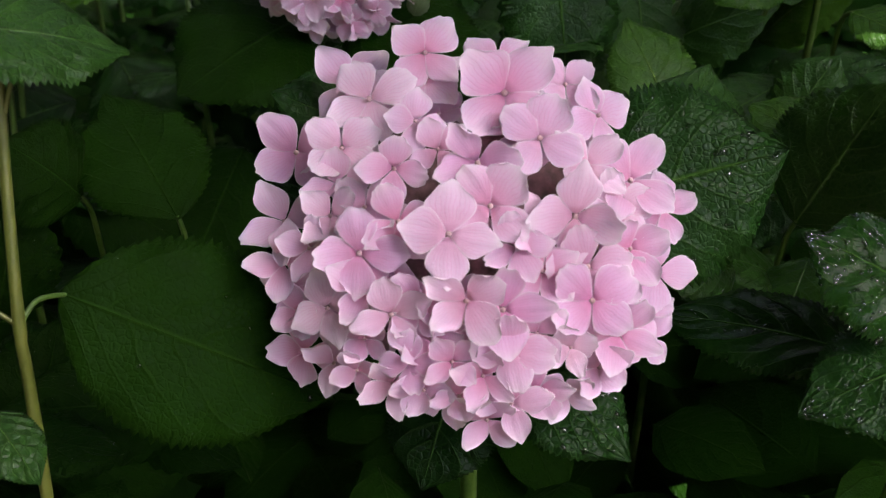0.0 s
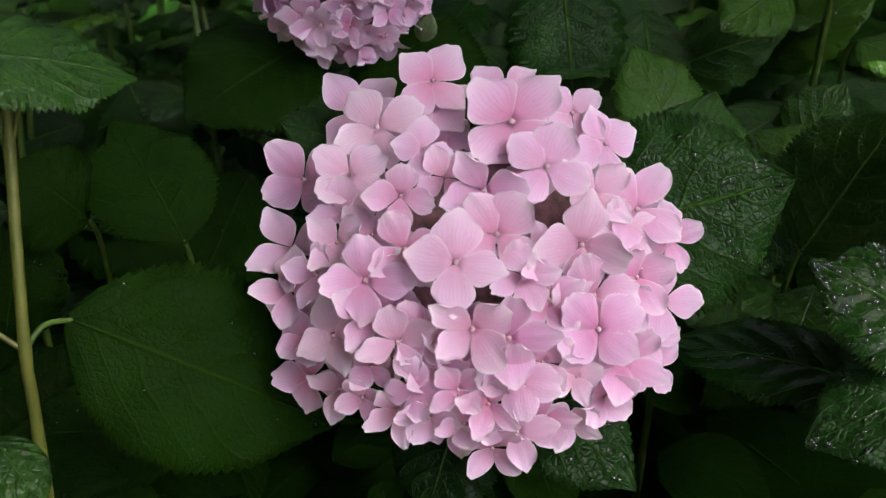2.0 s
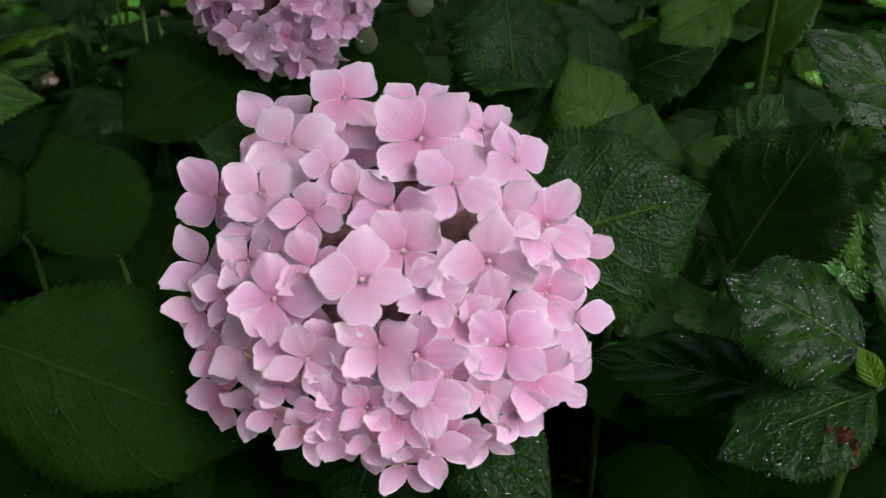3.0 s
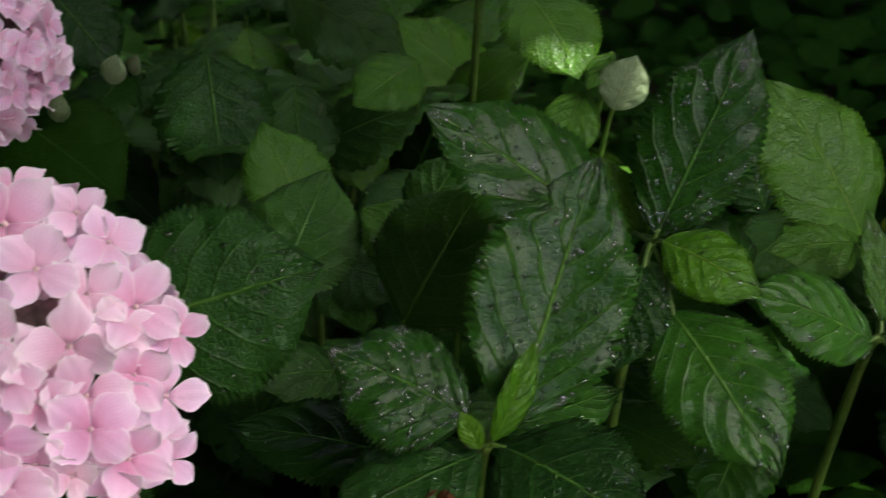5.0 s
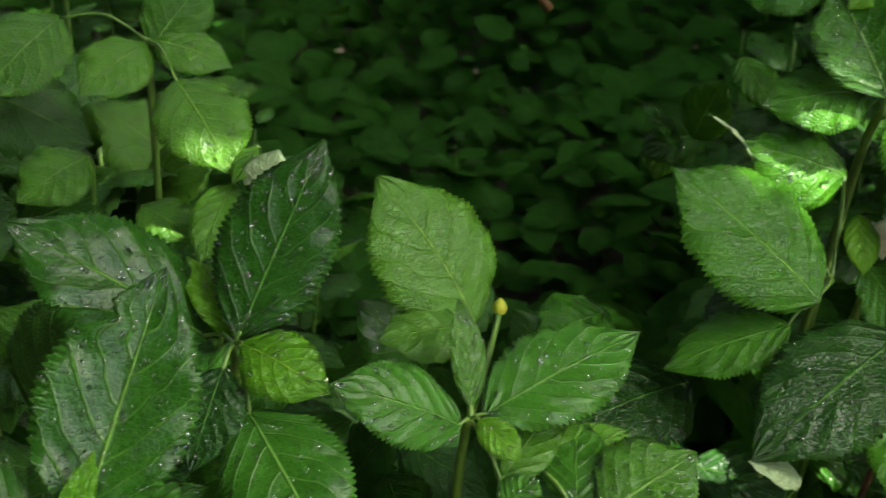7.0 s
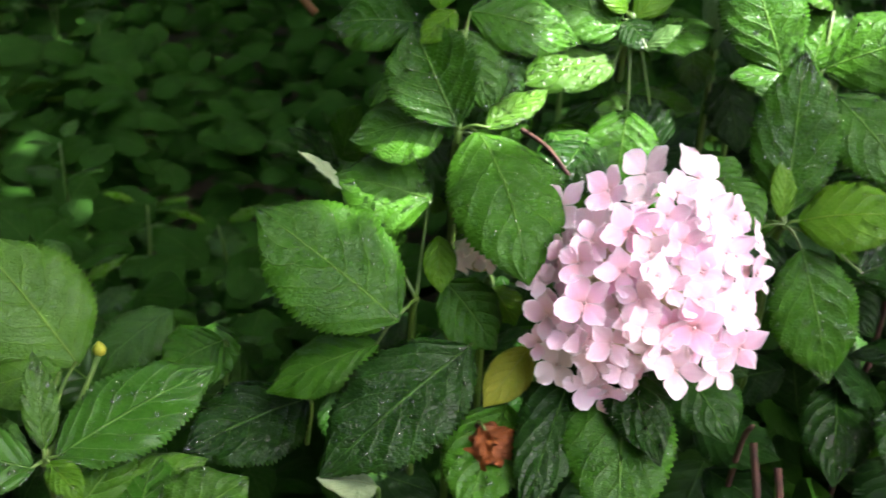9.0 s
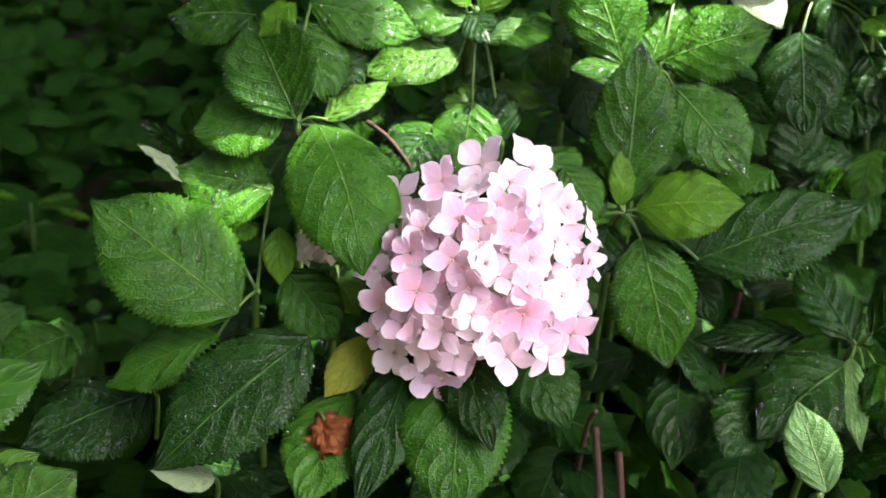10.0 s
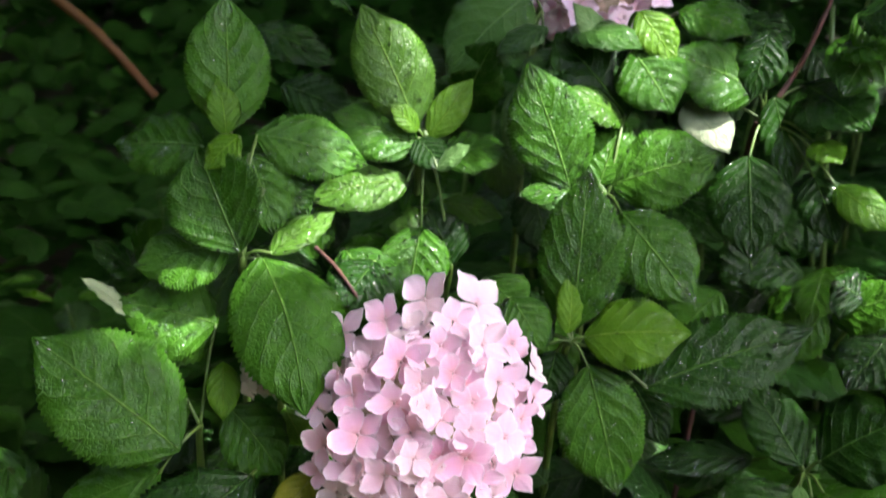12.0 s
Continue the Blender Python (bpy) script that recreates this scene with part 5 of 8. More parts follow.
stem(shoot_lower_right, [(1.207, 0.578, 0.899), (1.204, 0.614, 0.920), (1.200, 0.652, 0.918)], 0.0014, 0.0011, name="petiole", knot=0.0)
leaf(shoot_lower_right, (1.0930, 0.6584, 0.8637), (1.0410, 0.5753, 0.8216), 0.060, (-0.19, -0.35, 0.92), "wet", 10)
stem(shoot_lower_right, [(1.093, 0.688, 0.804), (1.094, 0.669, 0.853), (1.091, 0.656, 0.862)], 0.002, 0.0016, name="petiole", knot=0.0)
leaf(shoot_lower_right, (1.1176, 0.7117, 0.9321), (1.1246, 0.6600, 0.8950), 0.042, (-0.25, -0.59, 0.77), "wet")
stem(shoot_lower_right, [(1.118, 0.742, 0.872), (1.117, 0.722, 0.922), (1.118, 0.710, 0.931)], 0.002, 0.0016, name="petiole", knot=0.0)
leaf(shoot_lower_right, (1.2759, 0.6172, 1.0269), (1.2570, 0.6384, 1.0362), 0.054, (-0.15, -0.51, 0.85), "wet", 30)
stem(shoot_lower_right, [(1.276, 0.647, 0.967), (1.278, 0.623, 1.014), (1.275, 0.618, 1.027)], 0.002, 0.0016, name="petiole", knot=0.0)
leaf(shoot_lower_right, (1.2719, 0.5804, 1.0085), (1.2290, 0.5680, 0.9770), 0.053, (-0.45, -0.43, 0.78), "wet", 40)
stem(shoot_lower_right, [(1.272, 0.610, 0.949), (1.274, 0.589, 0.998), (1.271, 0.580, 1.008)], 0.002, 0.0016, name="petiole", knot=0.0)

shoot_near = thing("hydrangea_shoot", "hydrangea shoot close to the path, its leaf coloured as if sunlit", "shrub shoot", (1.081, 0.680, 0.000), "hydrangea shoots")
stem(shoot_near, [(1.081, 0.680, 0.000), (1.070, 0.537, 0.493), (1.063, 0.446, 0.836), (1.061, 0.420, 0.896)], 0.0040, 0.0026)
# sunlit look of this leaf comes from its pale colour
leaf(shoot_near, (1.0646, 0.4182, 0.8966), (1.0679, 0.4657, 0.9393), 0.036, (-0.39, -0.60, 0.70), "pale_green", fold=0.25)

shoot_second = thing("hydrangea_shoot", "hydrangea shoot carrying a pale pink mophead over glossy leaves", "shrub shoot", (0.922, 0.894, 0.000), "hydrangea shoots")
stem(shoot_second, [(0.922, 0.894, 0.000), (0.911, 0.751, 0.526), (0.904, 0.660, 0.896), (0.902, 0.634, 0.956)], 0.0060, 0.0045)
head_pale = FlowerHead(shoot_second, (0.891, 0.617, 1.000), (-0.259, -0.736, 0.625), 0.078, 0.060, FLORETS_PALE, 0.034, 17)
head_pale.put((-0.0593, 0.0558, 0.0127), (-0.54, -0.08, 0.83), (-0.48, 0.85, -0.23), 0.0399, 0.15)
head_pale.put((0.0016, 0.0789, 0.0158), (-0.25, 0.11, 0.96), (0.70, 0.71, 0.10), 0.0400, 0.36)
head_pale.put((0.0394, 0.0756, 0.0160), (0.42, 0.04, 0.91), (0.65, 0.68, -0.33), 0.0441, 0.19)
head_pale.put((-0.0266, 0.0607, 0.0338), (-0.37, -0.05, 0.93), (0.51, 0.82, 0.25), 0.0337, 0.40)
head_pale.put((-0.0148, 0.0253, 0.0524), (0.10, 0.06, 0.99), (0.87, 0.47, -0.12), 0.0378, 0.16)
head_pale.put((0.0122, 0.0374, 0.0490), (-0.02, 0.04, 1.00), (0.99, 0.15, 0.01), 0.0293, 0.37)
head_pale.put((0.0421, 0.0403, 0.0380), (0.52, -0.15, 0.84), (0.53, 0.83, -0.19), 0.0362, 0.31)
head_pale.put((0.0650, 0.0468, 0.0112), (0.43, -0.13, 0.89), (0.24, 0.97, 0.03), 0.0307, 0.13)
head_pale.put((0.0811, 0.0290, 0.0093), (0.85, 0.17, 0.50), (0.41, 0.38, -0.83), 0.0289, 0.20)
head_pale.put((0.0803, 0.0078, 0.0056), (0.81, -0.08, 0.58), (0.58, 0.07, -0.81), 0.0305, 0.37)
head_pale.put((0.0528, 0.0131, 0.0413), (0.38, -0.16, 0.91), (0.79, 0.58, -0.22), 0.0357, 0.24)
head_pale.put((0.0339, -0.0030, 0.0506), (0.03, -0.28, 0.96), (0.51, 0.83, 0.23), 0.0325, 0.11)
head_pale.put((0.0208, 0.0164, 0.0577), (-0.12, -0.05, 0.99), (0.94, 0.31, 0.13), 0.0273, 0.27)
head_pale.put((-0.0015, 0.0100, 0.0553), (-0.02, -0.20, 0.98), (0.72, 0.68, 0.15), 0.0289, 0.16)
head_pale.put((-0.0196, -0.0036, 0.0562), (-0.18, -0.32, 0.93), (0.97, 0.10, 0.22), 0.0322, 0.19)
head_pale.put((-0.0489, 0.0038, 0.0474), (-0.42, -0.05, 0.91), (0.59, 0.74, 0.31), 0.0315, 0.28)
head_pale.put((-0.0785, 0.0238, 0.0081), (-0.26, -0.28, 0.93), (0.47, 0.80, 0.37), 0.0356, 0.17)
head_pale.put((-0.0762, -0.0003, 0.0175), (-0.34, -0.17, 0.93), (0.88, 0.30, 0.38), 0.0272, 0.21)
head_pale.put((-0.0698, -0.0278, 0.0235), (-0.67, -0.31, 0.68), (0.75, -0.32, 0.59), 0.0332, 0.32)
head_pale.put((-0.0448, -0.0230, 0.0427), (-0.06, -0.14, 0.99), (0.87, 0.48, 0.12), 0.0388, 0.41)
head_pale.put((-0.0085, -0.0233, 0.0524), (-0.34, -0.37, 0.87), (0.42, 0.76, 0.49), 0.0334, 0.35)
head_pale.put((0.0113, -0.0154, 0.0569), (0.04, -0.08, 1.00), (0.97, 0.24, -0.02), 0.0286, 0.36)
head_pale.put((0.0315, -0.0218, 0.0523), (0.10, -0.41, 0.91), (0.78, 0.60, 0.18), 0.0287, 0.14)
head_pale.put((0.0563, -0.0256, 0.0375), (0.32, -0.14, 0.94), (0.30, 0.95, 0.04), 0.0339, 0.10)
head_pale.put((0.0290, -0.0400, 0.0433), (-0.07, -0.51, 0.86), (0.94, 0.25, 0.22), 0.0386, 0.22)
head_pale.put((0.0693, -0.0234, 0.0003), (0.34, -0.49, 0.80), (0.64, 0.74, 0.19), 0.0276, 0.24)
head_pale.put((0.0647, -0.0475, 0.0091), (0.26, -0.61, 0.75), (0.86, 0.50, 0.11), 0.0400, 0.15)
head_pale.put((0.0479, -0.0643, 0.0129), (0.44, -0.64, 0.63), (0.61, 0.73, 0.31), 0.0309, 0.26)
head_pale.put((0.0174, -0.0672, 0.0323), (-0.02, -0.34, 0.94), (0.19, 0.92, 0.34), 0.0337, 0.27)
head_pale.put((0.0000, -0.0505, 0.0400), (0.18, -0.47, 0.86), (0.97, 0.22, -0.08), 0.0300, 0.25)
head_pale.put((-0.0268, -0.0511, 0.0447), (-0.34, -0.46, 0.82), (0.70, 0.47, 0.54), 0.0322, 0.23)
head_pale.put((-0.0184, -0.0652, 0.0231), (-0.26, -0.37, 0.89), (0.91, 0.22, 0.36), 0.0277, 0.26)
head_pale.put((-0.0389, -0.0609, 0.0255), (-0.54, -0.56, 0.63), (0.02, 0.74, 0.68), 0.0265, 0.17)
head_pale.put((-0.0624, -0.0581, -0.0033), (-0.57, -0.34, 0.75), (0.66, 0.35, 0.66), 0.0352, 0.12)
head_pale.put((-0.0750, -0.0418, -0.0009), (-0.22, -0.41, 0.88), (0.96, 0.04, 0.26), 0.0250, 0.23)
head_pale.put((-0.0424, -0.0720, -0.0054), (-0.03, -0.53, 0.85), (0.19, 0.83, 0.52), 0.0327, 0.34)
head_pale.put((-0.0274, -0.0778, -0.0064), (-0.18, -0.74, 0.65), (-0.03, 0.66, 0.75), 0.0302, 0.38)
head_pale.put((-0.0068, -0.0412, 0.0514), (0.21, -0.23, 0.95), (0.85, 0.52, -0.06), 0.0286, 0.31)
head_pale.put((0.0383, -0.0529, 0.0268), (0.45, -0.40, 0.80), (0.89, 0.28, -0.36), 0.0293, 0.27)
head_pale.put((0.0219, 0.0571, 0.0391), (0.24, 0.16, 0.96), (0.92, 0.26, -0.28), 0.0311, 0.40)
head_pale.put((-0.0400, 0.0211, 0.0436), (0.01, -0.27, 0.96), (0.94, 0.32, 0.08), 0.0306, 0.41)
head_pale.put((0.0699, -0.0088, 0.0156), (0.59, -0.40, 0.70), (0.68, 0.72, -0.16), 0.0272, 0.14)
head_pale.put((0.0025, -0.0078, 0.0621), (0.31, -0.15, 0.94), (0.30, 0.95, 0.05), 0.0270, 0.15)
head_pale.put((-0.0550, -0.0416, 0.0224), (-0.27, -0.38, 0.88), (0.91, 0.20, 0.37), 0.0295, 0.40)
head_pale.fill(60, 106, 0.13, 0.34, 0.45, 0.08)
leaf(shoot_second, (0.8546, 0.6421, 0.9414), (0.7730, 0.5456, 0.8719), 0.054, (-0.14, -0.50, 0.86), "wet", 10)
stem(shoot_second, [(0.902, 0.634, 0.956), (0.878, 0.638, 0.956), (0.852, 0.639, 0.939)], 0.0014, 0.0011, name="petiole", knot=0.0)
leaf(shoot_second, (0.8790, 0.6206, 0.9379), (0.8303, 0.5127, 0.8655), 0.082, (-0.17, -0.50, 0.85), "glossy", 20)
stem(shoot_second, [(0.902, 0.634, 0.956), (0.891, 0.627, 0.952), (0.878, 0.617, 0.936)], 0.0014, 0.0011, name="petiole", knot=0.0)
leaf(shoot_second, (0.8744, 0.6264, 0.9455), (0.8680, 0.5299, 0.9059), 0.050, (-0.17, -0.36, 0.92), "wet", 20)
stem(shoot_second, [(0.902, 0.634, 0.956), (0.888, 0.630, 0.955), (0.874, 0.624, 0.944)], 0.0014, 0.0011, name="petiole", knot=0.0)
leaf(shoot_second, (0.8176, 0.6530, 0.9431), (0.7743, 0.6327, 0.9108), 0.033, (-0.18, -0.72, 0.67), "yellow", arch=0.02)
stem(shoot_second, [(0.902, 0.634, 0.956), (0.860, 0.644, 0.963), (0.816, 0.652, 0.942)], 0.0014, 0.0011, name="petiole", knot=0.0)
leaf(shoot_second, (0.9858, 0.6798, 1.0480), (1.0009, 0.6470, 1.0153), 0.040, (-0.15, -0.73, 0.66), "glossy", 10)
stem(shoot_second, [(0.986, 0.710, 0.988), (0.985, 0.690, 1.038), (0.986, 0.679, 1.047)], 0.002, 0.0016, name="petiole", knot=0.0)
leaf(shoot_second, (0.7941, 0.6377, 0.9070), (0.7366, 0.5631, 0.8693), 0.063, (-0.05, -0.42, 0.91), "glossy", 20)
stem(shoot_second, [(0.794, 0.668, 0.847), (0.796, 0.648, 0.896), (0.792, 0.635, 0.906)], 0.002, 0.0016, name="petiole", knot=0.0)
leaf(shoot_second, (0.6567, 0.7162, 0.8923), (0.5564, 0.6854, 0.8825), 0.077, (0.05, -0.44, 0.90), "wet", 60)
stem(shoot_second, [(0.657, 0.746, 0.832), (0.660, 0.725, 0.881), (0.654, 0.715, 0.892)], 0.002, 0.0016, name="petiole", knot=0.0)
leaf(shoot_second, (0.6845, 0.6017, 0.8806), (0.6410, 0.5935, 0.9012), 0.031, (0.45, -0.34, 0.83), "pale")
stem(shoot_second, [(0.685, 0.632, 0.821), (0.687, 0.610, 0.867), (0.683, 0.601, 0.881)], 0.002, 0.0016, name="petiole", knot=0.0)
leaf(shoot_second, (0.5988, 0.7510, 0.9359), (0.5469, 0.7409, 0.9217), 0.056, (-0.13, -0.51, 0.85), "glossy")
stem(shoot_second, [(0.599, 0.781, 0.876), (0.602, 0.760, 0.925), (0.597, 0.751, 0.935)], 0.002, 0.0016, name="petiole", knot=0.0)
leaf(shoot_second, (0.9286, 0.6304, 0.9233), (0.9431, 0.5636, 0.8876), 0.056, (-0.18, -0.49, 0.85), "wet")
stem(shoot_second, [(0.902, 0.634, 0.956), (0.915, 0.632, 0.946), (0.929, 0.628, 0.922)], 0.0014, 0.0011, name="petiole", knot=0.0)
leaf(shoot_second, (0.8949, 0.7434, 1.0674), (0.8569, 0.7129, 1.0448), 0.054, (-0.10, -0.51, 0.86), "wet", 30)
stem(shoot_second, [(0.895, 0.773, 1.007), (0.897, 0.753, 1.057), (0.894, 0.743, 1.067)], 0.002, 0.0016, name="petiole", knot=0.0)
leaf(shoot_second, (0.9820, 0.7171, 1.0504), (0.9961, 0.6804, 1.0322), 0.045, (-0.24, -0.50, 0.83), "glossy", 30)
stem(shoot_second, [(0.982, 0.747, 0.990), (0.981, 0.728, 1.040), (0.982, 0.716, 1.050)], 0.002, 0.0016, name="petiole", knot=0.0)

shoot_hidden = thing("hydrangea_shoot", "hydrangea shoot with a small flower behind a leaf, whitened as if sunlit", "shrub shoot", (0.833, 0.996, 0.000), "hydrangea shoots")
stem(shoot_hidden, [(0.833, 0.996, 0.000), (0.822, 0.853, 0.532), (0.814, 0.762, 0.906), (0.813, 0.736, 0.966)], 0.0040, 0.0026)
head_small = FlowerHead(shoot_hidden, (0.791, 0.694, 1.006), (-0.304, -0.729, 0.614), 0.015, 0.014, FLORETS_SUNLIT, 0.018, 51)
head_small.fill(12, 110, 0.1, 0.5, 0.3)
leaf(shoot_hidden, (0.8089, 0.7140, 0.9671), (0.8170, 0.6862, 0.9452), 0.031, (-0.11, -0.64, 0.76), "young")
stem(shoot_hidden, [(0.813, 0.736, 0.966), (0.811, 0.725, 0.970), (0.809, 0.713, 0.966)], 0.0014, 0.0011, name="petiole", knot=0.0)

shoot_glow = thing("hydrangea_shoot", "low hydrangea shoot with light leaves near the ground", "shrub shoot", (1.155, 0.890, 0.000), "hydrangea shoots")
stem(shoot_glow, [(1.155, 0.890, 0.000), (1.144, 0.747, 0.412), (1.136, 0.656, 0.689), (1.135, 0.630, 0.749)], 0.0040, 0.0026)
leaf(shoot_glow, (1.1319, 0.6354, 0.7528), (1.1763, 0.6611, 0.7857), 0.042, (-0.35, -0.45, 0.82), "young")
stem(shoot_glow, [(1.135, 0.630, 0.749), (1.133, 0.633, 0.752), (1.133, 0.636, 0.754)], 0.0014, 0.0011, name="petiole", knot=0.0)
leaf(shoot_glow, (1.1276, 0.6377, 0.7523), (1.1156, 0.6914, 0.7756), 0.037, (-0.24, -0.43, 0.87), "mid")
stem(shoot_glow, [(1.135, 0.630, 0.749), (1.131, 0.634, 0.752), (1.127, 0.639, 0.753)], 0.0014, 0.0011, name="petiole", knot=0.0)
leaf(shoot_glow, (1.0354, 0.7056, 0.8502), (1.0127, 0.7288, 0.8710), 0.040, (0.06, -0.63, 0.77), "mid")
stem(shoot_glow, [(1.035, 0.736, 0.790), (1.037, 0.712, 0.837), (1.035, 0.706, 0.851)], 0.002, 0.0016, name="petiole", knot=0.0)
leaf(shoot_glow, (1.1417, 0.6332, 0.7578), (1.1673, 0.5930, 0.7661), 0.046, (-0.39, -0.06, 0.92), "light")
stem(shoot_glow, [(1.135, 0.630, 0.749), (1.138, 0.632, 0.755), (1.142, 0.632, 0.758)], 0.0014, 0.0011, name="petiole", knot=0.0)

shoot_dead = thing("hydrangea_shoot", "bare red-brown hydrangea stem with a withered leaf", "shrub shoot", (0.785, 0.875, 0.000), "hydrangea shoots")
stem(shoot_dead, [(0.785, 0.875, 0.000), (0.774, 0.732, 0.500), (0.766, 0.641, 0.849), (0.765, 0.615, 0.909)], 0.0030, 0.0020, RED_STEM)
leaf(shoot_dead, (0.7637, 0.6125, 0.9084), (0.7796, 0.5848, 0.8854), 0.031, (-0.01, -0.64, 0.77), "brown", wave=0.12, fold=0.4, nu=30)
leaf(shoot_dead, (0.7677, 0.6079, 0.9079), (0.7547, 0.5864, 0.8807), 0.025, (-0.65, -0.42, 0.64), "brown", wave=0.14, fold=0.3, nu=30)
stem(shoot_dead, [(0.765, 0.615, 0.909), (0.766, 0.611, 0.910), (0.767, 0.607, 0.907)], 0.0014, 0.0011, name="petiole", knot=0.0)
leaf(shoot_dead, (0.1895, 0.5206, 0.9067), (0.2075, 0.5081, 0.9002), 0.024, (-0.27, -0.72, 0.64), "brown", wave=0.12, fold=0.3, nu=30)

shoot_twig = thing("hydrangea_shoot", "bare red-brown hydrangea twigs among the leaves", "shrub shoot", (1.015, 0.883, 0.000), "hydrangea shoots")
stem(shoot_twig, [(1.015, 0.883, 0.000), (1.004, 0.740, 0.471), (0.996, 0.649, 0.797), (0.995, 0.623, 0.857)], 0.0030, 0.0020, RED_STEM)
stem(shoot_twig, [(0.947, 0.506, 0.708), (0.975, 0.569, 0.799), (0.986, 0.605, 0.854)], 0.0034, 0.0030, RED_STEM, name="twig")
stem(shoot_twig, [(0.958, 0.489, 0.697), (0.987, 0.552, 0.786), (0.999, 0.588, 0.839)], 0.0034, 0.0030, RED_STEM, name="twig")
stem(shoot_twig, [(0.857, 0.783, 1.069), (0.863, 0.736, 1.067), (0.877, 0.708, 1.041)], 0.002, 0.0012, RED_STEM, name="twig")

shoot_behind = thing("hydrangea_shoot", "hydrangea shoot with bright leaves behind the upright one", "shrub shoot", (0.309, 1.253, 0.000), "hydrangea shoots")
stem(shoot_behind, [(0.309, 1.253, 0.000), (0.298, 1.110, 0.598), (0.290, 1.019, 1.027), (0.289, 0.993, 1.087)], 0.0040, 0.0026)
leaf(shoot_behind, (0.2869, 0.9926, 1.0850), (0.2358, 0.9553, 1.0534), 0.059, (-0.02, -0.63, 0.77), "light", 10)
leaf(shoot_behind, (0.2935, 0.9928, 1.0872), (0.3530, 0.9643, 1.0709), 0.044, (-0.08, -0.61, 0.79), "light", 30)
leaf(shoot_behind, (0.2911, 0.9916, 1.0807), (0.3391, 1.0277, 1.1289), 0.057, (-0.14, -0.72, 0.68), "light")
stem(shoot_behind, [(0.289, 0.993, 1.087), (0.290, 0.992, 1.085), (0.293, 0.993, 1.082)], 0.0014, 0.0011, name="petiole", knot=0.0)
leaf(shoot_behind, (0.3079, 0.9465, 1.0662), (0.3446, 0.8664, 1.0134), 0.071, (-0.10, -0.58, 0.81), "light", 30)
stem(shoot_behind, [(0.289, 0.993, 1.087), (0.299, 0.970, 1.085), (0.309, 0.944, 1.065)], 0.0014, 0.0011, name="petiole", knot=0.0)
leaf(shoot_behind, (0.3454, 0.8740, 1.0045), (0.3164, 0.8289, 0.9605), 0.042, (-0.11, -0.66, 0.75), "light")
stem(shoot_behind, [(0.345, 0.904, 0.944), (0.347, 0.884, 0.994), (0.345, 0.873, 1.003)], 0.002, 0.0016, name="petiole", knot=0.0)
leaf(shoot_behind, (0.3635, 0.8702, 1.0334), (0.3433, 0.8551, 1.0106), 0.021, (-0.35, -0.61, 0.71), "light")
stem(shoot_behind, [(0.364, 0.900, 0.973), (0.365, 0.880, 1.023), (0.363, 0.870, 1.033)], 0.002, 0.0016, name="petiole", knot=0.0)
# small pale leaf put here as a white glint of sun
leaf(shoot_behind, (0.3618, 0.8495, 0.9974), (0.3774, 0.8570, 1.0345), 0.036, (0.05, -0.66, 0.75), "pale")
stem(shoot_behind, [(0.362, 0.879, 0.937), (0.361, 0.857, 0.983), (0.362, 0.850, 0.998)], 0.002, 0.0016, name="petiole", knot=0.0)
leaf(shoot_behind, (0.2225, 1.0166, 1.1024), (0.1592, 0.9607, 1.0504), 0.070, (0.03, -0.70, 0.71), "light", 20)
stem(shoot_behind, [(0.289, 0.993, 1.087), (0.256, 1.005, 1.106), (0.221, 1.015, 1.101)], 0.0014, 0.0011, name="petiole", knot=0.0)
leaf(shoot_behind, (0.2377, 0.9717, 0.9991), (0.1841, 0.9403, 0.9734), 0.060, (-0.02, -0.62, 0.79), "light", 20)
stem(shoot_behind, [(0.238, 1.002, 0.939), (0.240, 0.981, 0.988), (0.236, 0.971, 0.998)], 0.002, 0.0016, name="petiole", knot=0.0)
leaf(shoot_behind, (0.2765, 0.9115, 0.9760), (0.3159, 0.8723, 0.9615), 0.043, (-0.15, -0.47, 0.87), "light")
stem(shoot_behind, [(0.277, 0.941, 0.916), (0.274, 0.922, 0.965), (0.278, 0.910, 0.976)], 0.002, 0.0016, name="petiole", knot=0.0)

shoot_left_behind = thing("hydrangea_shoot", "hydrangea shoot with dark leaves behind the pink flower", "shrub shoot", (0.175, 1.121, 0.000), "hydrangea shoots")
stem(shoot_left_behind, [(0.175, 1.121, 0.000), (0.164, 0.978, 0.492), (0.156, 0.887, 0.834), (0.155, 0.861, 0.894)], 0.0040, 0.0026)
leaf(shoot_left_behind, (0.1469, 0.8654, 0.9052), (0.1141, 0.9095, 0.9688), 0.063, (0.10, -0.79, 0.60), "light")
stem(shoot_left_behind, [(0.155, 0.861, 0.894), (0.151, 0.863, 0.902), (0.146, 0.867, 0.907)], 0.0014, 0.0011, name="petiole", knot=0.0)
leaf(shoot_left_behind, (0.2373, 0.7590, 0.9196), (0.1803, 0.7959, 0.9461), 0.064, (-0.06, -0.64, 0.77), "light")
stem(shoot_left_behind, [(0.237, 0.789, 0.860), (0.240, 0.765, 0.906), (0.236, 0.760, 0.920)], 0.002, 0.0016, name="petiole", knot=0.0)
leaf(shoot_left_behind, (0.1643, 0.8355, 0.8868), (0.2173, 0.7903, 0.8887), 0.060, (-0.31, -0.32, 0.89), "mid")
stem(shoot_left_behind, [(0.155, 0.861, 0.894), (0.159, 0.848, 0.894), (0.166, 0.834, 0.887)], 0.0014, 0.0011, name="petiole", knot=0.0)
leaf(shoot_left_behind, (0.1484, 0.8572, 0.8864), (0.0916, 0.8090, 0.8849), 0.065, (0.28, -0.35, 0.89), "mid")
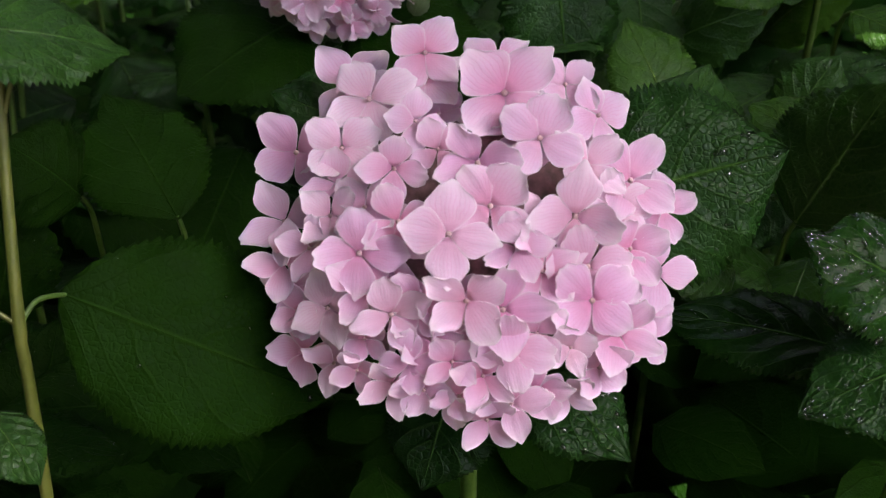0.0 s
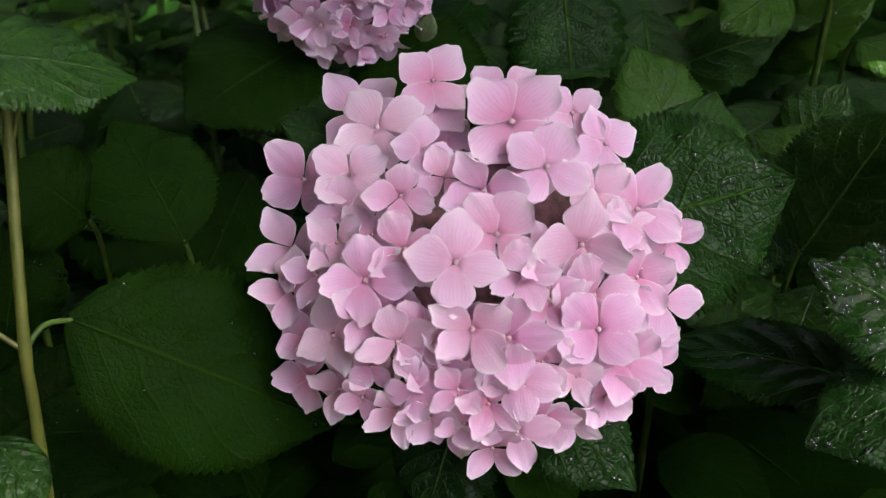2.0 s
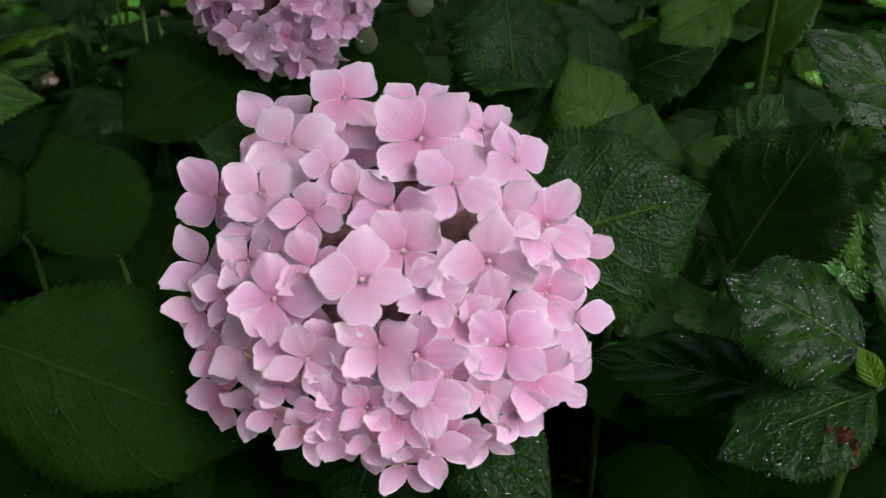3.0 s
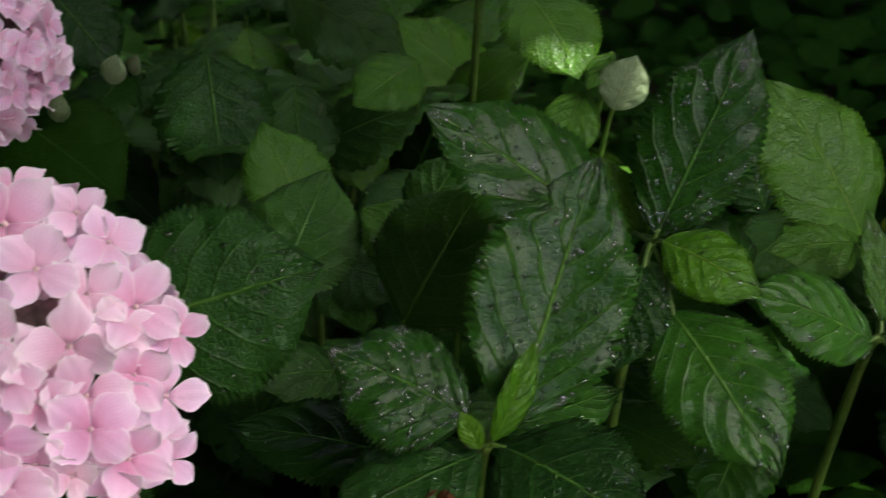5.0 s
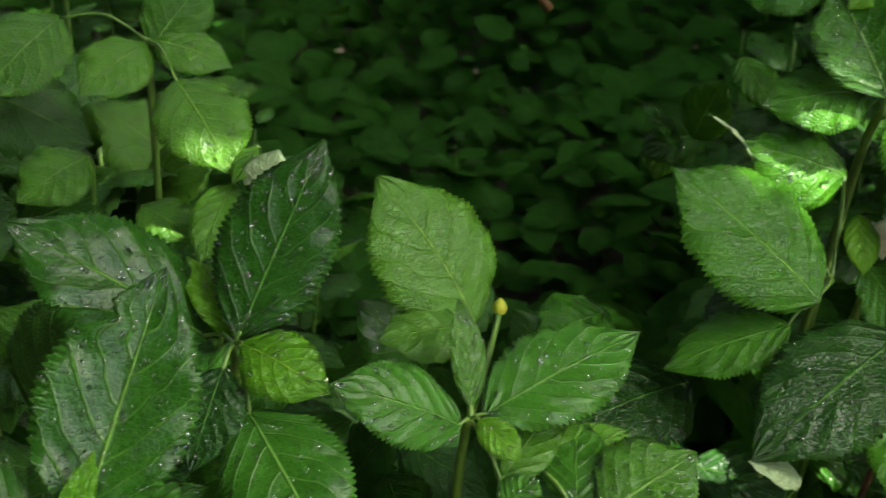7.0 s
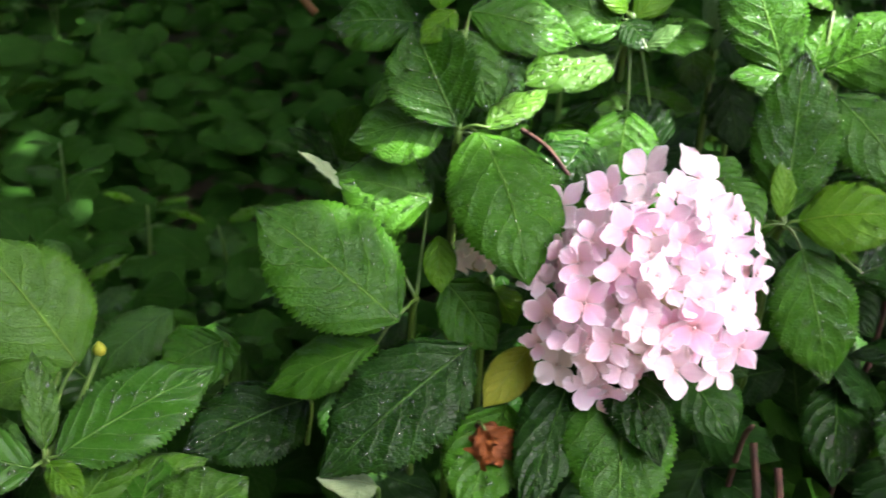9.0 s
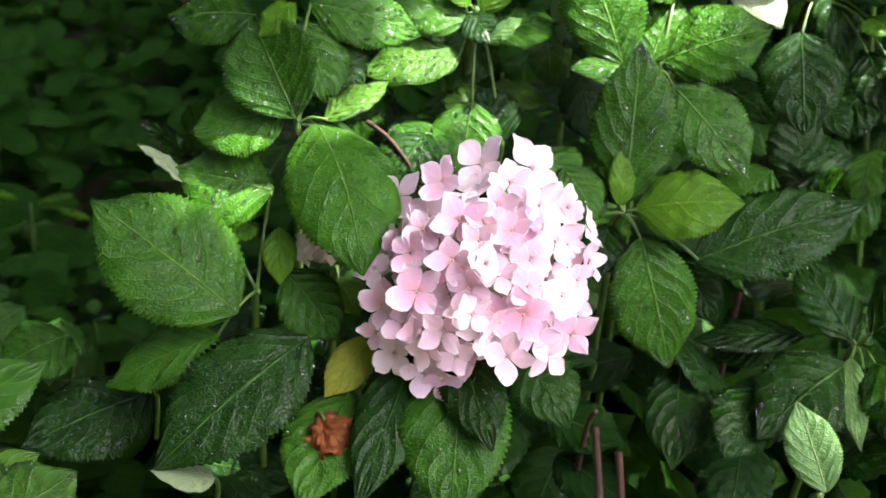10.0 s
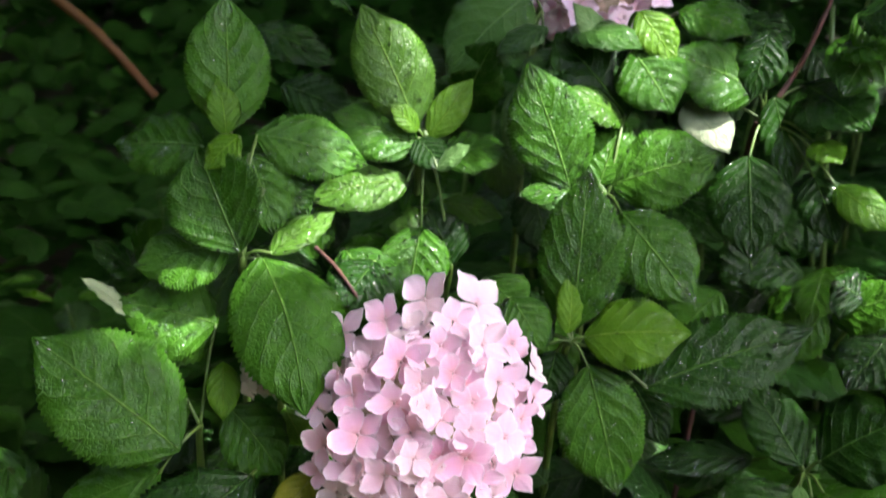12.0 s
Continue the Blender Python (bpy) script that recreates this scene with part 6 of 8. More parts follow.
stem(shoot_left_behind, [(0.155, 0.861, 0.894), (0.152, 0.859, 0.892), (0.147, 0.856, 0.886)], 0.0014, 0.0011, name="petiole", knot=0.0)
leaf(shoot_left_behind, (0.1568, 0.8622, 0.8974), (0.1650, 0.8740, 0.9256), 0.020, (-0.16, -0.89, 0.42), "pale")
leaf(shoot_left_behind, (0.1564, 0.8572, 0.8861), (0.1820, 0.7782, 0.8619), 0.048, (-0.08, -0.31, 0.95), "mid")
stem(shoot_left_behind, [(0.155, 0.861, 0.894), (0.156, 0.859, 0.891), (0.157, 0.855, 0.885)], 0.0014, 0.0011, name="petiole", knot=0.0)

shoot_back_flower = thing("hydrangea_shoot", "hydrangea shoot carrying a pink mophead in the shade behind", "shrub shoot", (-0.065, 1.224, 0.000), "hydrangea shoots")
stem(shoot_back_flower, [(-0.065, 1.224, 0.000), (-0.076, 1.081, 0.524), (-0.084, 0.990, 0.893), (-0.085, 0.964, 0.953)], 0.0040, 0.0026)
head_shade = FlowerHead(shoot_back_flower, (-0.098, 0.963, 1.013), (0.069, -0.880, 0.469), 0.068, 0.052, FLORETS, 0.030, 29)
head_shade.fill(130, 118, 0.1, 0.3, 0.35)
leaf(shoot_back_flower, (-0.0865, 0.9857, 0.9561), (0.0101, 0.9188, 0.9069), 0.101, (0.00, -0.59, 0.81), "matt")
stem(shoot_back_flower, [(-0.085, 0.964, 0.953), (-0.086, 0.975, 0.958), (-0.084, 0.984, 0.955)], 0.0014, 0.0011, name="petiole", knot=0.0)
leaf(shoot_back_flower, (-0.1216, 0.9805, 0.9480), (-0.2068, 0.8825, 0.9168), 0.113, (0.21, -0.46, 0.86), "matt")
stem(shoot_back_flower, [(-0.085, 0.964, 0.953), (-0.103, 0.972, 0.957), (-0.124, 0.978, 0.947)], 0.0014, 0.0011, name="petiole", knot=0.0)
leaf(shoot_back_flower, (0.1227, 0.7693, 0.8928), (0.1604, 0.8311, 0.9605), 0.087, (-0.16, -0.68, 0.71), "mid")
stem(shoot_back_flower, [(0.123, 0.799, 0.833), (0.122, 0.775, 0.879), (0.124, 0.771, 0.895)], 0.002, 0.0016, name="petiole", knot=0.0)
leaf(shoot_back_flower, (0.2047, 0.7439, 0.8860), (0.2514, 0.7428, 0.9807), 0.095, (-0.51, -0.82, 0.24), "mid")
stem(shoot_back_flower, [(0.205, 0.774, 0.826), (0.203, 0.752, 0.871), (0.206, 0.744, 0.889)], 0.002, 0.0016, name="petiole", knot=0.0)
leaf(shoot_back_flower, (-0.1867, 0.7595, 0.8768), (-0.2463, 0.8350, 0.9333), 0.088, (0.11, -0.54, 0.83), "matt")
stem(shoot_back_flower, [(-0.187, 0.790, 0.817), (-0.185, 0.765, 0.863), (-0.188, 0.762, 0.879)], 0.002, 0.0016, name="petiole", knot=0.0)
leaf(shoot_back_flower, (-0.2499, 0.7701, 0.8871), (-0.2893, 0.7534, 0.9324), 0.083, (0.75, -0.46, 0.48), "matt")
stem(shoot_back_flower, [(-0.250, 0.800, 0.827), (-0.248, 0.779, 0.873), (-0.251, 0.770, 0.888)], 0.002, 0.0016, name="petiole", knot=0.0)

shoot_pale = thing("hydrangea_shoot", "hydrangea shoot with pale young leaf pairs in the shade", "shrub shoot", (0.018, 1.469, 0.000), "hydrangea shoots")
stem(shoot_pale, [(0.018, 1.469, 0.000), (0.007, 1.326, 0.509), (-0.001, 1.235, 0.865), (-0.002, 1.209, 0.925)], 0.0040, 0.0026)
leaf(shoot_pale, (0.0016, 0.9651, 0.9827), (0.0085, 0.9521, 1.0100), 0.019, (-0.14, -0.91, -0.40), "pale", nu=16, nv=4)
leaf(shoot_pale, (0.0170, 0.9681, 0.9897), (0.0234, 0.9529, 1.0093), 0.013, (-0.61, -0.71, -0.36), "pale", nu=16, nv=4)
leaf(shoot_pale, (-0.0395, 0.9534, 0.9568), (-0.0318, 0.9409, 0.9824), 0.017, (-0.19, -0.90, -0.38), "pale", nu=16, nv=4)
leaf(shoot_pale, (0.1583, 0.9671, 0.9568), (0.1617, 0.9505, 0.9727), 0.008, (-0.98, -0.22, -0.02), "pale", nu=16, nv=4)
leaf(shoot_pale, (0.2849, 0.8944, 0.8492), (0.2855, 0.8851, 0.8793), 0.019, (-0.17, -0.94, -0.29), "pale", nu=16, nv=4)
leaf(shoot_pale, (0.2925, 0.8905, 0.8449), (0.2929, 0.8781, 0.8676), 0.013, (-0.48, -0.77, -0.41), "pale", nu=16, nv=4)
leaf(shoot_hidden, (0.9355, 0.8101, 0.9559), (0.9448, 0.7524, 0.9301), 0.040, (0.14, -0.39, 0.91), "wet", 22, nu=28, nv=6, arch=0.06)
leaf(shoot_back, (1.1242, 0.8396, 1.2001), (1.0501, 0.8177, 1.1840), 0.044, (-0.14, -0.23, 0.96), "mid", 4, nu=28, nv=6, arch=0.06)
leaf(shoot_lower_right, (1.2589, 0.6332, 1.0041), (1.2969, 0.5909, 1.0400), 0.046, (-0.80, -0.26, 0.54), "glossy", 19, nu=28, nv=6, arch=0.06)
leaf(shoot_back, (0.9652, 0.9855, 1.1722), (1.0387, 0.9272, 1.1700), 0.060, (-0.34, -0.46, 0.82), "mid", 8, nu=28, nv=6, arch=0.06)
leaf(shoot_brown, (1.3125, 0.7142, 1.0118), (1.2646, 0.6702, 0.9775), 0.048, (-0.48, -0.15, 0.86), "glossy", 5, nu=28, nv=6, arch=0.06)
leaf(shoot_far_right, (1.0976, 0.8540, 0.9616), (1.1419, 0.8141, 0.9883), 0.042, (-0.62, -0.17, 0.77), "light", 17, nu=28, nv=6, arch=0.06)
leaf(shoot_hidden, (0.9886, 0.8915, 0.9188), (1.0341, 0.8478, 0.9693), 0.054, (-0.83, -0.37, 0.42), "wet", 6, nu=28, nv=6, arch=0.06)
leaf(shoot_top, (0.8646, 0.9139, 1.1729), (0.9167, 0.8582, 1.1536), 0.046, (-0.37, -0.60, 0.71), "wet", 21, nu=28, nv=6, arch=0.06)
leaf(shoot_far_right, (1.1430, 0.7853, 1.1002), (1.1853, 0.7483, 1.0894), 0.037, (-0.30, -0.57, 0.77), "wet", 17, nu=28, nv=6, arch=0.06)
leaf(shoot_lower_right, (1.2452, 0.7291, 0.9705), (1.2397, 0.6957, 0.9297), 0.041, (-0.62, -0.56, 0.54), "wet", 1, nu=28, nv=6, arch=0.06)
leaf(shoot_hidden, (0.8569, 0.9529, 0.9875), (0.8132, 0.9073, 0.9541), 0.048, (0.09, -0.64, 0.76), "light", 18, nu=28, nv=6, arch=0.06)
leaf(shoot_brown, (1.2997, 0.7191, 1.2166), (1.3057, 0.6527, 1.2163), 0.039, (-0.47, -0.05, 0.88), "glossy", 10, nu=28, nv=6, arch=0.06)
leaf(shoot_far_right, (1.0848, 0.8136, 0.9618), (1.1307, 0.7904, 0.9893), 0.038, (-0.54, -0.07, 0.84), "wet", 10, nu=28, nv=6, arch=0.06)
leaf(shoot_brown, (1.3012, 0.8307, 1.0627), (1.3361, 0.7928, 1.1038), 0.051, (-0.84, -0.27, 0.46), "wet", 10, nu=28, nv=6, arch=0.06)
leaf(shoot_top, (1.0065, 0.8979, 1.0498), (1.0602, 0.8715, 1.0378), 0.043, (-0.02, -0.44, 0.90), "light", 14, nu=28, nv=6, arch=0.06)
leaf(shoot_top, (0.8628, 0.9997, 1.0859), (0.9349, 0.9659, 1.0718), 0.053, (-0.06, -0.48, 0.87), "wet", 4, nu=28, nv=6, arch=0.06)
leaf(shoot_top, (0.8981, 0.9079, 1.1461), (0.9608, 0.8632, 1.1468), 0.051, (-0.11, -0.15, 0.98), "light", 24, nu=28, nv=6, arch=0.06)
leaf(shoot_top, (0.9344, 0.9120, 1.2310), (0.8782, 0.8842, 1.2687), 0.038, (0.61, -0.21, 0.76), "glossy", 20, nu=28, nv=6, arch=0.06)
leaf(shoot_top, (0.9157, 0.8636, 0.9989), (0.9352, 0.8539, 1.0525), 0.043, (-0.48, -0.88, 0.01), "glossy", 21, nu=28, nv=6, arch=0.06)
leaf(shoot_hidden, (0.8208, 0.9077, 0.9121), (0.8837, 0.8688, 0.9619), 0.059, (-0.63, -0.03, 0.77), "glossy", 3, nu=28, nv=6, arch=0.06)
leaf(shoot_top, (1.0215, 0.8765, 1.1439), (1.0415, 0.8523, 1.2105), 0.059, (-0.85, -0.52, 0.07), "glossy", 3, nu=28, nv=6, arch=0.06)
leaf(shoot_back, (1.1017, 0.9013, 1.0552), (1.1048, 0.8684, 0.9916), 0.059, (0.14, -0.88, 0.46), "dark", 22, nu=28, nv=6, arch=0.06)
leaf(shoot_top, (0.9057, 0.8581, 1.0777), (0.9459, 0.8032, 1.1073), 0.036, (-0.50, 0.10, 0.86), "light", 13, nu=28, nv=6, arch=0.06)
leaf(shoot_brown, (1.3035, 0.7327, 0.9992), (1.2316, 0.7686, 1.0044), 0.054, (-0.19, -0.51, 0.84), "wet", 24, nu=28, nv=6, arch=0.06)
leaf(shoot_brown, (1.3356, 0.7252, 1.0066), (1.3166, 0.6516, 0.9740), 0.062, (-0.06, -0.39, 0.92), "glossy", 20, nu=28, nv=6, arch=0.06)
leaf(shoot_brown, (1.2930, 0.6280, 1.0381), (1.2652, 0.6031, 0.9919), 0.051, (-0.60, -0.50, 0.63), "wet", 4, nu=28, nv=6, arch=0.06)
leaf(shoot_brown, (1.2495, 0.8348, 1.0412), (1.2939, 0.7736, 1.0098), 0.055, (0.09, -0.40, 0.91), "wet", 14, nu=28, nv=6, arch=0.06)
leaf(shoot_hidden, (0.8949, 0.9032, 0.9113), (0.9378, 0.8480, 0.8954), 0.046, (-0.25, -0.44, 0.86), "glossy", nu=28, nv=6, arch=0.06)
leaf(shoot_right, (1.0336, 0.8913, 0.9091), (1.0922, 0.8415, 0.9101), 0.056, (-0.33, -0.36, 0.87), "wet", 7, nu=28, nv=6, arch=0.06)
leaf(shoot_brown, (1.3419, 0.8146, 1.1896), (1.3585, 0.7636, 1.1490), 0.049, (-0.31, -0.65, 0.69), "wet", 6, nu=28, nv=6, arch=0.06)
leaf(shoot_right, (1.0581, 0.7768, 0.9760), (1.0617, 0.7404, 0.9214), 0.059, (-0.48, -0.74, 0.46), "glossy", 18, nu=28, nv=6, arch=0.06)
leaf(shoot_top, (0.9718, 0.8998, 0.9894), (0.9008, 0.8883, 0.9577), 0.057, (-0.14, -0.79, 0.60), "light", 24, nu=28, nv=6, arch=0.06)
leaf(shoot_back, (1.1759, 0.8331, 1.1874), (1.2034, 0.7613, 1.1900), 0.041, (-0.61, -0.21, 0.76), "mid", 14, nu=28, nv=6, arch=0.06)
leaf(shoot_far_right, (1.1918, 0.6973, 1.0135), (1.1388, 0.6994, 0.9683), 0.059, (-0.52, -0.63, 0.58), "glossy", 6, nu=28, nv=6, arch=0.06)
leaf(shoot_top, (0.9001, 0.9493, 1.0650), (0.8936, 0.8921, 1.0119), 0.057, (0.18, -0.68, 0.71), "wet", 22, nu=28, nv=6, arch=0.06)
leaf(shoot_top, (0.9647, 0.9646, 1.1736), (0.9854, 0.9045, 1.1368), 0.047, (0.10, -0.50, 0.86), "glossy", 5, nu=28, nv=6, arch=0.06)
leaf(shoot_brown, (1.2041, 0.8305, 1.0558), (1.2254, 0.7463, 1.0359), 0.063, (-0.18, -0.27, 0.95), "wet", nu=28, nv=6, arch=0.06)
leaf(shoot_brown, (1.2239, 0.8371, 1.1827), (1.2052, 0.7889, 1.1361), 0.056, (-0.25, -0.62, 0.74), "wet", 6, nu=28, nv=6, arch=0.06)
leaf(shoot_back, (1.0888, 0.9461, 1.0795), (1.0776, 0.9084, 1.0398), 0.040, (-0.15, -0.70, 0.70), "light", 12, nu=28, nv=6, arch=0.06)
leaf(shoot_hidden, (0.8704, 0.8342, 0.9681), (0.8419, 0.8113, 0.9381), 0.040, (-0.15, -0.71, 0.69), "glossy", 10, nu=28, nv=6, arch=0.06)
leaf(shoot_brown, (1.2481, 0.7877, 1.2122), (1.2137, 0.7798, 1.1681), 0.052, (-0.72, -0.32, 0.62), "wet", 2, nu=28, nv=6, arch=0.06)
leaf(shoot_far_right, (1.0912, 0.8681, 1.0843), (1.1126, 0.8128, 1.0598), 0.041, (-0.17, -0.45, 0.88), "glossy", 12, nu=28, nv=6, arch=0.06)
leaf(shoot_lower_right, (1.2440, 0.7181, 0.9480), (1.2630, 0.6929, 1.0085), 0.053, (-0.79, 0.44, 0.43), "glossy", 12, nu=28, nv=6, arch=0.06)
leaf(shoot_brown, (1.2935, 0.8113, 1.0459), (1.3009, 0.7399, 1.0152), 0.051, (-0.35, -0.40, 0.85), "wet", 9, nu=28, nv=6, arch=0.06)
leaf(shoot_top, (0.9124, 0.8836, 1.1399), (0.9349, 0.8554, 1.1025), 0.037, (-0.15, -0.83, 0.54), "wet", 1, nu=28, nv=6, arch=0.06)
leaf(shoot_brown, (1.3427, 0.7681, 1.0540), (1.2887, 0.7664, 0.9992), 0.059, (-0.66, -0.37, 0.66), "wet", 20, nu=28, nv=6, arch=0.06)
leaf(shoot_brown, (1.3080, 0.7117, 1.2420), (1.3194, 0.6668, 1.2107), 0.040, (-0.57, -0.56, 0.60), "glossy", 13, nu=28, nv=6, arch=0.06)
leaf(shoot_hidden, (0.8817, 0.8313, 0.9420), (0.8043, 0.8160, 0.9276), 0.054, (-0.06, -0.50, 0.86), "wet", 2, nu=28, nv=6, arch=0.06)
leaf(shoot_back, (1.1071, 0.8423, 1.2198), (1.1391, 0.7671, 1.2139), 0.049, (-0.24, -0.18, 0.95), "mid", 8, nu=28, nv=6, arch=0.06)
leaf(shoot_right, (0.9880, 0.8420, 0.9297), (1.0325, 0.8192, 0.9630), 0.045, (-0.64, -0.15, 0.75), "glossy", 6, nu=28, nv=6, arch=0.06)
leaf(shoot_brown, (1.3127, 0.7714, 0.9650), (1.2275, 0.7912, 0.9662), 0.062, (-0.14, -0.66, 0.74), "wet", 18, nu=28, nv=6, arch=0.06)
leaf(shoot_far_right, (1.1616, 0.7948, 0.9917), (1.1590, 0.7268, 0.9669), 0.049, (-0.59, -0.26, 0.77), "wet", 15, nu=28, nv=6, arch=0.06)
leaf(shoot_brown, (1.2967, 0.6971, 1.2438), (1.3277, 0.6466, 1.2497), 0.047, (-0.56, -0.25, 0.79), "wet", 18, nu=28, nv=6, arch=0.06)
leaf(shoot_top, (0.8556, 0.9795, 1.2117), (0.9220, 0.9392, 1.1800), 0.055, (0.10, -0.51, 0.85), "wet", 22, nu=28, nv=6, arch=0.06)
leaf(shoot_back, (1.0792, 0.8807, 1.1026), (1.1222, 0.8462, 1.0832), 0.046, (-0.12, -0.59, 0.80), "mid", 3, nu=28, nv=6, arch=0.06)
leaf(shoot_brown, (1.3609, 0.7415, 1.1890), (1.3313, 0.7212, 1.1533), 0.043, (-0.25, -0.74, 0.63), "wet", 9, nu=28, nv=6, arch=0.06)
leaf(shoot_lower_right, (1.2085, 0.7756, 0.9168), (1.1945, 0.7018, 0.8868), 0.051, (-0.43, -0.27, 0.86), "wet", 11, nu=28, nv=6, arch=0.06)
leaf(shoot_top, (0.9743, 0.9325, 1.1302), (0.9172, 0.9026, 1.1099), 0.042, (0.05, -0.62, 0.78), "light", 12, nu=28, nv=6, arch=0.06)
leaf(shoot_lower_right, (1.2943, 0.6899, 0.9848), (1.2490, 0.6899, 0.9372), 0.048, (-0.50, -0.73, 0.47), "glossy", 18, nu=28, nv=6, arch=0.06)
leaf(shoot_brown, (1.3105, 0.8491, 1.2120), (1.2304, 0.8577, 1.2175), 0.052, (-0.02, -0.64, 0.77), "wet", 21, nu=28, nv=6, arch=0.06)
leaf(shoot_brown, (1.2581, 0.7407, 0.9772), (1.2526, 0.7665, 1.0432), 0.063, (-0.10, -0.93, 0.36), "wet", 14, nu=28, nv=6, arch=0.06)
leaf(shoot_top, (0.8706, 0.9345, 1.0091), (0.9056, 0.8759, 0.9882), 0.041, (-0.39, -0.51, 0.77), "wet", 4, nu=28, nv=6, arch=0.06)
leaf(shoot_right, (1.0754, 0.8784, 0.8953), (1.0051, 0.8576, 0.8778), 0.054, (-0.06, -0.52, 0.85), "wet", 5, nu=28, nv=6, arch=0.06)
leaf(shoot_top, (0.9859, 0.8666, 1.1163), (0.9457, 0.8154, 1.0748), 0.054, (-0.25, -0.48, 0.84), "glossy", 10, nu=28, nv=6, arch=0.06)
leaf(shoot_far_right, (1.1334, 0.7763, 1.1519), (1.0657, 0.7690, 1.1816), 0.041, (0.38, -0.59, 0.71), "light", 8, nu=28, nv=6, arch=0.06)
leaf(shoot_brown, (1.2963, 0.8471, 1.1385), (1.2241, 0.8425, 1.1137), 0.055, (-0.27, -0.41, 0.87), "wet", 10, nu=28, nv=6, arch=0.06)
leaf(shoot_top, (0.9589, 0.8266, 1.0353), (0.8829, 0.8135, 1.0508), 0.047, (0.23, -0.24, 0.94), "glossy", nu=28, nv=6, arch=0.06)
leaf(shoot_brown, (1.3294, 0.8167, 1.2030), (1.2552, 0.8429, 1.2023), 0.061, (-0.17, -0.47, 0.87), "wet", 3, nu=28, nv=6, arch=0.06)
leaf(shoot_back, (1.0828, 0.8327, 1.2240), (1.0356, 0.8337, 1.2030), 0.035, (-0.39, -0.31, 0.87), "mid", 23, nu=28, nv=6, arch=0.06)
leaf(shoot_hidden, (0.9249, 0.8999, 0.9241), (0.9349, 0.8670, 0.8704), 0.058, (0.20, -0.82, 0.54), "glossy", 6, nu=28, nv=6, arch=0.06)
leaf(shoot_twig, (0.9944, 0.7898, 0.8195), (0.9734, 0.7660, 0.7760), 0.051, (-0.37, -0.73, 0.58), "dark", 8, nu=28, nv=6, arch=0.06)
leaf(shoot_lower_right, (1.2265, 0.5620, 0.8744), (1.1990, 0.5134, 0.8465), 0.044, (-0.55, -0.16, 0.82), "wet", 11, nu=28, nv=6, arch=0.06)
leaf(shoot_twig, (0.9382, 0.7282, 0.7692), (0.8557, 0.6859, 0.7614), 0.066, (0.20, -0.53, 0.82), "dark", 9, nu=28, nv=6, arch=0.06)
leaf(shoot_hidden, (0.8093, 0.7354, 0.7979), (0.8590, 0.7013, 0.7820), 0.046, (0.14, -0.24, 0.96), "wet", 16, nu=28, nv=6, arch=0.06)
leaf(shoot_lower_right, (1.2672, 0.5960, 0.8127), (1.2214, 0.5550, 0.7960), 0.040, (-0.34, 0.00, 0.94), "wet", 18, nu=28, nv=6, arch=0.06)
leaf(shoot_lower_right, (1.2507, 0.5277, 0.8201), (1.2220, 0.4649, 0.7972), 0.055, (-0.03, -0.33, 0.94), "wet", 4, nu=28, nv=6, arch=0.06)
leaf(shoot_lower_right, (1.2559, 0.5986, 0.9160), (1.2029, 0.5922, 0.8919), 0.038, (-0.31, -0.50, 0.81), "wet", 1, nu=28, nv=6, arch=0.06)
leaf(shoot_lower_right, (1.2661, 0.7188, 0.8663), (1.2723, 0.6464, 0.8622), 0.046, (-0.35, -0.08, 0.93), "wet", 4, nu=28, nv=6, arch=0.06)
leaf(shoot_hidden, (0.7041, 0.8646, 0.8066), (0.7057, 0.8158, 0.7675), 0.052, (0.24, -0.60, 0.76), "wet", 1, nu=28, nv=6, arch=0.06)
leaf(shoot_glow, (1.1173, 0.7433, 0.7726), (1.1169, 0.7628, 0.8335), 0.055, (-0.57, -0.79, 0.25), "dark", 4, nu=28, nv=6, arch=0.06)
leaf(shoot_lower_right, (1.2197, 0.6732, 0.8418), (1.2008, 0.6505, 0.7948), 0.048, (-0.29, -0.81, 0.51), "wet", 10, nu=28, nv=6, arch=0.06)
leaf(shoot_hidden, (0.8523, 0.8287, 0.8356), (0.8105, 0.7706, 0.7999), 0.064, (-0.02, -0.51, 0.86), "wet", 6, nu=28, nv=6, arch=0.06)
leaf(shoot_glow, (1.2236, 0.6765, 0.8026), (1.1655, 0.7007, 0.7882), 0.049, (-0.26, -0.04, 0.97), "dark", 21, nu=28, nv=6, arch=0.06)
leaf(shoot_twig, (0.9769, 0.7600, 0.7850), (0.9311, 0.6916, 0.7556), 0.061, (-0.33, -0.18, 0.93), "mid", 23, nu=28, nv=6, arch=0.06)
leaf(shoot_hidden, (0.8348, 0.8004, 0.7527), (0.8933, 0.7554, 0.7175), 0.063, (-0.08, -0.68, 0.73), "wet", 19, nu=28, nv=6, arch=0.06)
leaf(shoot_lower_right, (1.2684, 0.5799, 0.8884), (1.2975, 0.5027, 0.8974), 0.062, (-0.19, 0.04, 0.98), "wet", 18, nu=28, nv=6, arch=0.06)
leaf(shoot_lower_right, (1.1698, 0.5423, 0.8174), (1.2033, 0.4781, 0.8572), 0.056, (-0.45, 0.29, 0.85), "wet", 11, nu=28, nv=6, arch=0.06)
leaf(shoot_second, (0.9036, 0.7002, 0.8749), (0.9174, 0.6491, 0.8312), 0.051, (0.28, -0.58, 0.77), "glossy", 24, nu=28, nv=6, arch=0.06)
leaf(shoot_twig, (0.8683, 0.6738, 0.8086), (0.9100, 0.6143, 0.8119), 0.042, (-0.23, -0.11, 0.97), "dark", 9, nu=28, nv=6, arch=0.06)
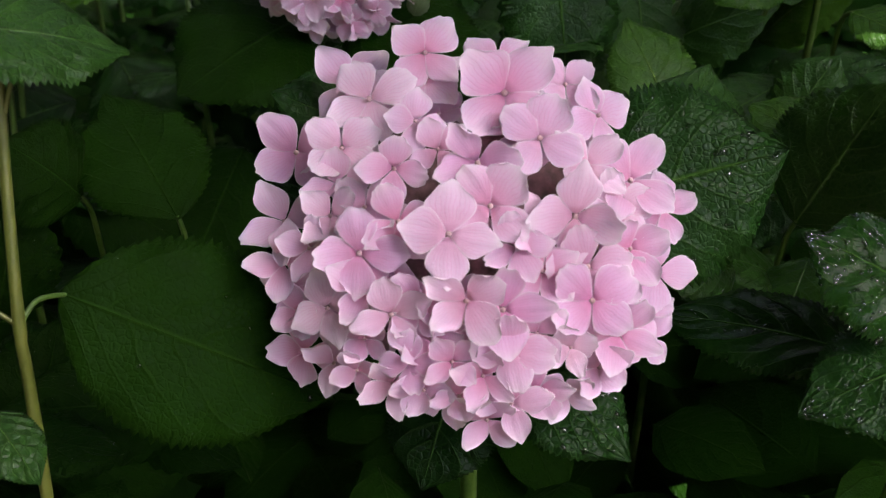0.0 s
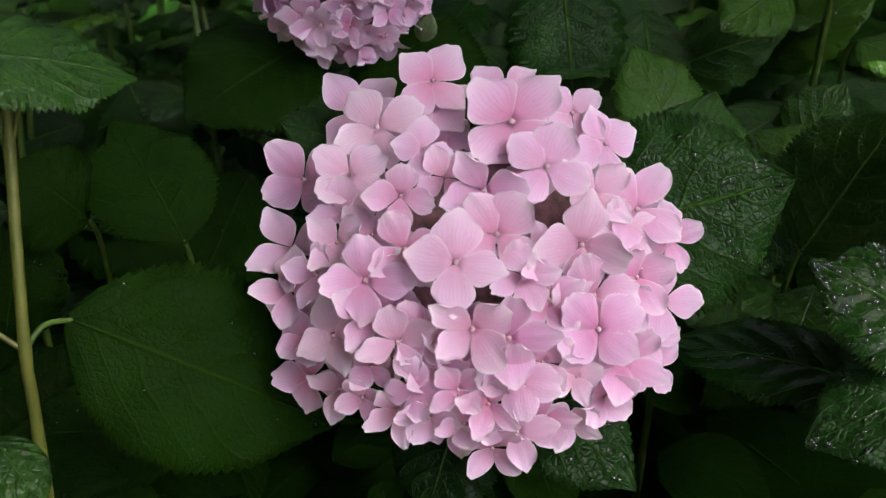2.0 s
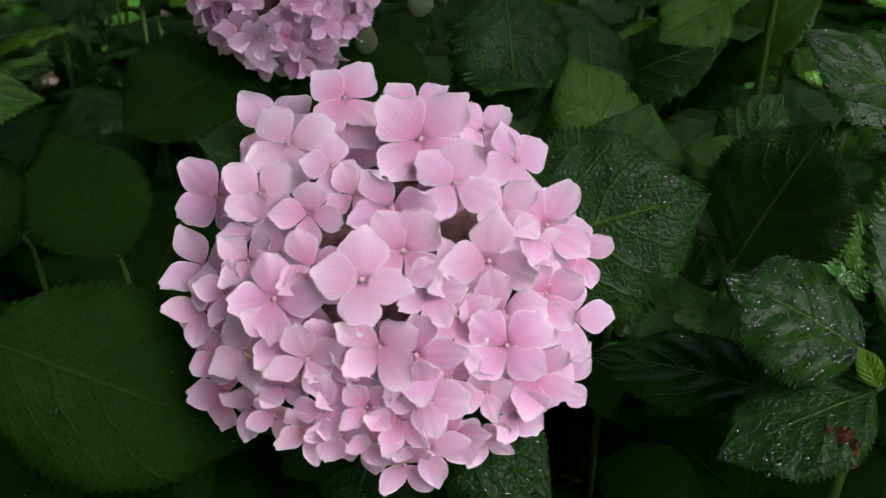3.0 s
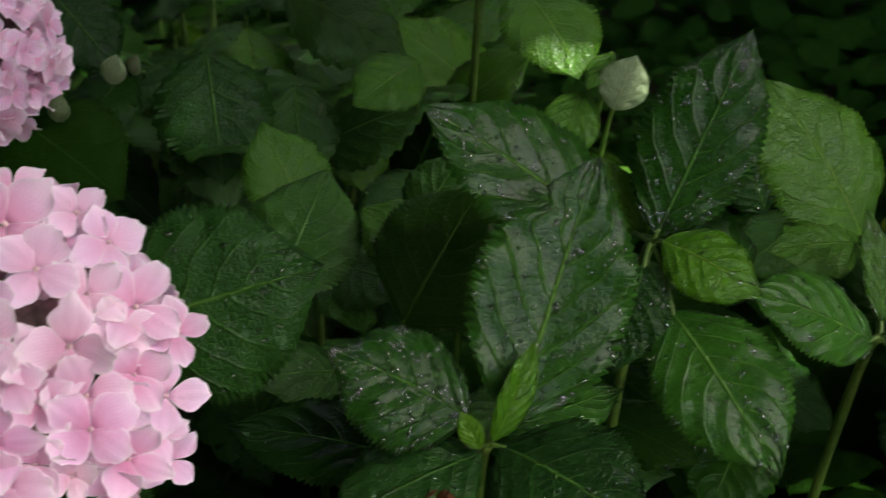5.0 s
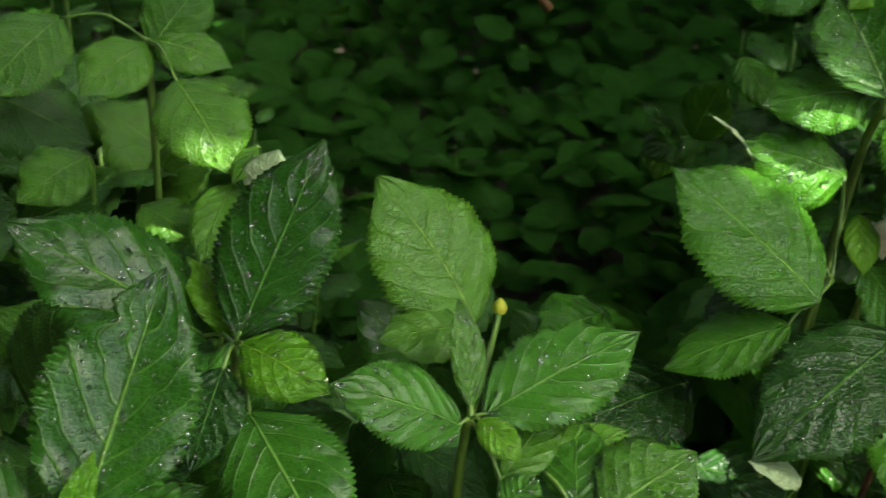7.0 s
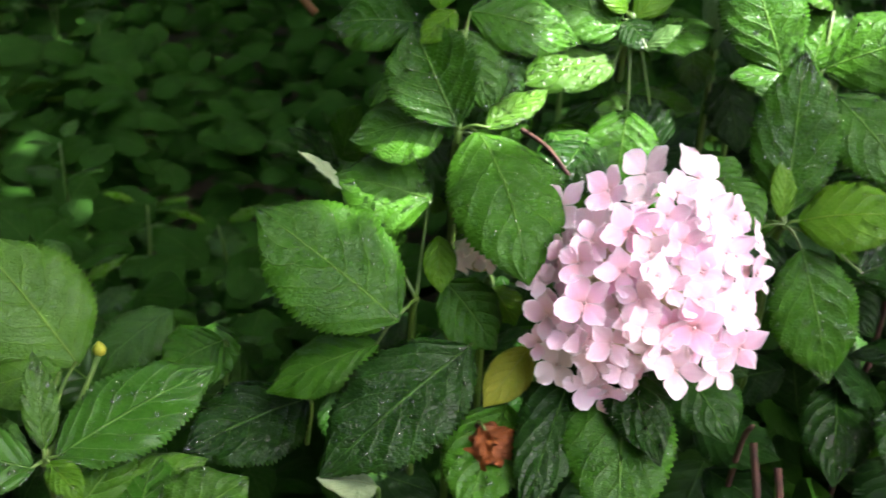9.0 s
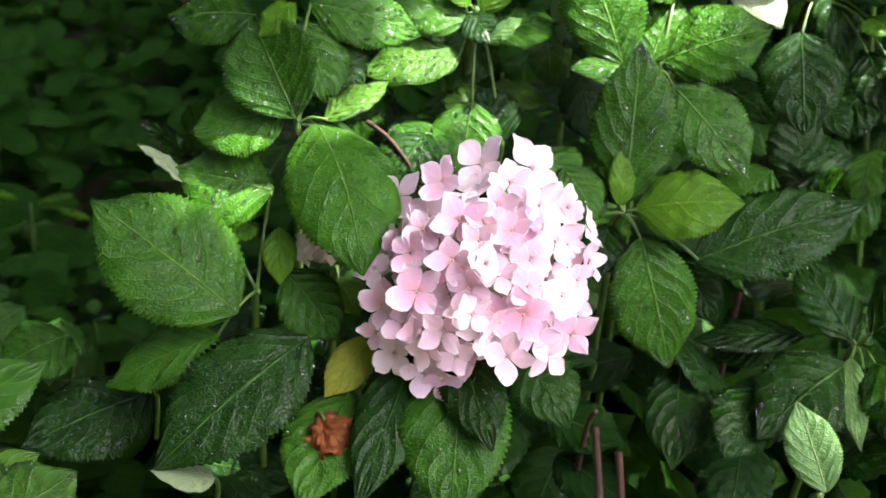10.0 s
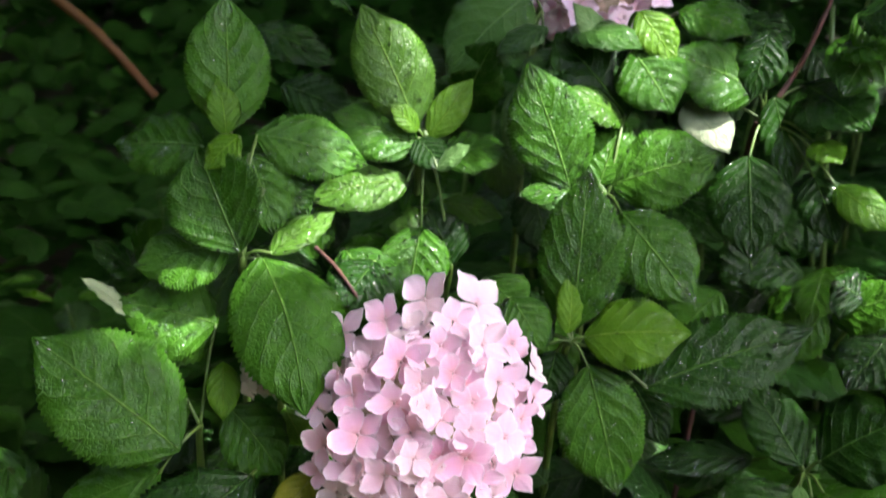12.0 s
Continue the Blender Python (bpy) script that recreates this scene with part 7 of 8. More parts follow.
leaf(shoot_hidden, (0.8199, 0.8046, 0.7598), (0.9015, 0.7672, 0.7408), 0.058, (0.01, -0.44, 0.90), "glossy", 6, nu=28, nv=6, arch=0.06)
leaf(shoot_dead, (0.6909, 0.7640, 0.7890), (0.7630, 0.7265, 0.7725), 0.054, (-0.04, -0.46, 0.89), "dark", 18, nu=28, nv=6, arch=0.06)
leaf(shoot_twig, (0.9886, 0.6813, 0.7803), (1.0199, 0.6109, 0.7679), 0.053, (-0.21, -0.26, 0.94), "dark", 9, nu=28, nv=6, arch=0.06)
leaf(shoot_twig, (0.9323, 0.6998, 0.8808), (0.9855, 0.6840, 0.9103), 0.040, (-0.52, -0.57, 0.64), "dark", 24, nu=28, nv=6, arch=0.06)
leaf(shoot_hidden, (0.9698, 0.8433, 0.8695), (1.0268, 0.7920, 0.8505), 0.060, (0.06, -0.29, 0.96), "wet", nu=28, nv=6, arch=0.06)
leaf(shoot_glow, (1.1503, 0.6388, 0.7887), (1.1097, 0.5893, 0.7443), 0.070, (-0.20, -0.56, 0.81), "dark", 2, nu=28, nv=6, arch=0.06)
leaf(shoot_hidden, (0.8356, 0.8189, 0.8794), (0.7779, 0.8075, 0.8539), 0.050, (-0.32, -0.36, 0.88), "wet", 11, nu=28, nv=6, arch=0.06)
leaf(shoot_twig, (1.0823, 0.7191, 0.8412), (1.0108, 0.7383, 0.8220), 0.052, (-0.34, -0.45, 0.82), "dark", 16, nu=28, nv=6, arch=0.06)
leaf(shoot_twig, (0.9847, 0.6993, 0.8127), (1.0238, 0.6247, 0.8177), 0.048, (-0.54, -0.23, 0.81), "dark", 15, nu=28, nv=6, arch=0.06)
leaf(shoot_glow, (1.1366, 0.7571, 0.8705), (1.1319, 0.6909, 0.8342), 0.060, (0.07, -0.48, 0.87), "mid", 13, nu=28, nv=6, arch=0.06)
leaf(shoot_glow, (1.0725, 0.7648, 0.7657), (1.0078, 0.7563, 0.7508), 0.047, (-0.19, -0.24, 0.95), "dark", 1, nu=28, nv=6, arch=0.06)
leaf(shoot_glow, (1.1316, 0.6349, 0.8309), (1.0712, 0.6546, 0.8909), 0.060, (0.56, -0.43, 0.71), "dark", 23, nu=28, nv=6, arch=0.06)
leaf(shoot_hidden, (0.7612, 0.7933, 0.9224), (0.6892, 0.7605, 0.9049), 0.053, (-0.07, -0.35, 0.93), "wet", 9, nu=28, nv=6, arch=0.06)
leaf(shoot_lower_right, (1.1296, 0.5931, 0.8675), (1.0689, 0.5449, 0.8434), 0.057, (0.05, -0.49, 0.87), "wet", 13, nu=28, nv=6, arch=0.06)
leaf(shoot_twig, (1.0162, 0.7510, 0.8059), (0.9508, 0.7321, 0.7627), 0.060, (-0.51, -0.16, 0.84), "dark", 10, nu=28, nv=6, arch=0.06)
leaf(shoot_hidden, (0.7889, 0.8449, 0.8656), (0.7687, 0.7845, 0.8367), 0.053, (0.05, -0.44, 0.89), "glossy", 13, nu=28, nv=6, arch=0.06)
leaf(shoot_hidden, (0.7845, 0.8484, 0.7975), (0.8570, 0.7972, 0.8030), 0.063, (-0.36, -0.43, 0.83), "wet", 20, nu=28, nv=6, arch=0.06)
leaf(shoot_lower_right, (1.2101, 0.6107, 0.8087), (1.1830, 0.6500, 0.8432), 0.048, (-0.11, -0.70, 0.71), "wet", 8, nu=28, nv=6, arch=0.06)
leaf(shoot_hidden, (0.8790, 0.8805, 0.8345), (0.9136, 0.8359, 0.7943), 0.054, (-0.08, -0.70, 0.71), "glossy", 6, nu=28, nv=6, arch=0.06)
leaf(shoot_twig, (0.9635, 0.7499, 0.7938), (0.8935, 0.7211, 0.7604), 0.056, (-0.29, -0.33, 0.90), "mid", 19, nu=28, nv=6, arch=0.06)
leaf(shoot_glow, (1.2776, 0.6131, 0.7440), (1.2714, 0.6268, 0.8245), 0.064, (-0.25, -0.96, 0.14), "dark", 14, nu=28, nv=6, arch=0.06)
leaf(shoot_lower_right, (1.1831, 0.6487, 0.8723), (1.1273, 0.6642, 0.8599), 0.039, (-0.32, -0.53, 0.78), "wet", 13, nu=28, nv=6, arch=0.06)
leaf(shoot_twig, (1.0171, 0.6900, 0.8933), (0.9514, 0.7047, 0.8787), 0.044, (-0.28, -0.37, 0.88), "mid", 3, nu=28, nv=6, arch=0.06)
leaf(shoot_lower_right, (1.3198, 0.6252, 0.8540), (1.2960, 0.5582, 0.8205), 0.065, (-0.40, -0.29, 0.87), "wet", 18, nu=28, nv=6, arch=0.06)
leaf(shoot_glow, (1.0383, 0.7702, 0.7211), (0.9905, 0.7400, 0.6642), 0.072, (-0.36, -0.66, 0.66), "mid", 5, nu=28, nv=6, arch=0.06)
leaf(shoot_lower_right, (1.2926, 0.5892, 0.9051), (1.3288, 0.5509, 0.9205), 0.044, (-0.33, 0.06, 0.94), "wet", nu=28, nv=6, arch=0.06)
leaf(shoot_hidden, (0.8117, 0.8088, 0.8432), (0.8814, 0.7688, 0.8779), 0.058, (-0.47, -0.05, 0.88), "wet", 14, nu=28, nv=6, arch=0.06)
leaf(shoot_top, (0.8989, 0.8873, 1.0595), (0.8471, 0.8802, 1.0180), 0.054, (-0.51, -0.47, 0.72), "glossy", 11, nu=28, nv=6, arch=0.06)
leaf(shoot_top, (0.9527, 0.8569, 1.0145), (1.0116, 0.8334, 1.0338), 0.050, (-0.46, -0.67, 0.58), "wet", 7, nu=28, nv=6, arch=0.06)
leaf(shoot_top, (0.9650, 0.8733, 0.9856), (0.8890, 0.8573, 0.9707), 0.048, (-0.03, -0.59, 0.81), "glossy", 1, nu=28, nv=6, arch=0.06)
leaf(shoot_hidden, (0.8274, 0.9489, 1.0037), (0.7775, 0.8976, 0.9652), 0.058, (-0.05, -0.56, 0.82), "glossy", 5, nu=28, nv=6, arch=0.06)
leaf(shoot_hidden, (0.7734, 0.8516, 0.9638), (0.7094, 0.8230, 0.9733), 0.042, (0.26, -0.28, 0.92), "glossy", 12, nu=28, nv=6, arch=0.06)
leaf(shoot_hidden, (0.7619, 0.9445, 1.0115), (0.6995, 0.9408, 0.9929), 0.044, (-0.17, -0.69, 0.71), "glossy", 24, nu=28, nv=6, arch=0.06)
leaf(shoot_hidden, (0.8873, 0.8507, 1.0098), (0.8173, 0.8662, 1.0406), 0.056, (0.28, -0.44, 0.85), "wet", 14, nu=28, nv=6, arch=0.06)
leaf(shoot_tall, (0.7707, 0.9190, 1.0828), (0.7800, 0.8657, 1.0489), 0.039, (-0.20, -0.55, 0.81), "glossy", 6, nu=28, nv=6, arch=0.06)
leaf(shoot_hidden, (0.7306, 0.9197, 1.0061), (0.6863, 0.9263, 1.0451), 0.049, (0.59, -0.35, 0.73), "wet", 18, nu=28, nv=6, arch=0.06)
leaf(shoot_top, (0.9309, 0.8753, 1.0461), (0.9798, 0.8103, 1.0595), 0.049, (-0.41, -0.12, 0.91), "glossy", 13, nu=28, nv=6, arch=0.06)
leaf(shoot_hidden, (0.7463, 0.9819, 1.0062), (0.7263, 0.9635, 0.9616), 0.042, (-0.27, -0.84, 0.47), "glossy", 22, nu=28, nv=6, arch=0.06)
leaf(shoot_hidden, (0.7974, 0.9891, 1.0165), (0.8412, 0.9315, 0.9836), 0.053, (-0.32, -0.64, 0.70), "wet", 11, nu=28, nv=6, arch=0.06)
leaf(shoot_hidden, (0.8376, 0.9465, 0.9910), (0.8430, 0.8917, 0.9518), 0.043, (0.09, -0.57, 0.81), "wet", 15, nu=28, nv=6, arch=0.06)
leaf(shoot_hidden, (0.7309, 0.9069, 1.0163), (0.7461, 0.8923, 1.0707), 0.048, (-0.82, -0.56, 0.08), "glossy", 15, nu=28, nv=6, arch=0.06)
leaf(shoot_top, (0.8654, 0.9350, 1.0812), (0.8749, 0.9106, 1.0233), 0.059, (0.07, -0.91, 0.40), "wet", 9, nu=28, nv=6, arch=0.06)
leaf(shoot_top, (0.9610, 0.7850, 1.0068), (1.0017, 0.7310, 0.9985), 0.046, (-0.15, -0.26, 0.95), "glossy", 9, nu=28, nv=6, arch=0.06)
leaf(shoot_upright, (0.3907, 0.7947, 0.8922), (0.3164, 0.7856, 0.8655), 0.051, (-0.13, -0.77, 0.62), "smooth", 17, nu=28, nv=6, arch=0.06)
leaf(shoot_upright, (0.5784, 0.7378, 0.8175), (0.5495, 0.7000, 0.7766), 0.050, (-0.28, -0.60, 0.75), "dark", 6, nu=28, nv=6, arch=0.06)
leaf(shoot_left_behind, (0.3534, 0.8613, 0.8334), (0.4380, 0.8282, 0.8102), 0.060, (0.02, -0.54, 0.84), "mid", 20, nu=28, nv=6, arch=0.06)
leaf(shoot_behind, (0.5682, 0.9291, 0.8827), (0.4870, 0.8916, 0.8445), 0.065, (-0.22, -0.43, 0.88), "mid", 6, nu=28, nv=6, arch=0.06)
leaf(shoot_left_behind, (0.3637, 0.9056, 0.8561), (0.4267, 0.8554, 0.8536), 0.056, (-0.04, -0.09, 0.99), "mid", 19, nu=28, nv=6, arch=0.06)
leaf(shoot_behind, (0.3815, 0.8612, 0.9505), (0.3216, 0.8170, 0.9131), 0.057, (-0.34, -0.30, 0.89), "light", 10, nu=28, nv=6, arch=0.06)
leaf(shoot_left_behind, (0.2801, 0.9560, 0.8603), (0.1898, 0.9073, 0.8529), 0.064, (0.08, -0.30, 0.95), "mid", 20, nu=28, nv=6, arch=0.06)
leaf(shoot_upright, (0.5018, 0.8846, 0.8290), (0.4438, 0.8979, 0.8899), 0.069, (0.32, -0.82, 0.48), "smooth", 24, nu=28, nv=6, arch=0.06)
leaf(shoot_upright, (0.5466, 0.8574, 0.7804), (0.4636, 0.8069, 0.7484), 0.070, (0.12, -0.66, 0.74), "dark", 7, nu=28, nv=6, arch=0.06)
leaf(shoot_left_behind, (0.2578, 0.9062, 0.7573), (0.1715, 0.8797, 0.7553), 0.071, (0.06, -0.26, 0.96), "mid", 3, nu=28, nv=6, arch=0.06)
leaf(shoot_left_behind, (0.2993, 0.7918, 0.8023), (0.2475, 0.7416, 0.8016), 0.045, (0.27, -0.29, 0.92), "mid", 11, nu=28, nv=6, arch=0.06)
leaf(shoot_upright, (0.4189, 0.7778, 0.8438), (0.3471, 0.7556, 0.8533), 0.051, (0.27, -0.53, 0.80), "dark", 20, nu=28, nv=6, arch=0.06)
leaf(shoot_upright, (0.6191, 0.8514, 0.8194), (0.5668, 0.8644, 0.8886), 0.062, (0.15, -0.94, 0.29), "smooth", 23, nu=28, nv=6, arch=0.06)
leaf(shoot_left_behind, (0.2333, 0.7941, 0.8374), (0.2243, 0.7555, 0.7922), 0.052, (-0.25, -0.71, 0.66), "mid", 7, nu=28, nv=6, arch=0.06)
leaf(shoot_left_behind, (0.1759, 0.9117, 0.8451), (0.1210, 0.8655, 0.8552), 0.049, (0.40, -0.28, 0.87), "mid", 15, nu=28, nv=6, arch=0.06)
leaf(shoot_left_behind, (0.3421, 0.9132, 0.8549), (0.3457, 0.8580, 0.8089), 0.054, (-0.38, -0.61, 0.70), "mid", 2, nu=28, nv=6, arch=0.06)
leaf(shoot_upright, (0.4839, 0.8165, 0.7489), (0.4899, 0.8233, 0.8351), 0.074, (-0.61, -0.78, 0.10), "smooth", 13, nu=28, nv=6, arch=0.06)
leaf(shoot_upright, (0.3669, 0.8057, 0.9644), (0.3046, 0.7636, 0.9583), 0.045, (0.24, -0.48, 0.84), "smooth", 24, nu=28, nv=6, arch=0.06)
leaf(shoot_left_behind, (0.2653, 0.9566, 0.8422), (0.2736, 0.9481, 0.9210), 0.060, (-0.17, -0.98, -0.09), "mid", 3, nu=28, nv=6, arch=0.06)
leaf(shoot_upright, (0.4913, 0.8590, 0.9127), (0.4645, 0.8791, 0.9632), 0.052, (0.17, -0.88, 0.44), "dark", 9, nu=28, nv=6, arch=0.06)
leaf(shoot_left_behind, (0.2239, 0.8603, 0.9047), (0.2592, 0.8705, 0.9562), 0.055, (-0.39, -0.81, 0.43), "mid", 1, nu=28, nv=6, arch=0.06)
leaf(shoot_upright, (0.5959, 0.7883, 0.9336), (0.5814, 0.7293, 0.9067), 0.045, (-0.07, -0.40, 0.91), "smooth", 12, nu=28, nv=6, arch=0.06)
leaf(shoot_left_behind, (0.2627, 0.9886, 0.8963), (0.1876, 0.9347, 0.8745), 0.063, (0.05, -0.43, 0.90), "mid", 19, nu=28, nv=6, arch=0.06)
leaf(shoot_upright, (0.4607, 0.7695, 0.7802), (0.4210, 0.7226, 0.7399), 0.067, (-0.15, -0.57, 0.81), "smooth", 13, nu=28, nv=6, arch=0.06)
leaf(shoot_left_behind, (0.2477, 0.9068, 0.7810), (0.2087, 0.8614, 0.7244), 0.076, (-0.29, -0.64, 0.71), "mid", 5, nu=28, nv=6, arch=0.06)
leaf(shoot_upright, (0.4612, 0.8058, 0.8127), (0.5209, 0.7520, 0.7865), 0.058, (-0.06, -0.49, 0.87), "dark", 16, nu=28, nv=6, arch=0.06)
leaf(shoot_left_behind, (0.2184, 0.7468, 0.8602), (0.1914, 0.6994, 0.8125), 0.062, (-0.44, -0.50, 0.75), "mid", 14, nu=28, nv=6, arch=0.06)
leaf(shoot_upright, (0.3180, 0.6921, 0.8449), (0.3721, 0.6323, 0.8454), 0.054, (-0.25, -0.22, 0.94), "matt", 21, nu=28, nv=6, arch=0.06)
leaf(shoot_upright, (0.3559, 0.7222, 0.8201), (0.2574, 0.6999, 0.8132), 0.059, (-0.00, -0.29, 0.96), "matt", 3, nu=28, nv=6, arch=0.06)
leaf(shoot_upright, (0.4094, 0.7137, 0.8854), (0.3453, 0.7168, 0.8676), 0.043, (-0.27, -0.08, 0.96), "matt", 7, nu=28, nv=6, arch=0.06)
leaf(shoot_left_behind, (0.1684, 0.7324, 0.8596), (0.1048, 0.7008, 0.8733), 0.043, (0.40, -0.48, 0.78), "mid", 20, nu=28, nv=6, arch=0.06)
leaf(shoot_upright, (0.4210, 0.8036, 0.7703), (0.4520, 0.7775, 0.8423), 0.061, (-0.82, -0.55, 0.16), "dark", 23, nu=28, nv=6, arch=0.06)
leaf(shoot_left_behind, (0.3690, 0.8072, 0.7959), (0.3355, 0.7538, 0.7548), 0.057, (0.00, -0.61, 0.79), "mid", 18, nu=28, nv=6, arch=0.06)
leaf(shoot_left_behind, (0.1094, 0.7722, 0.7971), (0.0962, 0.7839, 0.8542), 0.052, (0.45, -0.85, 0.28), "dark", 23, nu=28, nv=6, arch=0.06)
leaf(shoot_left_behind, (0.3262, 0.8072, 0.7303), (0.4033, 0.7487, 0.7562), 0.063, (-0.41, -0.14, 0.90), "mid", 1, nu=28, nv=6, arch=0.06)
leaf(shoot_left_behind, (0.2143, 0.7585, 0.8334), (0.1444, 0.7393, 0.8689), 0.052, (0.49, -0.21, 0.85), "mid", 11, nu=28, nv=6, arch=0.06)
leaf(shoot_upright, (0.4448, 0.7647, 0.8081), (0.4517, 0.7055, 0.7852), 0.053, (-0.40, -0.37, 0.84), "matt", 9, nu=28, nv=6, arch=0.06)
leaf(shoot_left_behind, (0.3572, 0.7828, 0.8025), (0.2591, 0.7559, 0.7811), 0.078, (-0.08, -0.41, 0.91), "dark", 21, nu=28, nv=6, arch=0.06)
leaf(shoot_upright, (0.3397, 0.7589, 0.8453), (0.3029, 0.7068, 0.8119), 0.054, (-0.22, -0.41, 0.88), "matt", 16, nu=28, nv=6, arch=0.06)
leaf(shoot_left_behind, (0.1083, 0.8552, 0.8242), (0.0479, 0.8002, 0.8023), 0.051, (0.18, -0.53, 0.83), "dark", 12, nu=28, nv=6, arch=0.06)

leaf(shoot_pale, (0.0950, 1.1391, 0.7489), (0.0884, 1.1415, 0.8932), 0.121, (-0.31, -0.95, 0.00), "dark", 17, nu=28, nv=6, arch=0.06)
leaf(shoot_pale, (0.3162, 1.2767, 0.6412), (0.5029, 1.2183, 0.6678), 0.136, (-0.21, -0.23, 0.95), "dark", 1, nu=28, nv=6, arch=0.06)
leaf(shoot_pale, (-0.3333, 1.2102, 0.7568), (-0.3597, 1.1270, 0.6303), 0.128, (0.25, -0.83, 0.49), "mid", 10, nu=28, nv=6, arch=0.06)
leaf(shoot_behind, (0.3427, 1.2126, 0.8836), (0.2340, 1.2319, 0.9720), 0.116, (0.42, -0.63, 0.65), "light", 22, nu=28, nv=6, arch=0.06)
leaf(shoot_pale, (-0.1668, 1.1697, 0.9095), (-0.2063, 1.1041, 0.8208), 0.087, (0.18, -0.83, 0.53), "mid", 9, nu=28, nv=6, arch=0.06)
leaf(shoot_left_behind, (0.0755, 1.0209, 0.8752), (0.1484, 0.9658, 0.8178), 0.073, (0.17, -0.59, 0.79), "dark", 21, nu=28, nv=6, arch=0.06)
leaf(shoot_left_behind, (0.3423, 0.9601, 0.8809), (0.2298, 0.9577, 0.8863), 0.078, (0.05, -0.69, 0.72), "dark", 5, nu=28, nv=6, arch=0.06)
leaf(shoot_pale, (-0.3251, 1.2551, 0.6702), (-0.2901, 1.2026, 0.5563), 0.118, (0.44, -0.76, 0.48), "dark", 17, nu=28, nv=6, arch=0.06)
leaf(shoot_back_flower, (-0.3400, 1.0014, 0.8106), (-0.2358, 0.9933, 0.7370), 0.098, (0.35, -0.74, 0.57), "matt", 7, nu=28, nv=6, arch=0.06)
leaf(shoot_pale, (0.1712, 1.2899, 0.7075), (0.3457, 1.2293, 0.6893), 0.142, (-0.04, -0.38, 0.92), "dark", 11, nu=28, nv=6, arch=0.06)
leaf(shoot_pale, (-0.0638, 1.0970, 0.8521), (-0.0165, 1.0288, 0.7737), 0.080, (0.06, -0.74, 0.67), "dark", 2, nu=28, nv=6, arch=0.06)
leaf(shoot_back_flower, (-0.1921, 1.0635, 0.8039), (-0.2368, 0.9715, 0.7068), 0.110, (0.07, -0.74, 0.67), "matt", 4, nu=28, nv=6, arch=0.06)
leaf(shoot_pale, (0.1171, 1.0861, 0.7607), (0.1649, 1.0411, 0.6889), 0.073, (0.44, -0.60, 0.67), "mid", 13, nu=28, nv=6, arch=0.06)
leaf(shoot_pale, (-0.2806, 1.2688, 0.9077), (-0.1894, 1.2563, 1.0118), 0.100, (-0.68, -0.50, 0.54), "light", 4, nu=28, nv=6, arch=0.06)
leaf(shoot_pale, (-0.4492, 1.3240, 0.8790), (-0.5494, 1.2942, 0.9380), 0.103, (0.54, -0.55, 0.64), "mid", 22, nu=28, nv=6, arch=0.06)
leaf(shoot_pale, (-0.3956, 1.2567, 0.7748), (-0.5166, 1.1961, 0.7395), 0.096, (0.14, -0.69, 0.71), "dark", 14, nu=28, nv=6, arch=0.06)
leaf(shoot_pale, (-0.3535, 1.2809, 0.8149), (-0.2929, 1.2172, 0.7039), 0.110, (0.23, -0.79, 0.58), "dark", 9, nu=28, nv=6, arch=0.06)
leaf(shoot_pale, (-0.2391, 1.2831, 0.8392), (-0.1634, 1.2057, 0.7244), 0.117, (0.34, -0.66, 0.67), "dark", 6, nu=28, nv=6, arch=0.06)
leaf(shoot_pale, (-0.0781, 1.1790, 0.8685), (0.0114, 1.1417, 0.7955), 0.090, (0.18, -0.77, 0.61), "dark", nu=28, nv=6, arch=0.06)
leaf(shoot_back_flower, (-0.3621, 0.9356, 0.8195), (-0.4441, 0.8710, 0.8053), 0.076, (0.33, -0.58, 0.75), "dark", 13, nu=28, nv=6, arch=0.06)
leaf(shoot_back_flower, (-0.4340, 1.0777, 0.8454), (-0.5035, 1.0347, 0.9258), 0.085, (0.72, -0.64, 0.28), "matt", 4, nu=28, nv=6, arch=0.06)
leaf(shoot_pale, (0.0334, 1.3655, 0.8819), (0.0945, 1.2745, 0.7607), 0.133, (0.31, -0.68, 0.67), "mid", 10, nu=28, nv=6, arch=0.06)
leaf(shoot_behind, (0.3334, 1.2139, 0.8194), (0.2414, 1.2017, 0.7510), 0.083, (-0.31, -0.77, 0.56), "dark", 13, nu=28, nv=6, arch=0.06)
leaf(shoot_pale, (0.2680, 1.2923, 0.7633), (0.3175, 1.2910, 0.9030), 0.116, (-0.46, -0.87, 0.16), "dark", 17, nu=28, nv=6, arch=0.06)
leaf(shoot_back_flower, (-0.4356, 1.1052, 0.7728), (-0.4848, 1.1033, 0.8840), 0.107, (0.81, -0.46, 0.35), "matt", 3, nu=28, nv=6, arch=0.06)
leaf(shoot_left_behind, (0.3022, 0.9164, 0.8327), (0.3710, 0.8542, 0.8077), 0.084, (-0.27, -0.60, 0.75), "dark", 24, nu=28, nv=6, arch=0.06)
leaf(shoot_left_behind, (0.1403, 1.0310, 0.9635), (0.1469, 0.9723, 0.8950), 0.070, (-0.14, -0.76, 0.64), "mid", 21, nu=28, nv=6, arch=0.06)
leaf(shoot_pale, (0.0314, 1.2380, 0.8063), (0.0032, 1.1852, 0.7135), 0.097, (0.04, -0.87, 0.48), "light", 20, nu=28, nv=6, arch=0.06)
leaf(shoot_back_flower, (0.0700, 1.0195, 0.9957), (0.0820, 0.9747, 0.8971), 0.097, (0.09, -0.90, 0.42), "dark", 9, nu=28, nv=6, arch=0.06)
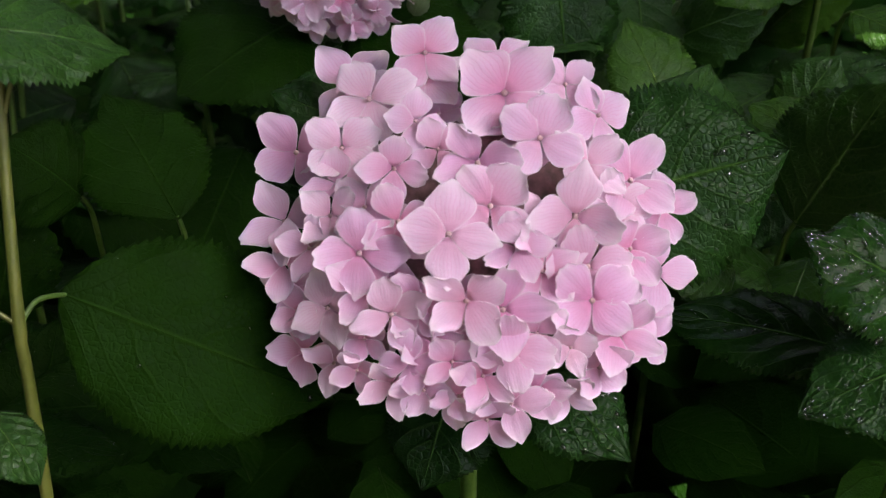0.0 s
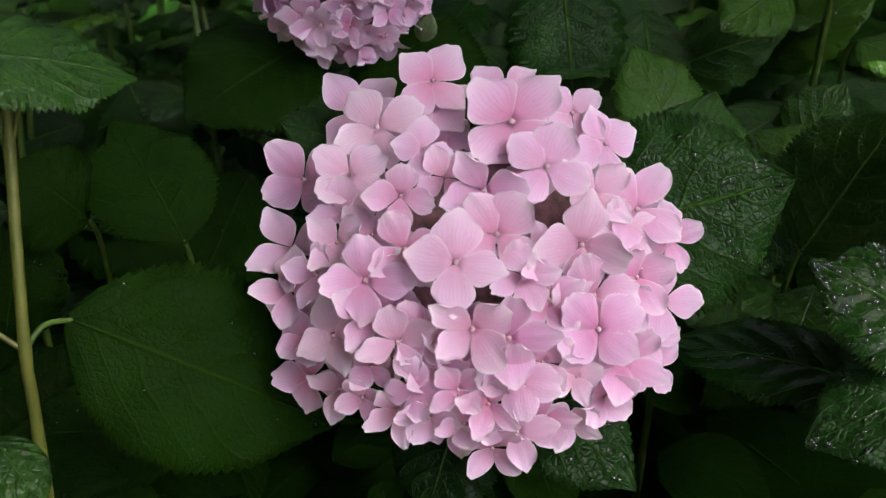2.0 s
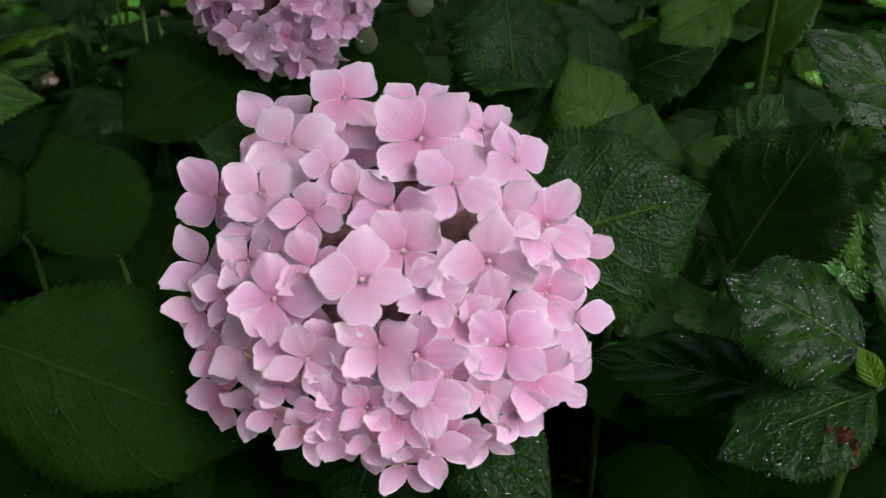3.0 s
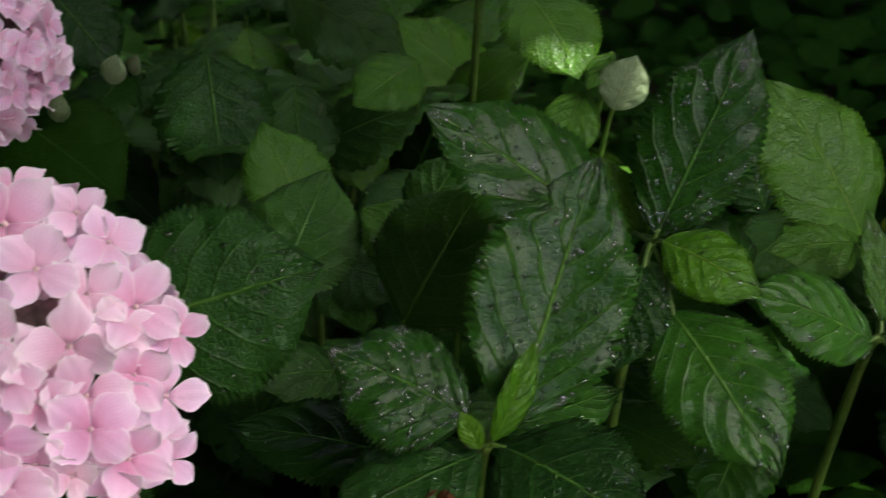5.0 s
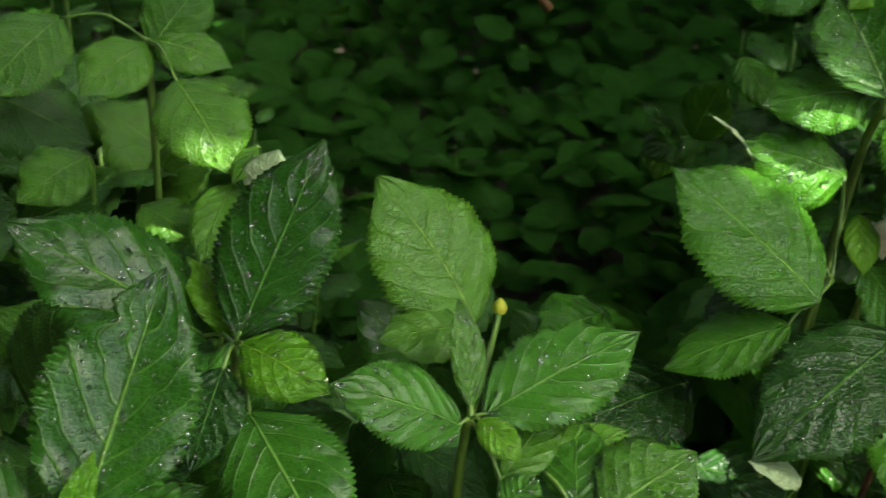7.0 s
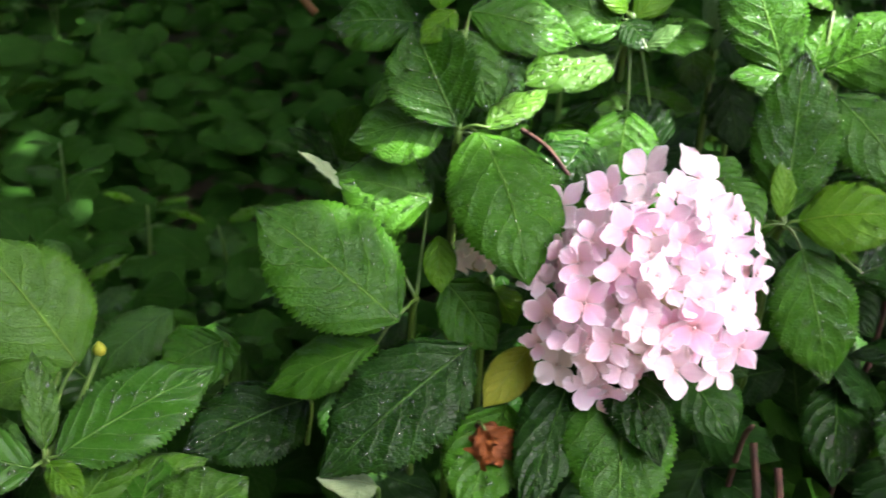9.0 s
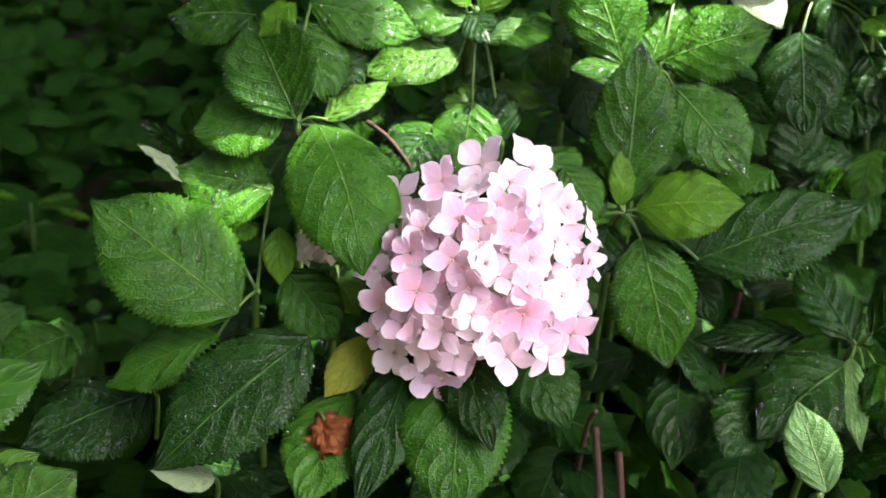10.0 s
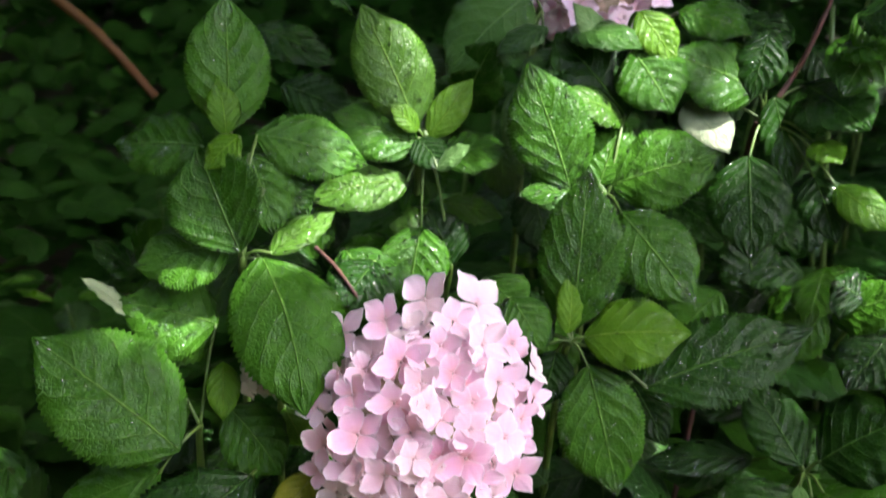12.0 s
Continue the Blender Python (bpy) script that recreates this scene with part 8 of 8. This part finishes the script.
leaf(shoot_pale, (0.1197, 1.1260, 0.8137), (0.1402, 1.0705, 0.7299), 0.082, (-0.01, -0.83, 0.55), "light", 9, nu=28, nv=6, arch=0.06)
leaf(shoot_back_flower, (-0.0455, 1.0178, 1.0413), (0.0019, 0.9965, 0.9846), 0.065, (0.19, -0.86, 0.48), "dark", 12, nu=28, nv=6, arch=0.06)
leaf(shoot_pale, (0.1456, 1.1223, 0.8417), (0.0264, 1.0917, 0.8476), 0.079, (0.20, -0.62, 0.76), "light", 21, nu=28, nv=6, arch=0.06)
leaf(shoot_left_behind, (0.2480, 1.0830, 0.8127), (0.2728, 1.0071, 0.7631), 0.063, (-0.30, -0.59, 0.75), "mid", 16, nu=28, nv=6, arch=0.06)
leaf(shoot_behind, (0.1349, 1.0922, 1.0290), (0.2383, 1.0754, 0.9778), 0.089, (0.16, -0.79, 0.59), "mid", 9, nu=28, nv=6, arch=0.06)
leaf(shoot_pale, (0.0995, 1.1174, 0.9908), (0.1112, 1.0590, 0.9246), 0.074, (0.29, -0.69, 0.66), "light", 9, nu=28, nv=6, arch=0.06)
leaf(shoot_behind, (0.2594, 1.1445, 0.9293), (0.1343, 1.0954, 0.8670), 0.115, (-0.27, -0.41, 0.87), "light", 19, nu=28, nv=6, arch=0.06)
leaf(shoot_pale, (0.1625, 1.1712, 0.7842), (0.2065, 1.0919, 0.6898), 0.113, (0.06, -0.75, 0.66), "light", 23, nu=28, nv=6, arch=0.06)
leaf(shoot_pale, (0.1258, 1.3282, 0.9232), (0.2347, 1.2879, 0.8261), 0.108, (0.37, -0.63, 0.68), "light", 6, nu=28, nv=6, arch=0.06)
leaf(shoot_back_flower, (0.0042, 1.0491, 0.9702), (-0.0353, 0.9924, 0.9259), 0.059, (-0.09, -0.57, 0.81), "dark", 2, nu=28, nv=6, arch=0.06)
leaf(shoot_left_behind, (0.1580, 1.0379, 0.9035), (0.2511, 1.0000, 0.9591), 0.074, (-0.58, -0.57, 0.58), "mid", 9, nu=28, nv=6, arch=0.06)
leaf(shoot_pale, (0.1598, 1.3024, 0.8055), (0.2010, 1.3131, 0.8972), 0.092, (-0.65, -0.66, 0.37), "light", 18, nu=28, nv=6, arch=0.06)
leaf(shoot_pale, (0.1111, 1.1205, 0.9031), (0.0713, 1.0736, 0.7974), 0.096, (-0.07, -0.90, 0.43), "light", 10, nu=28, nv=6, arch=0.06)
leaf(shoot_pale, (0.2753, 1.3421, 0.9234), (0.4089, 1.3230, 0.9625), 0.098, (-0.30, -0.23, 0.92), "light", 16, nu=28, nv=6, arch=0.06)
leaf(shoot_pale, (0.2189, 1.3228, 0.9894), (0.1857, 1.2945, 0.8755), 0.099, (-0.21, -0.93, 0.29), "light", 5, nu=28, nv=6, arch=0.06)
leaf(shoot_behind, (0.2678, 1.1956, 1.0104), (0.1408, 1.1747, 0.9967), 0.087, (-0.03, -0.39, 0.92), "mid", 13, nu=28, nv=6, arch=0.06)
leaf(shoot_pale, (0.1012, 1.2687, 0.9155), (0.2331, 1.2419, 0.9113), 0.090, (-0.04, -0.35, 0.94), "mid", 16, nu=28, nv=6, arch=0.06)
leaf(shoot_pale, (0.1848, 1.1563, 0.9062), (0.2102, 1.1118, 0.8327), 0.078, (0.40, -0.72, 0.57), "light", 12, nu=28, nv=6, arch=0.06)
leaf(shoot_behind, (0.2715, 1.1286, 0.8872), (0.3527, 1.0910, 0.9760), 0.079, (-0.74, -0.47, 0.48), "light", 19, nu=28, nv=6, arch=0.06)
leaf(shoot_left_behind, (0.2606, 0.9602, 0.8392), (0.2133, 0.9139, 0.7778), 0.077, (-0.27, -0.66, 0.70), "dark", 14, nu=28, nv=6, arch=0.06)
leaf(shoot_pale, (0.1307, 1.0895, 0.9096), (0.0614, 1.0578, 0.8595), 0.069, (-0.39, -0.44, 0.81), "mid", nu=28, nv=6, arch=0.06)
leaf(shoot_pale, (0.0964, 1.0676, 0.8158), (0.0905, 0.9944, 0.7367), 0.085, (0.26, -0.72, 0.64), "mid", 13, nu=28, nv=6, arch=0.06)
leaf(shoot_pale, (0.0732, 1.0551, 0.9489), (0.1713, 1.0120, 0.9380), 0.065, (-0.30, -0.81, 0.51), "mid", 3, nu=28, nv=6, arch=0.06)
leaf(shoot_left_behind, (0.2548, 0.9872, 0.8447), (0.1713, 0.9616, 0.7900), 0.072, (-0.31, -0.59, 0.75), "mid", nu=28, nv=6, arch=0.06)
leaf(shoot_pale, (0.0606, 1.0713, 0.9388), (0.0851, 1.0001, 0.8624), 0.085, (0.29, -0.65, 0.70), "mid", 12, nu=28, nv=6, arch=0.06)
leaf(shoot_left_behind, (0.2470, 1.0761, 0.8344), (0.3789, 1.0542, 0.8901), 0.098, (-0.41, -0.45, 0.79), "mid", 14, nu=28, nv=6, arch=0.06)
leaf(shoot_pale, (0.0646, 1.0458, 0.8704), (0.1271, 0.9697, 0.8146), 0.088, (-0.05, -0.62, 0.78), "mid", 5, nu=28, nv=6, arch=0.06)
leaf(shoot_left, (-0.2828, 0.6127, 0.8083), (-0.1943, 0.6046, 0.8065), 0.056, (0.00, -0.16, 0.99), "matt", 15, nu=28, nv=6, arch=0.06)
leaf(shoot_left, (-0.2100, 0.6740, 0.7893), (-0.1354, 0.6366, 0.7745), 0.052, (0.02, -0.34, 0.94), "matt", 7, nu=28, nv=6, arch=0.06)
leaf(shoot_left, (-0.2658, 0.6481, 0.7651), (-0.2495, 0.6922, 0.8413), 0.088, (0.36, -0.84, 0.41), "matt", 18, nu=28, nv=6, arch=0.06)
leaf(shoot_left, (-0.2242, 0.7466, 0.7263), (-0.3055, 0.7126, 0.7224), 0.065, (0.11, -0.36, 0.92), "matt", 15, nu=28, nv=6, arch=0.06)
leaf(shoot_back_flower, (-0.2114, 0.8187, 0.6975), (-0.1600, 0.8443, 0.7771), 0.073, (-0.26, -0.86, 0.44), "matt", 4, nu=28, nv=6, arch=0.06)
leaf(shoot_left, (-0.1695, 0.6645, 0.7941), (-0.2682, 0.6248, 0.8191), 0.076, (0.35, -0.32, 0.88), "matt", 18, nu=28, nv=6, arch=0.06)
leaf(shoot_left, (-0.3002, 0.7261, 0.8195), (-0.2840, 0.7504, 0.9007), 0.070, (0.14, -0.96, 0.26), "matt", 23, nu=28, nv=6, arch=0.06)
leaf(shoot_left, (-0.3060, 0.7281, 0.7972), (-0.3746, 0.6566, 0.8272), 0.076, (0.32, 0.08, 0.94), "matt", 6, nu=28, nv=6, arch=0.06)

# ground
gm = from_arrays("ground", *(lambda n: ([(x, y, 0.05 * noise.noise((x * 0.7, y * 0.7, 0)) * (abs(x) < 30 and abs(y) < 30)) for x in n for y in n],
     [(i * len(n) + j, (i + 1) * len(n) + j, (i + 1) * len(n) + j + 1, i * len(n) + j + 1) for i in range(len(n) - 1) for j in range(len(n) - 1)]))(
     sorted([-400, -100, -40, -20, 20, 40, 100, 400] + [k * 0.25 for k in range(-40, 41)])))
gm.materials.append(SOIL)
tagged(new("ground", gm), "dark damp soil under the shrubs", "ground", "", "structure")


# shrubs behind
def far_shoot(seed, tall, leaves, size):
    """One shoot at the origin: a stem with crossed pairs of leaves, smaller towards the top."""
    rng = np.random.default_rng(seed)
    s = thing("background_hydrangea_shoot", "shaded hydrangea shoot with dark green leaves", "shrub shoot", (0, 0, 0), "background hydrangea shoots")
    lean = rng.uniform(-0.08, 0.08, 2)
    top = Vector((lean[0], lean[1], tall))
    child("stem", tube_mesh([(0, 0, 0), (lean[0] * 0.4, lean[1] * 0.2, tall * 0.5), top], 0.005, 0.0025, 6), STEM, s)
    pairs = leaves // 2
    for k in range(pairs):
        f = 1 - 0.72 * (k / pairs) ** 1.1
        p = Vector((lean[0] * f, lean[1] * f, tall * f))
        for side in (0, 1):
            az = k * 1.57 + side * math.pi + rng.uniform(-0.4, 0.4)
            ln = size * (0.55 + 0.45 * min(1, k / 1.5)) * rng.uniform(0.8, 1.2)
            rise = 0.35 - 0.22 * k + rng.uniform(-0.25, 0.25)
            d = Vector((math.cos(az), math.sin(az), rise)).normalized()
            b = p + d * 0.02
            v, fc, uv = blade(ln, ln * rng.uniform(0.55, 0.7), arch=0.08, fold=0.1, curl=0.12, wave=0.03, nu=20, nv=4, seed=seed * 31 + k * 2 + side)
            child("leaf", from_arrays("leaf", v, fc, uv), LEAF[("young" if k == 0 and seed % 2 else "mid", "mid", "dark", "dark", "mid")[min(k, 4)]], s, stand(b, b + d * ln, (0, 0, 1)))
    return s


rng = np.random.default_rng(77)
kinds = [far_shoot(k, t, n, z) for k, (t, n, z) in enumerate(((0.85, 12, 0.13), (0.7, 10, 0.12), (0.95, 14, 0.12), (0.6, 10, 0.14), (0.8, 12, 0.10)))]
for k, ob in enumerate(kinds):
    ob.location = (-0.9 + 0.55 * k, 1.75 + 0.1 * (k % 2), 0)
for k in range(300):
    if k < 70:
        y = rng.uniform(1.0, 1.7)
        x = rng.uniform(-0.9, 0.3) if k % 3 else rng.uniform(1.2, 2.1)
        z = rng.uniform(1.0, 1.25)
    else:
        y = 1.2 + 2.9 * rng.uniform() ** 1.3
        x = rng.uniform(-1.0 - 0.45 * y, 1.1 + 0.85 * y)
        z = rng.uniform(0.75, 1.1)
    if 8 < math.degrees(math.atan2(x - 0.3, y)) < 26 and y < 3.6:
        z *= 0.6
    copy_thing(kinds[k % 5], pose(x, y, 0, 0, 0, rng.uniform(0, 360)) @ Matrix.Scale(z, 4))


# undergrowth, an added leaf wall and the tree overhead: leaves past counting
def leaf_mass(name, label, category, count, place, size, tip_up, mats, seed, nu=6, nv=2):
    """Many small blades in one mesh; place(rng) gives where each one grows."""
    r = np.random.default_rng(seed)
    v0, f0, uv0 = blade(1.0, 0.62, arch=0.1, fold=0.12, curl=0.14, nu=nu, nv=nv, seed=seed, tooth=0.0)
    n = len(v0) // 2
    v0, uv0 = v0[:n], uv0[:n]
    f0 = np.array(sheet(nu, nv))
    verts, faces, uvs, mat = [], [], [], []
    for k in range(count):
        p = np.array(place(r))
        az = r.uniform(0, 6.283)
        d = Vector((math.cos(az), math.sin(az), r.uniform(*tip_up))).normalized()
        up = Vector((r.normal() * 0.4, r.normal() * 0.4 - 0.55, 1))
        m = np.array(stand((0, 0, 0), d, up).to_3x3())
        verts.append((v0 * size * r.uniform(0.6, 1.25)) @ m.T + p)
        faces.append(f0 + k * n)
        uvs.append(uv0)
        mat += [int(r.integers(len(mats)))] * len(f0)
    me = from_arrays(name, np.concatenate(verts), np.concatenate(faces).tolist(), np.concatenate(uvs))
    for m in mats:
        me.materials.append(LEAF[m])
    me.polygons.foreach_set("material_index", mat)
    return tagged(new(name, me), label, category, "", "stuff")


def bank(r):
    y = 0.95 + 5.5 * r.uniform() ** 1.5
    top = 0.45 + 0.25 * noise.noise((y * 1.3, 3.1, 0)) + 0.05 * y
    x = r.uniform(-1.2 - 0.5 * y, 1.2 + 0.95 * y)
    h = top + 0.22 * noise.noise((x * 1.6, y * 1.6, 5.0)) - 0.35 * r.uniform() ** 1.5
    return x, y, max(h, 0.03)


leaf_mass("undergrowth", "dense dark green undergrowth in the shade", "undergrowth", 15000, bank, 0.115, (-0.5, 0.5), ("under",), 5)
# low leaves get their shade from the near-black matt colour
leaf_mass("low_foliage", "leaves low among the hydrangea stems, darkened as if shaded", "undergrowth", 2800,
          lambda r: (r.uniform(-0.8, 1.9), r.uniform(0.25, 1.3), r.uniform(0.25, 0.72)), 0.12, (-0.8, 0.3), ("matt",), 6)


def wood(r):
    if r.uniform() < 0.55:
        return r.uniform(-8, 11), 6.2 + 1.5 * r.uniform(), 6.0 * r.uniform()
    side = -1 if r.uniform() < 0.5 else 1
    return 1.0 + side * (6.0 + 1.5 * r.uniform()), r.uniform(0.5, 7.5), 5.5 * r.uniform()


# leaf wall added at the back and sides against low sky light
leaf_mass("woodland_edge", "added dark wall of leaves holding back low sky light", "woodland", 16000, wood, 0.34, (-0.9, 0.3), ("under",), 7)


# points to be sunlit: the crown is kept open along their sun line
SUN_GAPS = [(Vector(p), w, thin) for p, w, thin in (
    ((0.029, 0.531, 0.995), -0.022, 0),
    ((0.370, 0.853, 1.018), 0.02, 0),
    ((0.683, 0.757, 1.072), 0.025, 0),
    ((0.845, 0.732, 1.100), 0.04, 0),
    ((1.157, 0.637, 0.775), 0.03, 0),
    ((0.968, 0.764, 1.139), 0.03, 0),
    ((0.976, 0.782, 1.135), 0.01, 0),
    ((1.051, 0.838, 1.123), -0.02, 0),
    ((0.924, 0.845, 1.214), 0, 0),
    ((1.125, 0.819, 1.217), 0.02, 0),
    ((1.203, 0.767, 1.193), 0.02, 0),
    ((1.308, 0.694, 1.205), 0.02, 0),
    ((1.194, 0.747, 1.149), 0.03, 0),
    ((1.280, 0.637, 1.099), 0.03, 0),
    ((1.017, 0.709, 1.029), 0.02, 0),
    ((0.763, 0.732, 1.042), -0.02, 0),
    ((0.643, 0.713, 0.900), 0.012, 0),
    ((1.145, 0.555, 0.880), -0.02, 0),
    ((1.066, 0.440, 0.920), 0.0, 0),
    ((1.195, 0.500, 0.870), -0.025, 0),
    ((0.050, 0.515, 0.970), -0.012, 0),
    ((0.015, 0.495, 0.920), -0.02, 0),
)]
# points to be shaded: leaf clumps are added out of view above them
SHADE_CLUMPS = [(Vector(p), w) for p, w in (
    ((1.271, 0.637, 1.085), 0.1),
    ((0.930, 0.600, 1.030), 0.08),
    ((0.900, 0.580, 1.050), 0.08),
    ((0.955, 0.620, 1.000), 0.06),
    ((0.860, 0.790, 1.150), 0.1),
    ((0.790, 0.760, 1.120), 0.08),
    ((1.245, 0.640, 1.048), 0.14),
    ((1.215, 0.590, 0.965), 0.09),
    ((1.180, 0.620, 0.980), 0.09),
    ((0.642, 0.681, 0.968), 0.12),
    ((0.670, 0.696, 1.010), 0.12),
    ((0.705, 0.622, 0.935), 0.12),
    ((1.153, 0.621, 0.990), 0.1),
    ((0.589, 0.690, 0.887), 0.12),
    ((0.803, 0.677, 1.055), 0.1),
    ((1.112, 0.677, 1.068), 0.08),
    ((1.080, 0.700, 1.120), 0.08),
    ((1.000, 0.720, 1.100), 0.08),
    ((0.680, 0.690, 1.000), 0.08),
    ((0.536, 0.576, 0.917), 0.1),
    ((-0.141, 0.538, 0.920), 0.15),
    ((-0.183, 0.538, 1.070), 0.12),
    ((0.117, 0.534, 0.888), 0.14),
    ((-0.204, 0.809, 0.923), 0.2),
)]


SPRAY = (0.2, 3.6, -0.35, 1.45)


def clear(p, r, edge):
    return all((p - g).cross(sun_from).length > w + edge or r.uniform() < thin for g, w, thin in SUN_GAPS)


def crown(r):
    while True:
        p = Vector((r.uniform(-5, 6.5), r.uniform(-5.0, 8), 2.7 + 1.6 * r.uniform()))
        if -2.0 < p.x < 1.4 and 1.5 < p.y < 4.5 and r.uniform() < 0.8:
            continue
        # left open for light from the front, and where the spray takes over
        if p.y < -0.35 and 0.35 < p.x < 6.0 or SPRAY[0] < p.x < SPRAY[1] and SPRAY[2] < p.y < SPRAY[3]:
            continue
        p.z += 0.12 * max(p.y, 0)
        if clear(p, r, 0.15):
            return tuple(p)


def spray(r):
    while True:
        p = Vector((r.uniform(*SPRAY[:2]), r.uniform(*SPRAY[2:]), 2.6 + 1.5 * r.uniform()))
        if r.uniform() < 0.16:
            g, w = SHADE_CLUMPS[int(r.integers(len(SHADE_CLUMPS)))]
            p = g + sun_from * r.uniform(2.0, 2.8) + Vector(r.normal(size=3)) * w * 0.6
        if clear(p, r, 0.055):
            return tuple(p)


# the crown is out of view and shaped to place sun and shade
tree = thing("overhanging_tree", "broad-leaved tree spreading over the shrubs", "tree", (3.6, 5.0, 0))
child("trunk", tube_mesh([(3.6, 5.0, -0.05), (3.5, 4.9, 1.6), (3.2, 4.5, 3.1), (2.9, 4.2, 4.3)], 0.16, 0.07, 14, "trunk", 0.05), BARK, tree)
for k, (x, y) in enumerate(((-3.5, 2.5), (0.5, 0.3), (-1.0, 5.5), (4.5, 0.8), (5.5, 4.0), (2.0, 2.0))):
    child("limb", tube_mesh([(3.3, 4.6, 2.7), ((x + 3.3) / 2, (y + 4.6) / 2, 3.5), (x, y, 3.6)], 0.06, 0.015, 8, "limb", 0.06), BARK, tree)
child("dead_branch", tube_mesh([(0.9, 5.0, 3.5), (0.2, 3.6, 2.9), (0.150, 2.214, 2.088), (0.513, 1.791, 1.365), (0.694, 1.679, 1.154), (0.770, 1.636, 1.077), (0.834, 1.593, 0.992)], 0.012, 0.0062, 8, "dead_branch", 0.1), WOOD, tree, None, "bare orange-brown dead branch")
crown_ob = leaf_mass("crown", "", "", 46000, crown, 0.21, (-0.6, 0.3), ("light", "mid"), 8, 3, 2)
crown_ob.parent, crown_ob.location = tree, -tree.location
# unseen leaves added to shape the sun flecks on the shrubs
spray_ob = leaf_mass("hanging_spray", "", "", 11500, spray, 0.10, (-0.6, 0.3), ("light", "mid"), 9, 3, 2)
spray_ob.parent, spray_ob.location = tree, -tree.location

# dark shell added all round to block low sky light, lower at front right
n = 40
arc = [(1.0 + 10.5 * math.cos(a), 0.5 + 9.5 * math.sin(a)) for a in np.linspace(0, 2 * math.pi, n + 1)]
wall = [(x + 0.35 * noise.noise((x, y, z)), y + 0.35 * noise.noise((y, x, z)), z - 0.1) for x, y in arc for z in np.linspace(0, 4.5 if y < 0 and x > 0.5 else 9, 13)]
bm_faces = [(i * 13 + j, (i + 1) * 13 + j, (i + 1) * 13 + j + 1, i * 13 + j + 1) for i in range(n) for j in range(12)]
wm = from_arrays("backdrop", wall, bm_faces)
wm.materials.append(plain_material("sky_block", (0.004, 0.008, 0.003), (0.016, 0.032, 0.010), 0.95, 1.6, 0.1))
tagged(new("backdrop", wm), "added dark shell round the place, blocking low sky light", "backdrop", "", "structure")
